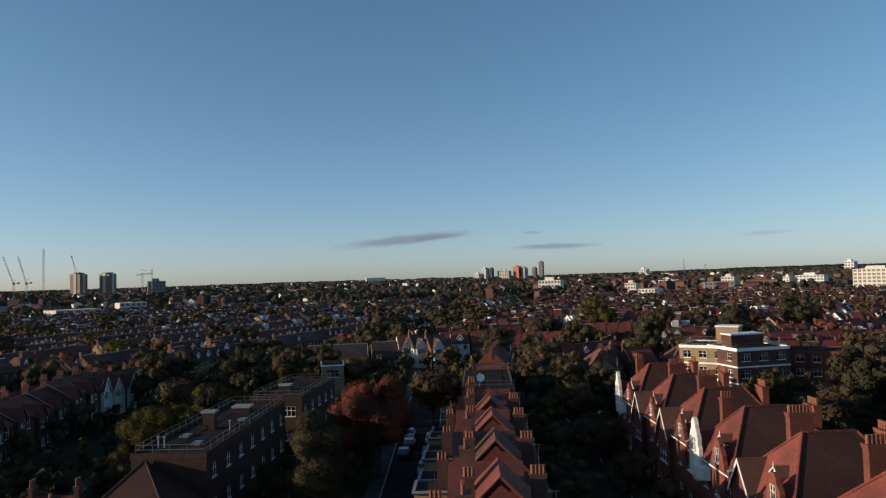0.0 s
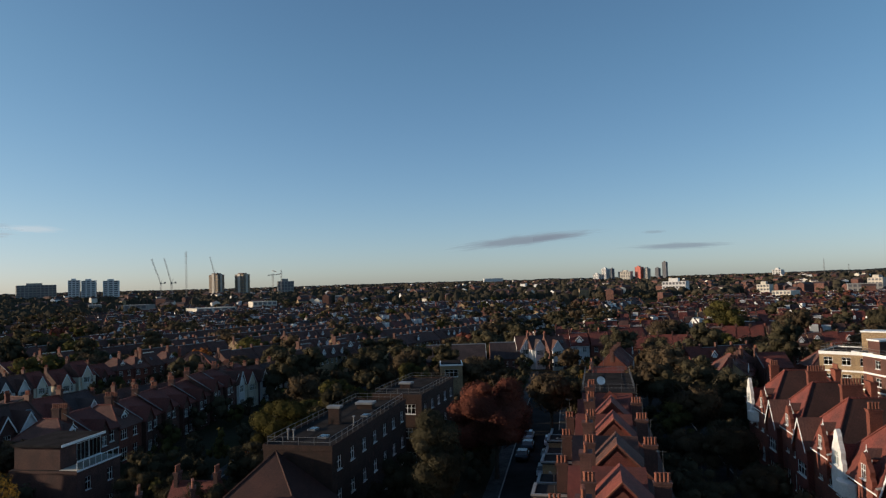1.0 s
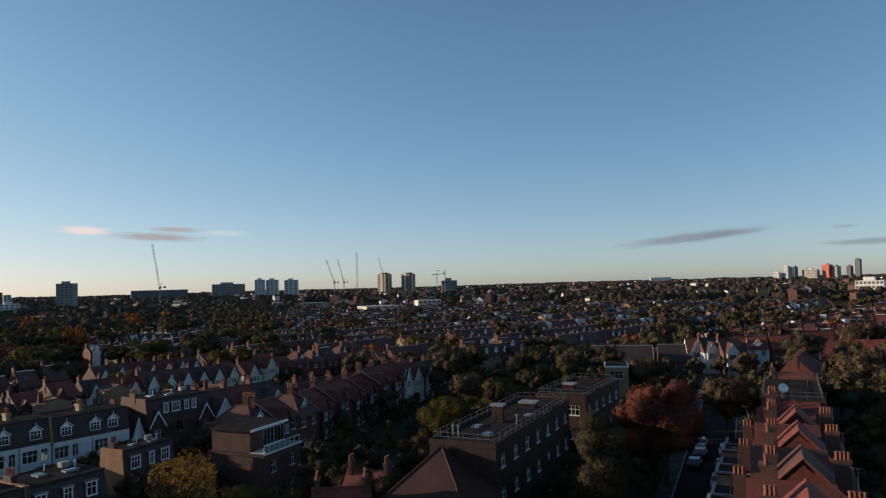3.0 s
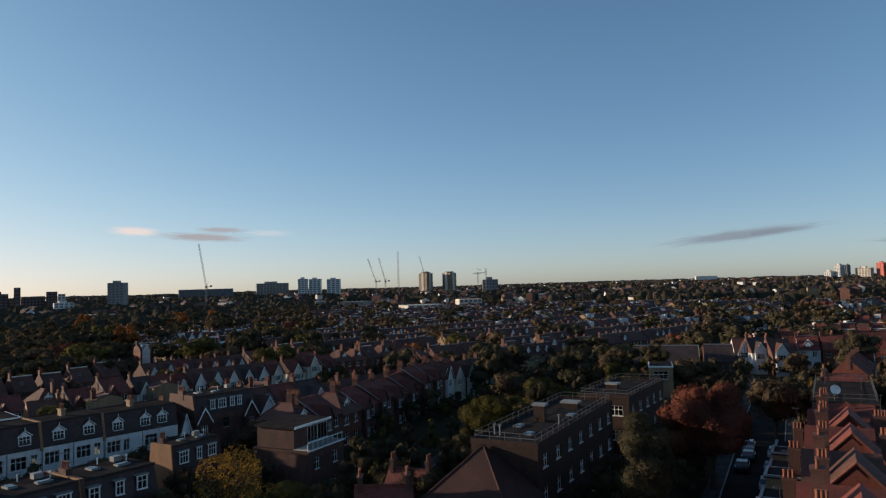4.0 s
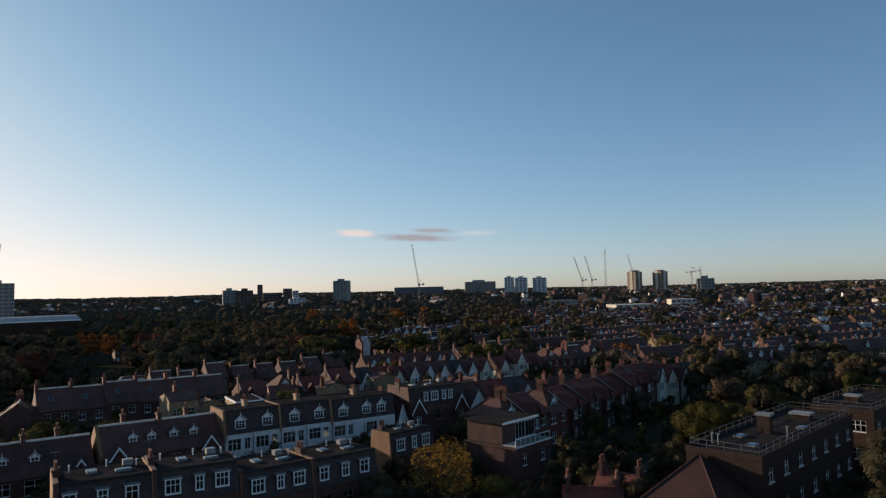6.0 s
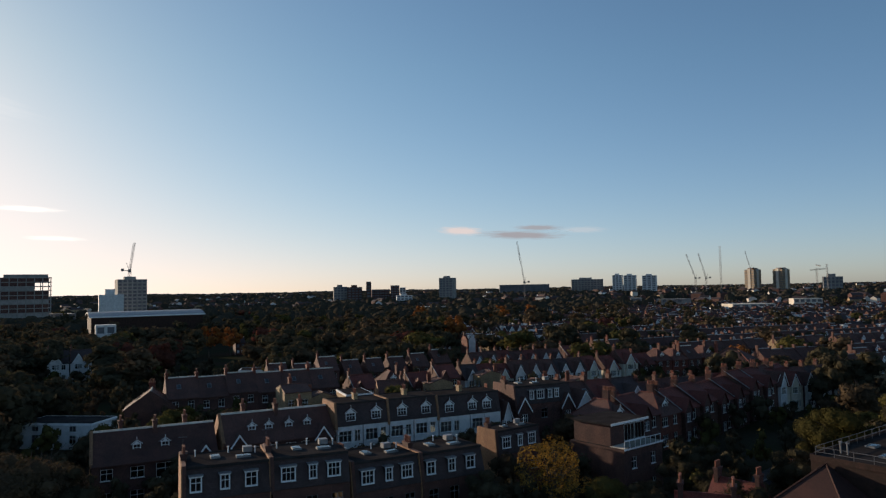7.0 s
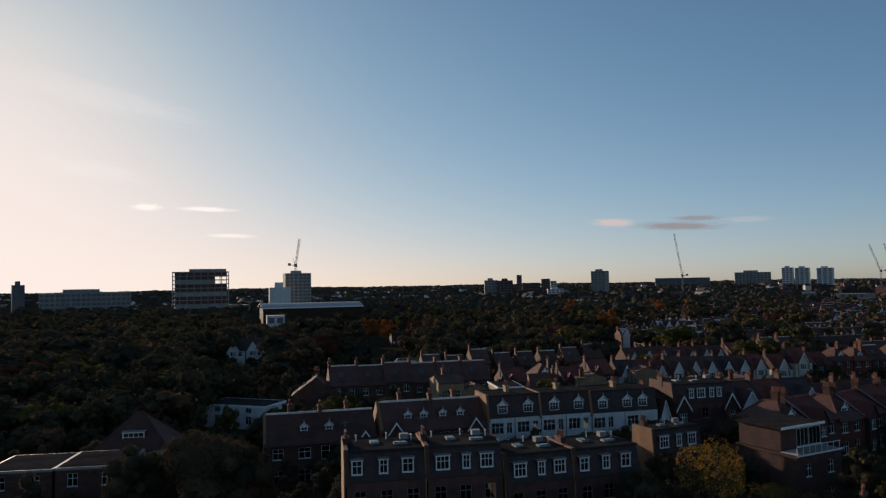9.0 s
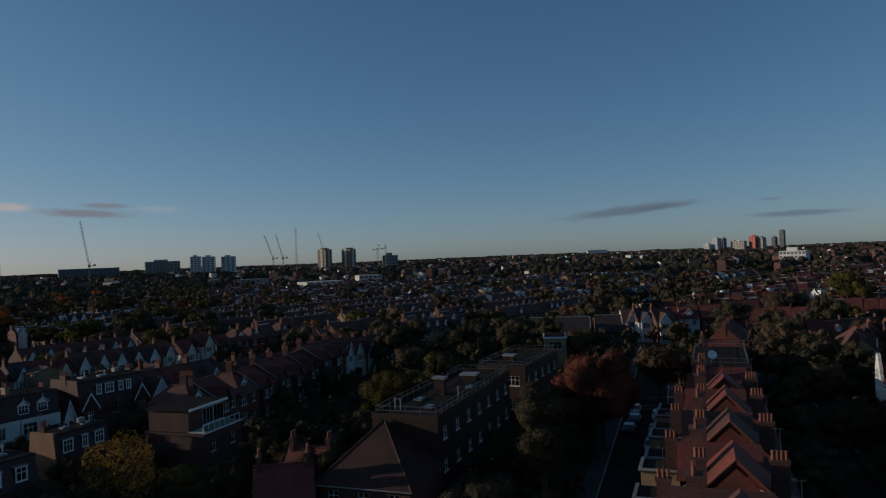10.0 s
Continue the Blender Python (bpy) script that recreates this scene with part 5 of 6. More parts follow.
for r_, dk, dm in zip(mh, ("slate", "tile_brown", "tile_red", "tile_red"), (0, 1, 1, 0)):
    bm = bmesh.new()
    box(bm, 0.0, 4.1, 9.1, 5.4, 4.4, 9.36, 0)
    if not dm:
        part("ridge_tiles", bm, "lead", r_)
        continue
    extrude_y(bm, [(1.6, 6.6), (3.6, 6.6), (3.6, 7.3), (2.6, 8.5), (1.6, 7.3)], 0.3, 3.6, 1)
    for e, sx in ((1.45, 1), (3.75, -1)):
        extrude_y(bm, [(e, 7.1), (e, 7.35), (2.6, 8.75), (2.6, 8.45)][::sx], 0.16, 0.28, 2)
    extrude_y(bm, [(1.9, 6.7), (3.3, 6.7), (3.3, 7.2), (2.6, 8.0), (1.9, 7.2)], 0.2, 0.29, 2)
    part("dormer_gable", finish(bm, "dormer_gable", ["lead", dk, "paint"]), None, r_, "small white-trimmed dormer gable")
mh[0].matrix_basis = pose(-70, 190, 0, 0, 0, 90 - 21)
mh[1].matrix_basis = pose(-64.2, 205, 0, 0, 0, 90 - 21)
mh[2].matrix_basis = pose(2, 214, 0, 0, 0, 5)
mh[3].matrix_basis = pose(8, 214.5, 0, 0, 0, 5)
HOUSES = []


def mid_keep(px, py):
    if any((px - a) ** 2 + (py - b) ** 2 < 12 for a, b in HOUSES):
        return False
    HOUSES.append((px, py))
    return rnd.random() > 0.04


LAZ = 21.0
lx, ly = math.sin(radians(LAZ)), math.cos(radians(LAZ))
for i, off in enumerate((0, -22, -54, -76, -108)):
    x0, y0 = -72 + off * ly, 184 - off * lx - 4 - abs(off) * 0.1
    row_of([mh[0], mh[0], mh[1]], x0, y0, LAZ, 30, 4.15, 0.2, 90, mid_keep, 0.76)
for x, y, az, n in ((6, 216, 95, 8), (-2, 240, 80, 9), (18, 250, 100, 9), (30, 178, 70, 6), (36, 150, 20, 4), (70, 165, 95, 8), (84, 190, 85, 8),
                    (96, 150, 110, 6), (60, 215, 90, 10), (110, 220, 75, 9), (14, 168, 10, 4)):
    row_of([mh[3], mh[2], mh[3], mh[1]], x, y, az, int(n * 1.25), 4.2, 0.3, 90, mid_keep, 0.77)
for k_, x_, y_, s_ in (("dark", 14, 190, 0.95), ("olive", 24, 198, 0.85), ("dark", 35, 190, 1.0), ("olive", 47, 190, 0.9), ("dark", 58, 202, 1.0),
                        ("dark", 70, 176, 0.9), ("olive", 84, 210, 1.0), ("dark", -30, 182, 0.75), ("olive", 30, 226, 1.1), ("dark", 96, 236, 1.1)):
    plant(k_, x_, y_, s_)
for k, x, y, az in ((g3, -9, 206, 70), (g1, -4, 203, 70), (hh, 32, 156, 88), (rh, 41, 158, 84), (hh, 51, 160, 92), (rh, 4.5, 124, 88), (rh, 5.2, 136, 88)):
    copy_thing(k, pose(x, y, 0, 0, 0, 90 - az))
for x, y, k in ((78, 150, "dark"), (100, 165, "olive"), (30, 160, "green"), (40, 172, "olive"), 
                (50, 176, "dark"), (64, 190, "olive"), (90, 178, "dark"), (112, 186, "olive"), (44, 205, "green"), (-38, 172, "olive"), (-74, 172, "dark"),
                (-16, 236, "dark"), (10, 232, "dark"), (-52, 192, "dark"), (84, 132, "olive"), (92, 120, "dark"), (84, 104, "olive"), (100, 108, "dark"), (110, 135, "dark")):
    plant(k, x, y, rnd.uniform(0.6, 0.85))


# single houses that stand out among the rows
cream = house("cream_house", "cream rendered house with hipped tile roof", 10.0, 8.0, 6.6, 9.6, "render_cream", "tile_brown", "hip", party=False, chim=((0.1, 0.5),), ridge="terracotta")
cream.matrix_basis = pose(-98.5, 167, 0, 0, 0, 12)
tudor = house("tudor_house", "white house with black timbers and brown tile roof", 10.5, 8.0, 5.4, 9.0, "render_white", "tile_brown", party=False, chim=((0.6, 0.5),))
front_gable(tudor, 1.0, 4.6, 5.4, 8.2, 0.6, "render_white", "tile_brown")
for k in range(6):
    bm = bmesh.new()
    box(bm, 1.15 + 0.64 * k, -0.66, 2.9, 1.3 + 0.64 * k, -0.6, 5.6 + (1.4 if 1 < k < 4 else 0.3))
    part("timber", bm, "concrete_dark", tudor)
tudor.matrix_basis = pose(-13.6, 209, 0, 0, 0, 12)
redrow = house("red_roofed_house", "white rendered house with bright red tile roof", 8.2, 8.5, 5.6, 9.0, "render_white", "tile_red", party=False, chim=((0.5, 0.5),), ridge="terracotta")
redrow.matrix_basis = pose(-0.5, 214, 0, 0, 0, 14)
copy_thing(redrow, pose(7.6, 216, 0, 0, 0, 14))
boxh = house("flat_roofed_house", "pale brick box house with white window and flat roof", 4.8, 8.0, 7.6, 7.9, "brick_stock", "felt", "flat", party=False, chim=(), trim_front="paint",
             front=[(1.0, 3.8, 5.2, 6.8)])
boxh.matrix_basis = pose(-26.6, 152.5, 0, 0, 0, 10)
copy_thing(boxh, pose(-110.5, 67.5, -0.6, 0, 0, 72))
slate_hall = house("slate_roofed_hall", "long low brick hall with dark slate roof and white gable end", 17.0, 9.5, 3.4, 7.6, "brick_brown", "slate", party=False, chim=(), ridge="lead", back=[], front=grid_holes(17.0, 3.4, 1, 5))
bm = bmesh.new()
extrude_x(bm, [(0, 0), (9.5, 0), (9.5, 3.5), (4.75, 7.7), (0, 3.5)], 17.004, 17.1)
part("end_wall", bm, "render_white", slate_hall, "white rendered gable end")
slate_hall.matrix_basis = pose(-38.5, 198, 0, 0, 0, 9)
copy_thing(slate_hall, pose(-21.0, 206, -0.2, 0, 0, 9) @ Matrix.Diagonal((0.55, 1, 1, 1)))
# all walls take the brightened orange, for the gable's sunlight
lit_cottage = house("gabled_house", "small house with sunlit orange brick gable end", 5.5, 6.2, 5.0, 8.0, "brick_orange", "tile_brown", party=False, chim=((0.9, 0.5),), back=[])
lit_cottage.matrix_basis = pose(-115.5, 78.0, 0, 0, 0, 66)


# ---- far field: houses past counting, woods ----
def far_houses():
    """Rows of small houses with roofs, chimneys and pale window bays, one uncountable spread."""
    g = random.Random(21)
    V, F, MI = [], [], []

    def add(pts, faces, mi):
        b = len(V)
        V.extend(pts)
        F.extend([[b + i for i in f] for f in faces])
        MI.extend([mi] * len(faces))

    cubef = ((0, 1, 5, 4), (1, 2, 6, 5), (2, 3, 7, 6), (3, 0, 4, 7), (4, 5, 6, 7))

    def bx(m, x0, y0, z0, x1, y1, z1, mi):
        p = [m @ Vector(q) for q in ((x0, y0, z0), (x1, y0, z0), (x1, y1, z0), (x0, y1, z0), (x0, y0, z1), (x1, y0, z1), (x1, y1, z1), (x0, y1, z1))]
        add(p, cubef, mi)

    def one(x, y, az, red, gab=False):
        m = pose(x, y, 0, 0, 0, 90 - az) @ Matrix.Diagonal((0.74, 0.74, 0.82, 1))
        w, d, he, hr = 5.4, 8.5, g.uniform(5.6, 6.4), g.uniform(8.8, 9.8)
        wm = g.choice((0, 0, 3, 1)) if gab else g.choice((0, 0, 1, 0, 2)) if not red else g.choice((2, 3, 3, 1, 0))
        bx(m, 0, 0, 0, w, d, he, wm)
        rm = (5 if g.random() < 0.6 else 6) if red else g.choice((4, 4, 6, 6, 5))
        p = [m @ Vector(q) for q in ((0, -0.3, he - 0.2), (w, -0.3, he - 0.2), (w, d + 0.3, he - 0.2), (0, d + 0.3, he - 0.2), (0, d / 2, hr), (w, d / 2, hr))]
        add(p, ((0, 1, 5, 4), (2, 3, 4, 5)), rm)
        add(p, ((0, 4, 3), (1, 2, 5)), wm)
        if g.random() < 0.6:
            bx(m, -0.3, d / 2 - 0.8, hr - 1, 0.3, d / 2 + 0.6, hr + g.uniform(0.5, 1.0), g.choice((7, 7, 0, 3)))
        if g.random() < 0.3:
            bx(m, 0, d / 2 - 0.15, hr - 0.2, w, d / 2 + 0.15, hr + 0.12, 2)
        for a in (0.7, 3.3):
            for z in (1.0, 4.0):
                bx(m, a, -0.06, z, a + 1.3, 0, z + 1.5, 8 if g.random() < 0.6 else 2)
        if gab:
            wf = g.choice((2, 0, 0, 1, 3))
            q = [m @ Vector(v) for v in ((0.8, -0.5, 0), (4.6, -0.5, 0), (4.6, -0.5, he), (2.7, -0.5, hr - 0.6), (0.8, -0.5, he), (0.8, 3, he), (2.7, 3.6, hr - 0.6), (4.6, 3, he), (0.8, 0, 0), (4.6, 0, 0))]
            add(q, ((0, 1, 2, 3, 4),), wf)
            add(q, ((0, 4, 5, 8), (1, 9, 7, 2)), wf)
            add(q, ((4, 3, 6, 5), (3, 2, 7, 6)), rm)
            for ax in (0.55, 4.85):
                e = [m @ Vector(v) for v in ((ax, -0.7, he - 0.3), (ax, -0.7, he + 0.05), (2.7, -0.7, hr - 0.25), (2.7, -0.7, hr - 0.65))]
                add(e, ((0, 1, 2, 3),), 2)
        k = g.random()
        if k < 0.35:
            bx(m, 0.6, d, 0, 3.4, d + 4, g.uniform(3, 6), wm)
        elif k < 0.6:
            bx(m, 1.0, 0.6, he, 4.4, 4.5, hr - 0.4, g.choice((2, 4)))

    for i in range(34):
        off = -(i // 2) * 46 - (i % 2) * 19 - 20
        gap = [g.random() < 0.3 for _ in range(12)]
        for j in range(86):
            if g.random() < 0.06 or gap[j // 8]:
                continue
            s = -30 + j * 4.05
            x, y = -72 + off * ly + lx * s + 60, 320 + s * ly - off * lx * 0.6
            if x > 40 + 0.05 * y:
                continue
            az = math.degrees(math.atan2(-x, y))
            if az > 52:
                continue
            one(x, y, LAZ, False)
    for i in range(17):
        for j in range(72):
            if g.random() < 0.15:
                continue
            y = 262 + i * 25 + (i % 2) * -5 + g.uniform(-1, 1)
            x = -10 + j * 4.6 + i * 7
            yy = y + 0.15 * (x - 100)
            if math.degrees(math.atan2(x, yy)) > 36:
                continue
            one(x, yy, 95 if (j // 9 + i) % 3 else 60, True)
    for i in range(9):
        for j in range(30):
            if g.random() < 0.2:
                continue
            x, y = 100 + i * 20 + j * 1.1, 120 + j * 4.1
            if math.degrees(math.atan2(x, y)) < 36 and math.hypot(x, y) > 155:
                one(x, y, 12, True)
    for i in range(9):
        for j in range(30):
            if g.random() < 0.3:
                continue
            x, y = -215 - i * 34 + j * 1.3, 60 + j * 6 + i * 30
            if g.random() < 0.3:
                one(x, y, AZ, False)
    for i in range(6):
        for j in range(46):
            if g.random() < 0.1:
                continue
            x, y = -134 - i * 30 + (i % 2) * 11 + j * 4.4 * ux, 168 + i * 6 + j * 4.3 * uy
            if 26 < math.degrees(math.atan2(-x, y)) < 50 and math.hypot(x, y) > 255 and not any((x - a) ** 2 + (y - b) ** 2 < 25 for a, b in HOUSES):
                one(x, y, AZ + 4, g.random() < 0.35, True)
    me = bpy.data.meshes.new("distant_houses")
    me.from_pydata(V, [], F)
    for k in ("brick_brown", "brick_stock", "render_white", "brick_red", "slate", "tile_red", "tile_brown", "brick_sooty", "glass"):
        me.materials.append(M[k])
    me.materials[8] = M["concrete_dark"]
    me.polygons.foreach_set("material_index", MI)
    tagged(new("distant_houses", me), "rows of small brick houses with slate and red tile roofs", "houses", kind="stuff")


far_houses()


def far_town():
    """Low buildings too far off to count, out to the skyline."""
    g = random.Random(31)
    V, F, MI = [], [], []
    for _ in range(1700):
        az, dist = g.uniform(-36, 96), 760 * (3500 / 760) ** g.random()
        x, y = polar(az, dist)
        w, d, h = g.uniform(5, 16), g.uniform(5, 9), g.uniform(6, 11) + min(9, max(0, dist - 620) * 0.0085)
        m = pose(x, y, 0, 0, 0, g.uniform(0, 180))
        b = len(V)
        V.extend(m @ Vector(q) for q in ((0, 0, 0), (w, 0, 0), (w, d, 0), (0, d, 0), (0, 0, h), (w, 0, h), (w, d, h), (0, d, h), (0, d / 2, h + 2), (w, d / 2, h + 2)))
        F.extend([[b + i for i in f] for f in ((0, 1, 5, 4), (1, 2, 6, 9, 5), (2, 3, 7, 6), (3, 0, 4, 8, 7), (4, 5, 9, 8), (6, 7, 8, 9))])
        k = g.choice((0, 1, 2, 3, 3, 3, 3, 3, 3, 3, 3))
        MI.extend([k, k, k, k, 4, 4])
    me = bpy.data.meshes.new("distant_town")
    me.from_pydata(V, [], F)
    for k in ("render_white", "concrete_warm", "brick_stock", "brick_brown", "slate"):
        me.materials.append(M[k])
    me.polygons.foreach_set("material_index", MI)
    tagged(new("distant_town", me), "scatter of low pale and brick buildings towards the horizon", "buildings", kind="stuff")


far_town()


def far_woods():
    """Trees past counting, each a lumpy crown under leaves, out to where single crowns merge."""
    g = np.random.default_rng(8)
    spots = []

    def spot(az, dist):
        x, y = polar(az, dist)
        k = g.random()
        kind = "dark" if k < 0.60 else "green" if k < 0.70 else "olive" if k < 0.975 else "brown" if k < 0.995 else "gold"
        spots.append((x, y, dist, kind))

    for _ in range(4300):
        az = g.uniform(-40, 112)
        dist = 175 * (820 / 175) ** g.random() ** 0.8
        if 66 < az < 70 and 220 < dist < 330 or 77.3 < az < 81.5 and dist < 234 or 66 < az < 74 and 170 < dist < 235:
            continue
        dens = 0.22
        if 36 < az < 80 and 190 < dist < 700:
            dens = 0.7 if az > 50 else 0.25 if dist < 380 else 0.7
        if az > 78 and dist > 120:
            dens = 1.0
        if az < 36 and 300 < dist:
            dens = 0.36
        if g.random() < dens:
            spot(az, dist)
    for _ in range(170):
        spot(g.uniform(81.5, 100), g.uniform(125, 330))
    shapes = {}
    for lod, (lobes, n, leaf, rings, seg) in enumerate(((9, 320, 0.095, 3, 6), (7, 110, 0.145, 3, 5), (5, 44, 0.2, 3, 5))):
        for v in range(6):
            V, F = crown_shape(40 + v, 1.0, 1.0, 1.0, lobes, n, leaf, rings, seg)
            shapes[lod, v] = V, np.array([f for f in F if len(f) == 4]), np.array([f for f in F if len(f) == 3])
    for nm, mt in (("dark", "leaf_dark"), ("green", "leaf_green"), ("olive", "leaf_olive"), ("brown", "leaf_red"), ("gold", "leaf_orange")):
        P, Q, K, base = [], [], [], 0
        for x, y, dist, kind in spots:
            if kind != nm:
                continue
            h = g.uniform(6.5, 12) * (1.15 if x < -0.72 * y and 190 < dist < 700 else 1.0)
            r = h * g.uniform(0.42, 0.66)
            V, f4, f3 = shapes[0 if dist < 300 else 1 if dist < 520 else 2, int(g.integers(6))]
            a = g.uniform(0, 6.28)
            ca, sa = math.cos(a) * r, math.sin(a) * r
            P.append(np.stack([x + V[:, 0] * ca - V[:, 1] * sa, y + V[:, 0] * sa + V[:, 1] * ca, h * 0.56 + V[:, 2] * h * 0.44], 1))
            Q.append(f4 + base)
            K.append(f3 + base)
            base += len(V)
        me = big_mesh("woods", np.concatenate(P), np.concatenate(Q), np.concatenate(K), mt)
        tagged(new("woods", me), "distant woodland of " + nm + " autumn trees", "trees", kind="stuff")


def garden_trees():
    """Garden trees and shrubs that fill the plots between the rows, kept clear of houses and streets."""
    bpy.context.view_layer.update()
    foot = []
    for ob in bpy.data.objects:
        if ob.parent or not ob.children:
            continue
        if ob.name.startswith(("tree", "shrub", "tower", "parked", "low_block", "office")) or ob.matrix_world.translation.length > 330:
            continue
        pts = [o.matrix_world @ Vector(c) for o in ob.children if o.type == "MESH" and o.name.startswith(("wall", "front_wall", "roof", "rear")) for c in o.bound_box]
        if not pts:
            continue
        inv = ob.matrix_world.inverted()
        loc = [inv @ p for p in pts]
        cx, cy = sum(p.x for p in pts) / len(pts), sum(p.y for p in pts) / len(pts)
        foot.append((inv, min(p.x for p in loc), max(p.x for p in loc), min(p.y for p in loc), max(p.y for p in loc), cx, cy, max(abs(p.x - cx) + abs(p.y - cy) for p in pts) + 3))
    g = np.random.default_rng(23)
    spots = []
    for _ in range(4200):
        az, dist = g.uniform(-38, 108), 40 + 200 * g.random() ** 0.7
        x, y = polar(az, dist)
        r = g.uniform(1.2, 2.6)
        if abs(x + 4.8) < 5.2 and y < 200 or abs(x - 17.6) < 3.6 and y < 180:
            continue
        q = Vector((x, y, 0))
        if spots:
            near = np.array(spots)
            if (((near[:, 0] - x) ** 2 + (near[:, 1] - y) ** 2) < (near[:, 2] + r) ** 2 * 0.6).any():
                continue
        if any(x0 - r * 0.8 < p.x < x1 + r * 0.8 and y0 - r * 0.8 < p.y < y1 + r * 0.8 for inv, x0, x1, y0, y1, cx, cy, rad in foot
               if abs(x - cx) < rad and abs(y - cy) < rad for p in (inv @ q,)):
            continue
        spots.append((x, y, r))
    shapes = {}
    for v in range(5):
        for lod, n, leaf in ((0, 320, 0.09), (1, 100, 0.15)):
            V, F = crown_shape(60 + v, 1.0, 1.0, 1.0, 9, n, leaf, 3, 6)
            shapes[lod, v] = V, np.array([f for f in F if len(f) == 4]), np.array([f for f in F if len(f) == 3])
    for mt, part_of in (("leaf_dark", (0.0, 0.55)), ("leaf_olive", (0.55, 0.86)), ("leaf_green", (0.86, 1.0))):
        P, Q, K, base = [], [], [], 0
        for i, (x, y, r) in enumerate(spots):
            if not part_of[0] <= (i * 0.618) % 1.0 < part_of[1]:
                continue
            V, f4, f3 = shapes[int(math.hypot(x, y) > 105), i % 5]
            h = r * (2.2 + 0.6 * ((i * 0.37) % 1.0))
            a = i * 2.4
            ca, sa = math.cos(a) * r, math.sin(a) * r
            P.append(np.stack([x + V[:, 0] * ca - V[:, 1] * sa, y + V[:, 0] * sa + V[:, 1] * ca, h * 0.48 + V[:, 2] * h * 0.5], 1))
            Q.append(f4 + base)
            K.append(f3 + base)
            base += len(V)
        me = big_mesh("garden_trees", np.concatenate(P), np.concatenate(Q), np.concatenate(K), mt)
        tagged(new("garden_trees", me), "dark garden shrubs and small trees between the terraces", "shrubs", kind="stuff")


garden_trees()


def far_canopy():
    """Tree tops too far off to count: a sheet of rounded crowns with gaps, out to the hills."""
    az = np.arange(-44.0, 116.0, 0.16)
    rr = 440.0 * 1.0068 ** np.arange(int(math.log(3600 / 440) / math.log(1.0068)))
    A, R = np.meshgrid(np.radians(az), rr, indexing="ij")
    X, Y = -np.sin(A) * R, np.cos(A) * R
    cell = 9.5

    def rnd2(i, j, k):
        v = np.sin(i * 127.1 + j * 311.7 + k * 74.7) * 43758.5453
        return v - np.floor(v)

    def patch(x, y, sc):
        i, j = np.floor(x / sc), np.floor(y / sc)
        u, v = x / sc - i, y / sc - j
        u, v = u * u * (3 - 2 * u), v * v * (3 - 2 * v)
        return ((rnd2(i, j, 5) * (1 - u) + rnd2(i + 1, j, 5) * u) * (1 - v) + (rnd2(i, j + 1, 5) * (1 - u) + rnd2(i + 1, j + 1, 5) * u) * v)

    deg = np.degrees(A)
    start = np.interp(deg, (-44, -10, 10, 30, 38, 48, 116), (760, 760, 700, 800, 560, 470, 450))
    Z = np.full(X.shape, -2.0)
    ci, cj = np.floor(X / cell), np.floor(Y / cell)
    for di in (-1, 0, 1):
        for dj in (-1, 0, 1):
            i, j = ci + di, cj + dj
            cx, cy = (i + 0.2 + 0.6 * rnd2(i, j, 1)) * cell, (j + 0.2 + 0.6 * rnd2(i, j, 2)) * cell
            cr = np.hypot(cx, cy)
            on = (patch(cx, cy, 70.0) * 0.7 + patch(cx, cy, 23.0) * 0.3 > np.where(deg > 38, 0.40, 0.53)) & (cr > start * (0.9 + 0.25 * patch(cx, cy, 50.0)))
            h = (6.0 + 5.5 * rnd2(i, j, 3) + 3.0 * (rnd2(i, j, 4) > 0.9)) * on
            rad = 3.6 + 2.6 * rnd2(i, j, 6)
            q = ((X - cx) ** 2 + (Y - cy) ** 2) / rad ** 2
            Z = np.maximum(Z, np.where((q < 1.0) & (h > 0), h * (0.45 + 0.55 * np.sqrt(np.clip(1 - q, 0, 1))), -2.0))
    Z += np.where(Z > 0, np.clip((R - 620) * 0.0085, 0, 9), 0)
    Z += np.where(Z > 0, (rnd2(ci * 7 + np.floor(X), cj * 3 + np.floor(Y), 8) - 0.5) * 0.9, 0)
    na, nr = X.shape
    V = np.stack([X, Y, Z], -1).reshape(-1, 3)
    I = np.arange(na * nr).reshape(na, nr)
    F = np.stack([I[:-1, :-1], I[:-1, 1:], I[1:, 1:], I[1:, :-1]], -1).reshape(-1, 4)
    F = F[(V[F][:, :, 2] > 0).any(axis=1)]
    used = np.unique(F)
    lut = np.zeros(len(V), int)
    lut[used] = np.arange(len(used))
    me = bpy.data.meshes.new("far_tree_tops")
    me.from_pydata(V[used].tolist(), [], lut[F].tolist())
    me.materials.append(M["canopy"])
    tagged(new("far_tree_tops", me), "dark autumn tree tops between the distant roofs", "trees", kind="stuff")


far_canopy()
far_woods()


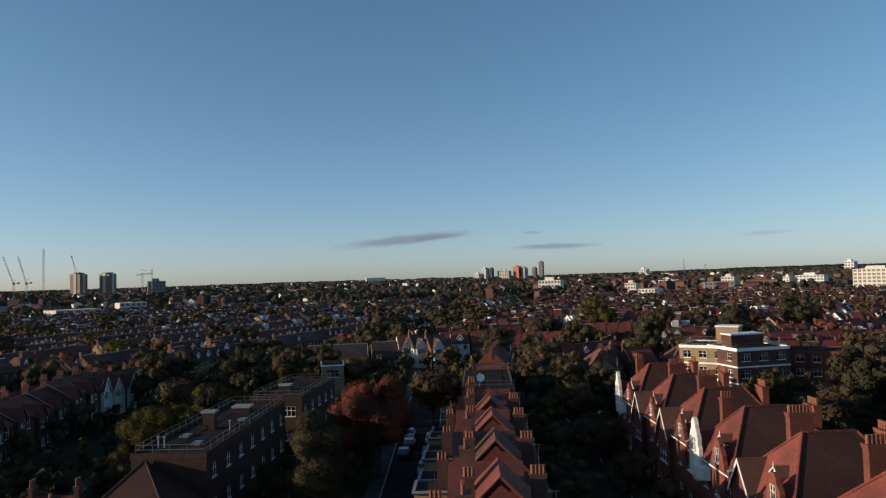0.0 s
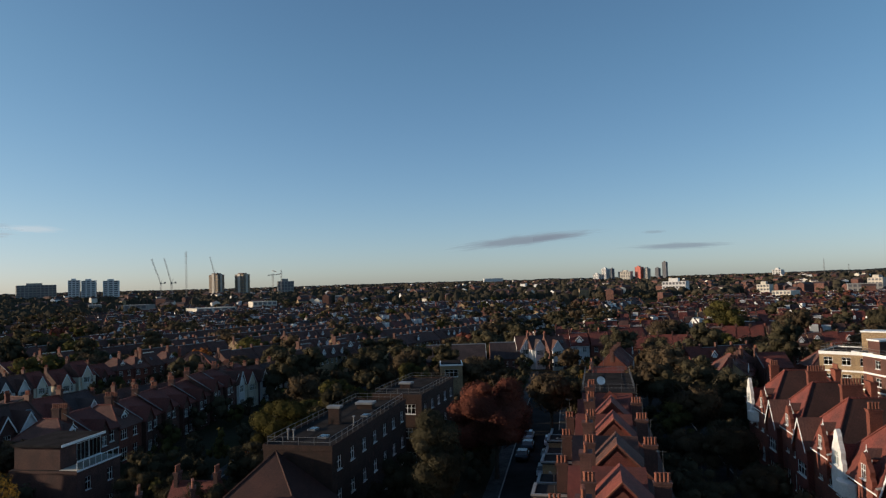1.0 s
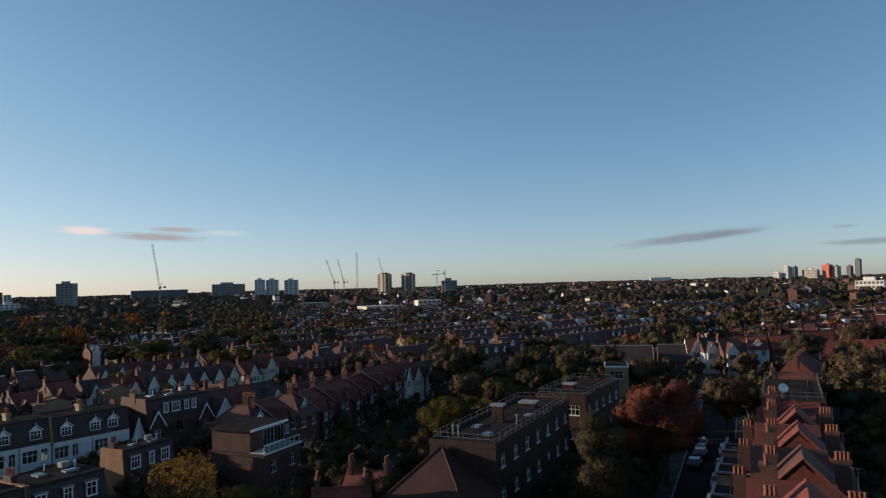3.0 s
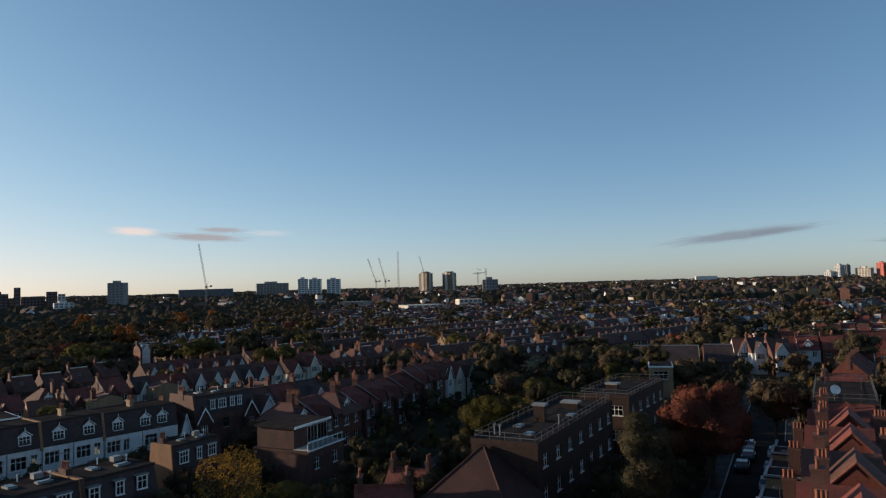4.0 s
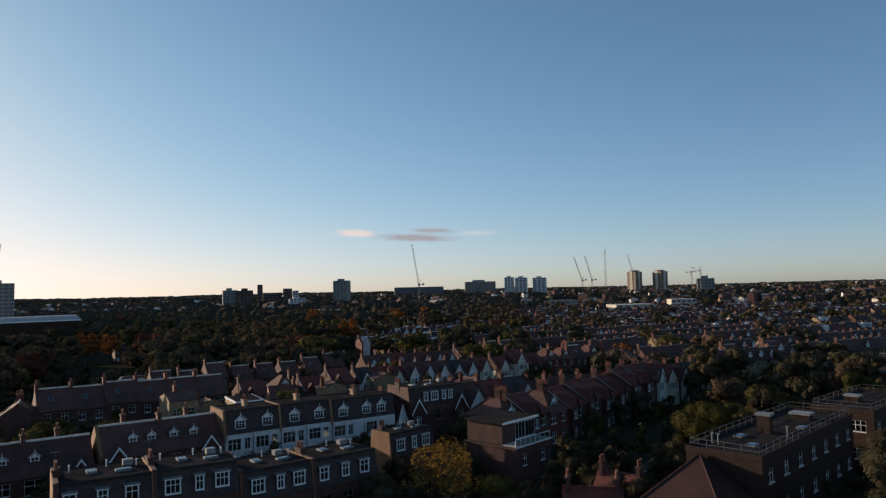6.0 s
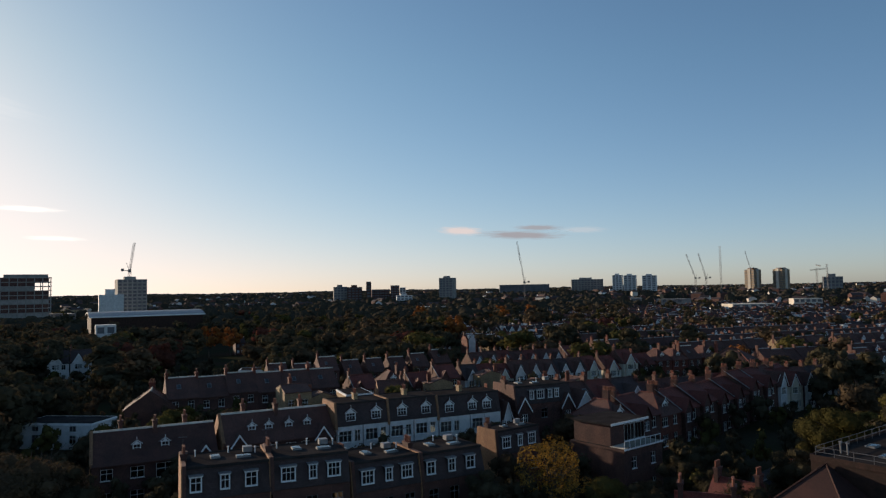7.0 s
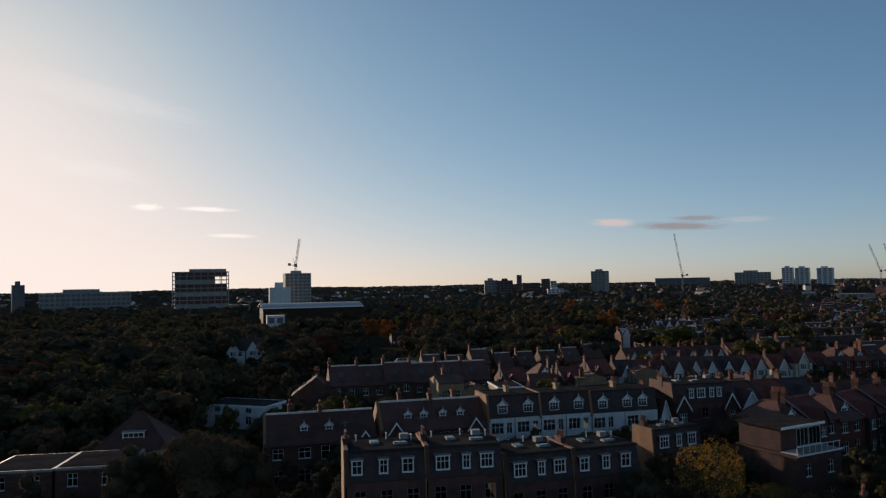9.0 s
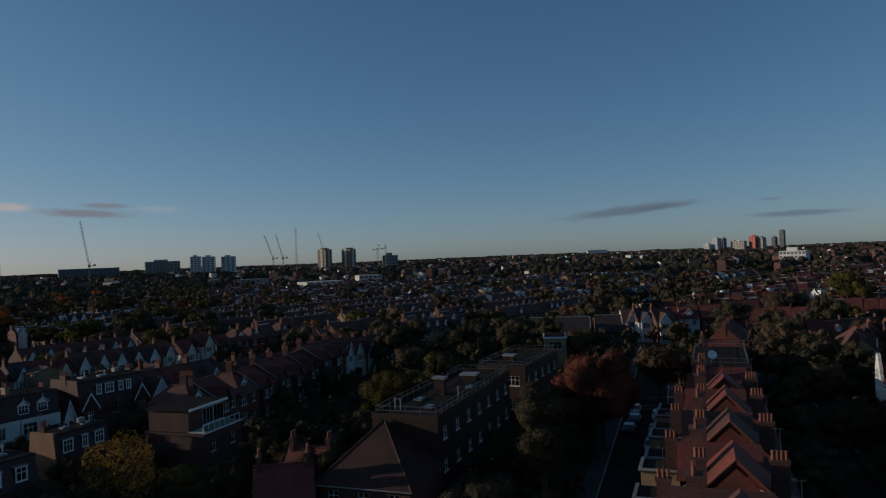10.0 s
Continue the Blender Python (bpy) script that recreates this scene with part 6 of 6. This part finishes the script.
# ---- skyline ----
def tower(name, label, az0, az1, top_el, dist, wall, floors=12, bays=6, depth=18, skew=12, glassy="concrete_dark", band=None, base=0.0, cap=True):
    """A far block between two bearings, its top at an elevation; recessed window strips floor by floor."""
    w = math.radians(abs(az0 - az1)) * dist / (math.cos(radians(skew)) + 0.0)
    w = max(2.0, w - depth * abs(math.sin(radians(skew))))
    h = HC + math.tan(radians(top_el)) * dist
    root = thing(name, label, "tower block" if h > 30 else "building")
    fh = h / floors
    bm = bmesh.new()
    box(bm, 0.3, 0.3, 0, w - 0.3, depth - 0.3, h - 0.2)
    part("core", bm, glassy, root)
    bm = bmesh.new()
    for f in range(floors + 1):
        z0 = max(0, f * fh - fh * 0.21)
        z1 = min(h, f * fh + fh * 0.21)
        box(bm, 0, 0, z0, w, depth, z1)
    tagged(part("spandrel_grid", bm, band or wall, root), kind="stuff")
    bm = bmesh.new()
    for b in range(bays + 1):
        x = w * b / bays
        box(bm, max(-0.05, x - w / bays * 0.15), -0.08, 0, min(w + 0.05, x + w / bays * 0.15), depth + 0.08, h + 0.02)
    n = max(2, int(depth / (w / bays)))
    for b in range(n + 1):
        y = depth * b / n
        for xa, xb in ((-0.08, 0.34), (w - 0.34, w + 0.08)):
            box(bm, xa, max(-0.05, y - depth / n * 0.15), 0, xb, min(depth + 0.05, y + depth / n * 0.15), h + 0.02)
    tagged(part("pier_grid", bm, wall, root), kind="stuff")
    if cap:
        bm = bmesh.new()
        box(bm, w * 0.25, depth * 0.25, h - 0.2, w * 0.65, depth * 0.7, h + fh * 0.8)
        part("roof_house", bm, wall, root)
    x, y = polar((az0 + az1) / 2, dist)
    rz = (az0 + az1) / 2 + skew
    c = pose(x, y, base, 0, 0, rz) @ pose(-w / 2, 0, 0)
    root.matrix_basis = c
    return root


PALE = "pale concrete tower block with rows of windows"


def slab_tower(az, top_el, dist, w, d):
    """A residential tower: dark brick corners with window columns, a pale concrete strip down each face."""
    root = thing("tower_block", PALE, "tower block", "pair of towers")
    h = HC + math.tan(radians(top_el)) * dist
    bm = bmesh.new()
    box(bm, 0.4, 0.4, 0, w - 0.4, d - 0.4, h)
    part("core", bm, "concrete_dark", root)
    bm = bmesh.new()
    n = 17
    for k in range(n + 1):
        z = h * k / n
        box(bm, 0, 0, max(0, z - 0.75), w, d, min(h, z + 0.75))
    tagged(part("spandrel_grid", bm, "brick_stock", root), kind="stuff")
    for x0, x1 in ((0.36, 0.64),):
        bm = bmesh.new()
        box(bm, w * x0, -0.5, 0, w * x1, d + 0.5, h + 1.5)
        part("pale_strip", bm, "concrete_warm", root)
        bm = bmesh.new()
        box(bm, -0.5, d * x0, 0, w + 0.5, d * x1, h + 1.2)
        part("pale_strip", bm, "concrete_warm", root)
    bm = bmesh.new()
    box(bm, w * 0.2, d * 0.2, h, w * 0.8, d * 0.8, h + 2.6)
    part("roof_house", bm, "brick_brown", root)
    x, y = polar(az, dist)
    root.matrix_basis = pose(x, y, 0, 0, 0, az - 42) @ pose(-w / 2, 0, 0)


slab_tower(27.4, 0.98, 1340, 20.5, 17.5)
slab_tower(25.5, 0.96, 1340, 20.5, 17.5)
tower("brick_tower", "slim square brick chimney tower", 56.9, 56.5, 0.66, 1060, "brick_brown", 8, 1, 5, 5, cap=False)
tower("office_block", "dark apartment block among trees", 59.5, 58.4, 0.28, 1080, "concrete", 8, 4, 10, 6)
tower("office_block", "grey apartment block among trees", 58.4, 57.2, 0.24, 1070, "brick_brown", 8, 4, 10, 6)
tower("office_block", "long dark block among trees", 56.5, 55.0, 0.02, 1080, "brick_brown", 7, 7, 8, 6, cap=False)
tower("office_block", "dark brick apartment block", 54.95, 54.25, 0.32, 1070, "brick_brown", 9, 3, 8, 4, cap=False)
tower("white_block", "white upper storeys behind the flats", 54.24, 53.75, 0.14, 1080, "render_white", 8, 2, 6, 4, cap=False)
tower("white_block", "white apartment block with dark windows", 54.5, 53.2, -0.5, 900, "render_white", 6, 4, 10, 5)
tower("tower_block", "grey tower block with pale edge", 51.2, 49.85, 0.85, 1040, "concrete", 12, 4, 14, -25)
tower("long_block_far", "long low dark block below the crane", 46.2, 42.2, 0.2, 1500, "concrete_dark", 6, 16, 16, 4, cap=False)
tower("office_block", "grey office block above the trees", 40.5, 38.0, 0.52, 1480, "concrete", 9, 10, 16, 6)
for a, b, e in ((37.35, 36.55, 0.8), (36.5, 35.5, 0.76), (35.1, 34.0, 0.72)):
    tower("tower_block", "white and grey striped tower block", a, b, e, 1430, "render_white", 12, 3, 14, -8, "concrete_dark")
tower("office_block", "grey building with angular roof", 22.6, 21.3, 0.34, 1300, "concrete", 6, 5, 20, 5)


def open_frame_block():
    """An office block under work: floor slabs and columns, clad in bands but open at its edges and upper corner."""
    root = thing("office_block", "bulky office block with open floors and banded cladding", "building")
    dist, w, d = 620, 45.0, 22.0
    h = HC + math.tan(radians(1.28)) * dist
    n = 12
    fh = h / n
    for k in range(n + 1):
        bm = bmesh.new()
        box(bm, 0, 0, k * fh - 0.3, w, d, k * fh + 0.3)
        part("floor_slab", bm, "concrete", root)
    for i in range(9):
        for y in (0.3, d - 0.9):
            bm = bmesh.new()
            x = 0.3 + (w - 1.2) * i / 8
            box(bm, x, y, 0, x + 0.6, y + 0.6, h)
            part("column", bm, "concrete", root)
    for k in range(n):
        bm = bmesh.new()
        x1 = w * (0.74 if k in (n - 2, n - 3) else 0.95)
        box(bm, w * 0.05, 0.5, k * fh + 0.304, x1, d - 0.5, (k + 1) * fh - 0.304)
        part("cladding_band", bm, "brick_brown" if k % 3 else "concrete", root)
    bm = bmesh.new()
    box(bm, w * 0.3, 4, h + 0.3, w * 0.95, d - 4, h + 2.6)
    part("plant_room", bm, "concrete", root)
    x, y = polar(81.65, dist)
    root.matrix_basis = pose(x, y, 0, 0, 0, 84) @ pose(-w / 2, 0, 0)


open_frame_block()
tower("tower_block", "unfinished concrete tower under a crane", 75.45, 73.25, 1.1, 640, "concrete", 13, 6, 18, 8, "concrete_dark")
tower("white_block", "white clad low block beside the tower", 76.6, 74.9, 0.0, 600, "render_white", 5, 3, 14, 3, "render_white")
tower("white_house_far", "white house gable with narrow windows", 76.8, 75.4, -2.2, 330, "render_white", 3, 2, 7, 3, "concrete_dark", cap=False)
tower("office_block", "low dark block on the horizon", 94.1, 93.3, 0.48, 700, "concrete_dark", 8, 4, 14, 3)
tower("office_block", "long low pale block on the horizon", 92.5, 86.5, -0.15, 700, "concrete", 6, 18, 16, 3)
# eastern cluster
tower("tower_block", "sunlit white tower far away", -2.35, -3.0, 0.2, 1900, "render_white", 10, 3, 20, -30)
tower("tower_block", "sunlit white tower far away", -3.0, -3.6, 0.62, 1900, "render_white", 14, 3, 20, -30)
tower("tower_block", "dark glazed tower far away", -3.7, -4.0, 0.6, 1900, "concrete_dark", 14, 2, 14, -30)
tower("tower_block", "pale concrete apartment block far away", -4.3, -5.4, 0.35, 1900, "concrete_warm", 10, 5, 20, -20)
tower("tower_block", "bright red clad tower far away", -5.55, -6.2, 0.68, 1900, "red_panel", 14, 2, 20, -25, "red_panel")
tower("tower_block", "pale concrete apartment block far away", -6.2, -6.7, 0.55, 1900, "concrete_warm", 12, 3, 20, -25)
tower("tower_block", "dark glass tower far away", -7.1, -7.5, 0.54, 1900, "concrete_dark", 14, 2, 16, -20)
tower("tower_block", "slim dark glass tower", -7.65, -8.05, 1.0, 1900, "concrete_dark", 20, 2, 12, -20)
tower("white_block", "white framed office building with square windows", -7.5, -9.5, -0.52, 850, "render_white", 4, 7, 16, -15)
tower("office_block", "cream block with stepped roof", -21.2, -22.45, -0.6, 820, "concrete_warm", 5, 4, 16, -20)
tower("office_block", "long low red brick block", -23.0, -25.3, -0.88, 820, "brick_red", 4, 10, 14, -12)
tower("tower_block", "white rendered block of flats", -25.4, -26.15, -0.72, 800, "render_white", 6, 2, 12, -25)
tower("tower_block", "white rendered block of flats", -26.25, -28.35, -0.64, 800, "render_white", 6, 8, 14, -18)
tower("tower_block", "cream rendered block of flats", -29.8, -33.0, -0.3, 720, "concrete_warm", 7, 10, 16, -18)
tower("office_block", "cream rendered low block of flats", -14.2, -15.3, -0.9, 780, "concrete_warm", 4, 4, 12, -18)
tower("office_block", "long white hall near the horizon", -16.6, -18.2, -0.35, 1900, "render_white", 3, 6, 20, -18, "render_white")
tower("office_block", "white office block near the horizon", -15.3, -16.1, 0.15, 2300, "render_white", 5, 3, 30, -18)
tower("office_block", "white office block near the horizon", -29.4, -30.2, 0.25, 2300, "render_white", 5, 3, 30, -18)
tower("office_block", "white hall roof far away", 6.2, 4.6, 0.1, 2400, "render_white", 4, 5, 40, 5, "render_white", cap=False)
r_ = random.Random(77)
for i in range(80):
    a = r_.uniform(-33, 92)
    dd = r_.uniform(560, 2200)
    e = math.degrees(math.atan((r_.uniform(7, 13) - HC) / dd))
    tower("low_block", "small distant commercial building", a, a - r_.uniform(10, 40) / dd * 57.3, e, dd,
          r_.choice(("concrete_warm", "concrete", "brick_brown", "concrete", "brick_brown", "brick_brown")), 3, r_.randint(3, 7), r_.uniform(10, 22), r_.uniform(-30, 30), cap=False)


def hall():
    """The long low hall with a curved metal roof."""
    root = thing("long_hall", "long low hall with a pale curved metal roof", "hall")
    bm = bmesh.new()
    w, d = 52, 26
    box(bm, 0, 0, 0, w, d, 15.0)
    part("wall", bm, "brick_sooty", root)
    bm = bmesh.new()
    prof = [(-0.5 + d * i / 10 * 1.03, 15.0 + 2.0 * math.sin(math.pi * i / 10)) for i in range(11)]
    extrude_x(bm, prof + [(y, z + 0.5) for y, z in reversed(prof)], -1, w + 1)
    part("roof", bm, "lead", root)
    bm = bmesh.new()
    box(bm, -1, -0.9, 14.9, w + 1, -0.6, 15.5)
    part("roof_edge", bm, "paint", root)
    x, y = polar(73.2, 385)
    root.matrix_basis = pose(x, y, 0, 0, 0, 73.2 + 8) @ pose(-w / 2, 0, 0)


hall()


def crane(az, base_el, top_el, dist, lean, label, kind="luffing", az_top=None):
    """A tower crane: lattice mast, cab, jib with bracing and counter-jib."""
    root = thing("tower_crane", label, "crane")
    zt = HC + math.tan(radians(top_el)) * dist
    zm = HC + math.tan(radians(base_el)) * dist
    x, y = polar(az, dist)

    def lattice(bm, p, q, s, n, t):
        p, q = Vector(p), Vector(q)
        ax = (q - p).normalized()
        u = ax.orthogonal().normalized()
        v = ax.cross(u)
        cs = [(u * i + v * j) * s / 2 for i, j in ((1, 1), (1, -1), (-1, -1), (-1, 1))]
        for c in cs:
            tube(bm, p + c, q + c, t, t, 4)
        for k in range(n):
            a, b = p.lerp(q, k / n), p.lerp(q, (k + 1) / n)
            for i in range(4):
                tube(bm, a + cs[i], b + cs[(i + 1) % 4], t * 0.7, t * 0.7, 3)

    bm = bmesh.new()
    if kind == "luffing":
        lattice(bm, (0, 0, 0), (0, 0, zm), 1.8, 14, 0.14)
        part("mast", bm, "steel", root)
        bm = bmesh.new()
        lattice(bm, (0, 0, zm), (lean, 0, zt), 1.3, 18, 0.12)
        part("jib", bm, "steel", root)
        bm = bmesh.new()
        box(bm, -1.2, -1.2, zm - 1, 1.2, 1.2, zm + 1.6)
        box(bm, -math.copysign(5.5, lean) - 1.2, -1, zm, -math.copysign(5.5, lean) + 1.2, 1, zm + 2.2)
        tube(bm, (0, 0, zm + 0.3), (-math.copysign(5.5, lean), 0, zm + 0.6), 0.4, 0.4, 4)
        tube(bm, (0, 0, zm), (-math.copysign(2.5, lean), 0, zm + 7), 0.3, 0.2, 4)
        part("counter_jib", bm, "steel", root)
    else:
        lattice(bm, (0, 0, 0), (0, 0, zt), 1.8, 16, 0.14)
        part("mast", bm, "steel", root)
        if kind == "hammer":
            bm = bmesh.new()
            lattice(bm, (-8, 0, zt - 3), (14 * (1 if lean > 0 else -1), 6, zt - 1), 1.3, 10, 0.12)
            part("jib", bm, "steel", root)
    root.matrix_basis = pose(x, y, 0, 0, 0, az)


crane(44.2, 0.35, 3.66, 900, -8.0, "tall luffing crane over the roofs")
crane(31.15, 0.4, 2.28, 1100, -12.0, "luffing tower crane on the skyline")
crane(30.4, 0.4, 2.3, 1100, -9.5, "luffing tower crane on the skyline")
crane(29.35, 0.3, 2.8, 1100, 0.2, "slender crane mast on the skyline", "mast")
crane(27.3, 1.05, 2.35, 1420, -8.0, "luffing crane behind the tower block")
crane(22.95, 0.2, 0.98, 1150, 1, "hammerhead tower crane on the skyline", "hammer")
crane(22.3, 0.2, 1.25, 1150, -1, "hammerhead tower crane on the skyline", "hammer")
crane(74.55, 1.7, 3.8, 655, 3.6, "luffing crane over the unfinished tower")
crane(-18.78, 0.2, 0.86, 1900, 0.2, "thin mast on the skyline", "mast")
crane(-20.3, 0.1, 0.4, 1900, 0.2, "thin mast on the skyline", "mast")


# ---- hills that close the horizon ----
def ridge():
    """A low wooded rise behind everything, uneven along its top."""
    bm = bmesh.new()
    prev = None
    for i in range(1800):
        az = -60 + i * 0.1
        h = 17 + 8 * noise.noise((az * 0.06, 3, 0)) + 5 * noise.noise((az * 0.5, 1, 0)) + 3.0 * noise.noise((az * 2.3, 7, 0)) + 5.0 * abs(noise.noise((az * 6.1, 4, 0)))
        h += 6 * math.exp(-((az + 32) / 12) ** 2)
        a = bm.verts.new((*polar(az, 3600), -5)); b = bm.verts.new((*polar(az, 3900), h + 4)); c = bm.verts.new((*polar(az, 4400), -5))
        if prev:
            bm.faces.new([prev[0], a, b, prev[1]]); bm.faces.new([prev[1], b, c, prev[2]])
        prev = (a, b, c)
    o = new("backdrop", finish(bm, "backdrop", "far_hill"))
    tagged(o, "low wooded hills along the horizon", "hills", kind="structure")


ridge()


# ---- clouds ----
def cloud_mat(name, col, alpha, sx, seed):
    m, t, b = nodes_of(name)
    N, L = t.nodes, t.links
    co = N.new("ShaderNodeTexCoord")
    mp = N.new("ShaderNodeMapping"); mp.inputs["Scale"].default_value = (sx, 1, 3.2); mp.inputs["Location"].default_value = (seed, 0, seed)
    L.new(co.outputs["Object"], mp.inputs[0])
    nz = N.new("ShaderNodeTexNoise"); nz.inputs["Scale"].default_value = 1.6; nz.inputs["Detail"].default_value = 6; nz.inputs["Roughness"].default_value = 0.6
    L.new(mp.outputs[0], nz.inputs["Vector"])
    gr = N.new("ShaderNodeTexGradient"); gr.gradient_type = "QUADRATIC_SPHERE"
    L.new(co.outputs["Object"], gr.inputs[0])
    ad = N.new("ShaderNodeMath"); ad.operation = "MULTIPLY_ADD"; ad.inputs[1].default_value = 2.0; ad.inputs[2].default_value = -1.12
    L.new(nz.outputs["Fac"], ad.inputs[0])
    sc = N.new("ShaderNodeMath"); sc.operation = "MULTIPLY_ADD"; sc.inputs[1].default_value = 2.4
    L.new(gr.outputs["Fac"], sc.inputs[0]); L.new(ad.outputs[0], sc.inputs[2])
    cl0 = N.new("ShaderNodeClamp"); L.new(sc.outputs[0], cl0.inputs[0])
    ed = N.new("ShaderNodeMapRange"); ed.inputs[2].default_value = 0.12; L.new(gr.outputs["Fac"], ed.inputs[0])
    cl = N.new("ShaderNodeMath"); cl.operation = "MULTIPLY"; L.new(cl0.outputs[0], cl.inputs[0]); L.new(ed.outputs[0], cl.inputs[1])
    fa = N.new("ShaderNodeMath"); fa.operation = "MULTIPLY"; fa.inputs[1].default_value = alpha; L.new(cl.outputs[0], fa.inputs[0])
    cl = fa
    em = N.new("ShaderNodeEmission"); em.inputs[0].default_value = (*col, 1)
    tr = N.new("ShaderNodeBsdfTransparent")
    ms = N.new("ShaderNodeMixShader"); L.new(cl.outputs[0], ms.inputs[0]); L.new(tr.outputs[0], ms.inputs[1]); L.new(em.outputs[0], ms.inputs[2])
    L.new(ms.outputs[0], t.nodes["Material Output"].inputs[0])
    return m


def cloud(az0, az1, el0, el1, thick, col, alpha, seed, label="thin grey cloud streak low in the sky"):
    """A streak of cloud far behind everything, lying between two bearings."""
    D = 4600
    az = (az0 + az1) / 2
    x, y = polar(az, D)
    z = HC + math.tan(radians((el0 + el1) / 2)) * D
    hw = math.radians(abs(az0 - az1)) * D / 2 * 1.15
    hh = math.radians(thick) * D / 2
    bm = bmesh.new()
    n = 16
    for i in range(n):
        for j in range(4):
            p = []
            for a, b in ((i, j), (i + 1, j), (i + 1, j + 1), (i, j + 1)):
                u, v = -1 + 2 * a / n, -1 + 2 * b / 4
                p.append((u, 0.02 * math.sin(u * 2 + v), v))
            quad(bm, p)
    bmesh.ops.remove_doubles(bm, verts=bm.verts[:], dist=0.001)
    o = new("cloud", finish(bm, "cloud", cloud_mat("cloud", col, alpha, 2.2, seed)))
    tilt = math.degrees(math.atan2(el1 - el0, abs(az0 - az1)))
    o.matrix_basis = pose(x, y, z, 0, 0, az) @ pose(0, 0, 0, 0, -tilt, 0) @ Matrix.Diagonal((hw, 1, hh, 1))
    tagged(o, label, "cloud", kind="structure")


GREY = (0.17, 0.21, 0.26)
cloud(10.2, -4.4, 2.5, 3.7, 1.35, GREY, 0.9, 1.0)
cloud(6.0, -3.2, 2.75, 3.55, 0.7, (0.15, 0.18, 0.23), 0.7, 11.0)
cloud(-4.2, -13.8, 2.2, 2.2, 0.75, GREY, 0.75, 5.3)
cloud(-6.0, -8.4, 3.35, 3.35, 0.4, GREY, 0.45, 2.2)
cloud(-22.0, -27.0, 2.5, 2.6, 0.6, GREY, 0.25, 9.2)
CLOUD_GREY = (0.27, 0.27, 0.30)
cloud(49.0, 39.8, 4.4, 3.95, 1.05, CLOUD_GREY, 0.95, 3.1, "thin grey cloud streak over the crane")
cloud(45.6, 40.4, 4.8, 4.65, 0.7, CLOUD_GREY, 0.85, 12.4, "thin grey cloud streak over the crane")
cloud(51.6, 46.8, 4.75, 4.5, 1.1, (0.60, 0.51, 0.49), 0.8, 7.1, "pale pink edge of a thin cloud")
cloud(42.0, 37.0, 4.5, 4.4, 0.8, (0.5, 0.5, 0.52), 0.35, 4.9, "faint tail of a thin cloud")
cloud(87.0, 84.0, 6.15, 6.15, 0.9, (0.98, 0.95, 0.92), 0.7, 7.7, "small bright wisp of cloud near the sun")
cloud(84.2, 78.2, 6.15, 6.0, 0.65, (0.98, 0.95, 0.92), 0.7, 8.8, "small bright wisp of cloud near the sun")
cloud(82.0, 76.8, 4.1, 4.0, 0.55, (0.98, 0.95, 0.92), 0.55, 4.4, "small bright wisp of cloud near the sun")
cloud(98.0, 78.5, 15.6, 12.2, 3.4, (0.9, 0.88, 0.86), 0.13, 6.6, "faint veil of high cloud near the sun")
cloud(94.0, 84.0, 9.5, 8.0, 2.4, (1.0, 0.96, 0.9), 0.12, 2.9, "faint veil of high cloud near the sun")


# ---- parked cars ----
def car(paint, label):
    root = thing("parked_car", label, "car")
    bm = bmesh.new()
    extrude_y(bm, [(-2.1, 0.35), (2.1, 0.35), (2.15, 0.7), (1.9, 0.85), (1.0, 0.95), (-1.9, 0.98), (-2.15, 0.8)], -0.85, 0.85)
    bmesh.ops.bevel(bm, geom=bm.edges[:], offset=0.06, segments=2, affect="EDGES")
    part("body", bm, paint, root)
    bm = bmesh.new()
    extrude_y(bm, [(-1.8, 0.96), (1.05, 0.94), (0.35, 1.42), (-1.3, 1.44)], -0.74, 0.74)
    bmesh.ops.bevel(bm, geom=bm.edges[:], offset=0.05, segments=2, affect="EDGES")
    part("cabin_glass", bm, "concrete_dark", root)
    bm = bmesh.new()
    box(bm, -1.3, -0.68, 1.43, 0.35, 0.68, 1.47)
    part("car_roof", bm, paint, root)
    for x in (-1.35, 1.35):
        for y in (-0.8, 0.8):
            bm = bmesh.new()
            tube(bm, (x, y - 0.1, 0.33), (x, y + 0.1, 0.33), 0.32, 0.32, 14)
            part("wheel", bm, "rubber", root)
    return root


c1, c2 = car("car_dark", "dark car parked at the kerb"), car("car_pale", "silver car parked at the kerb")
c1.matrix_basis = pose(-5.9, 110.0, 0.03, 0, 0, 88)
c2.matrix_basis = pose(-2.6, 113.0, 0.03, 0, 0, 88)
for i, (x, y, k) in enumerate(((-2.9, 104, c1), (-6.2, 117, c2), (-3.2, 96, c2), (-6.4, 104, c1), (-47.5, 104, c2), (-47.0, 98, c1), (-49, 120, c1), (15.2, 66, c1), (15.5, 84, c2), (20.0, 72, c1))):
    copy_thing(k, pose(x, y, 0.03, 0, 0, 88 if x > -20 else 95))
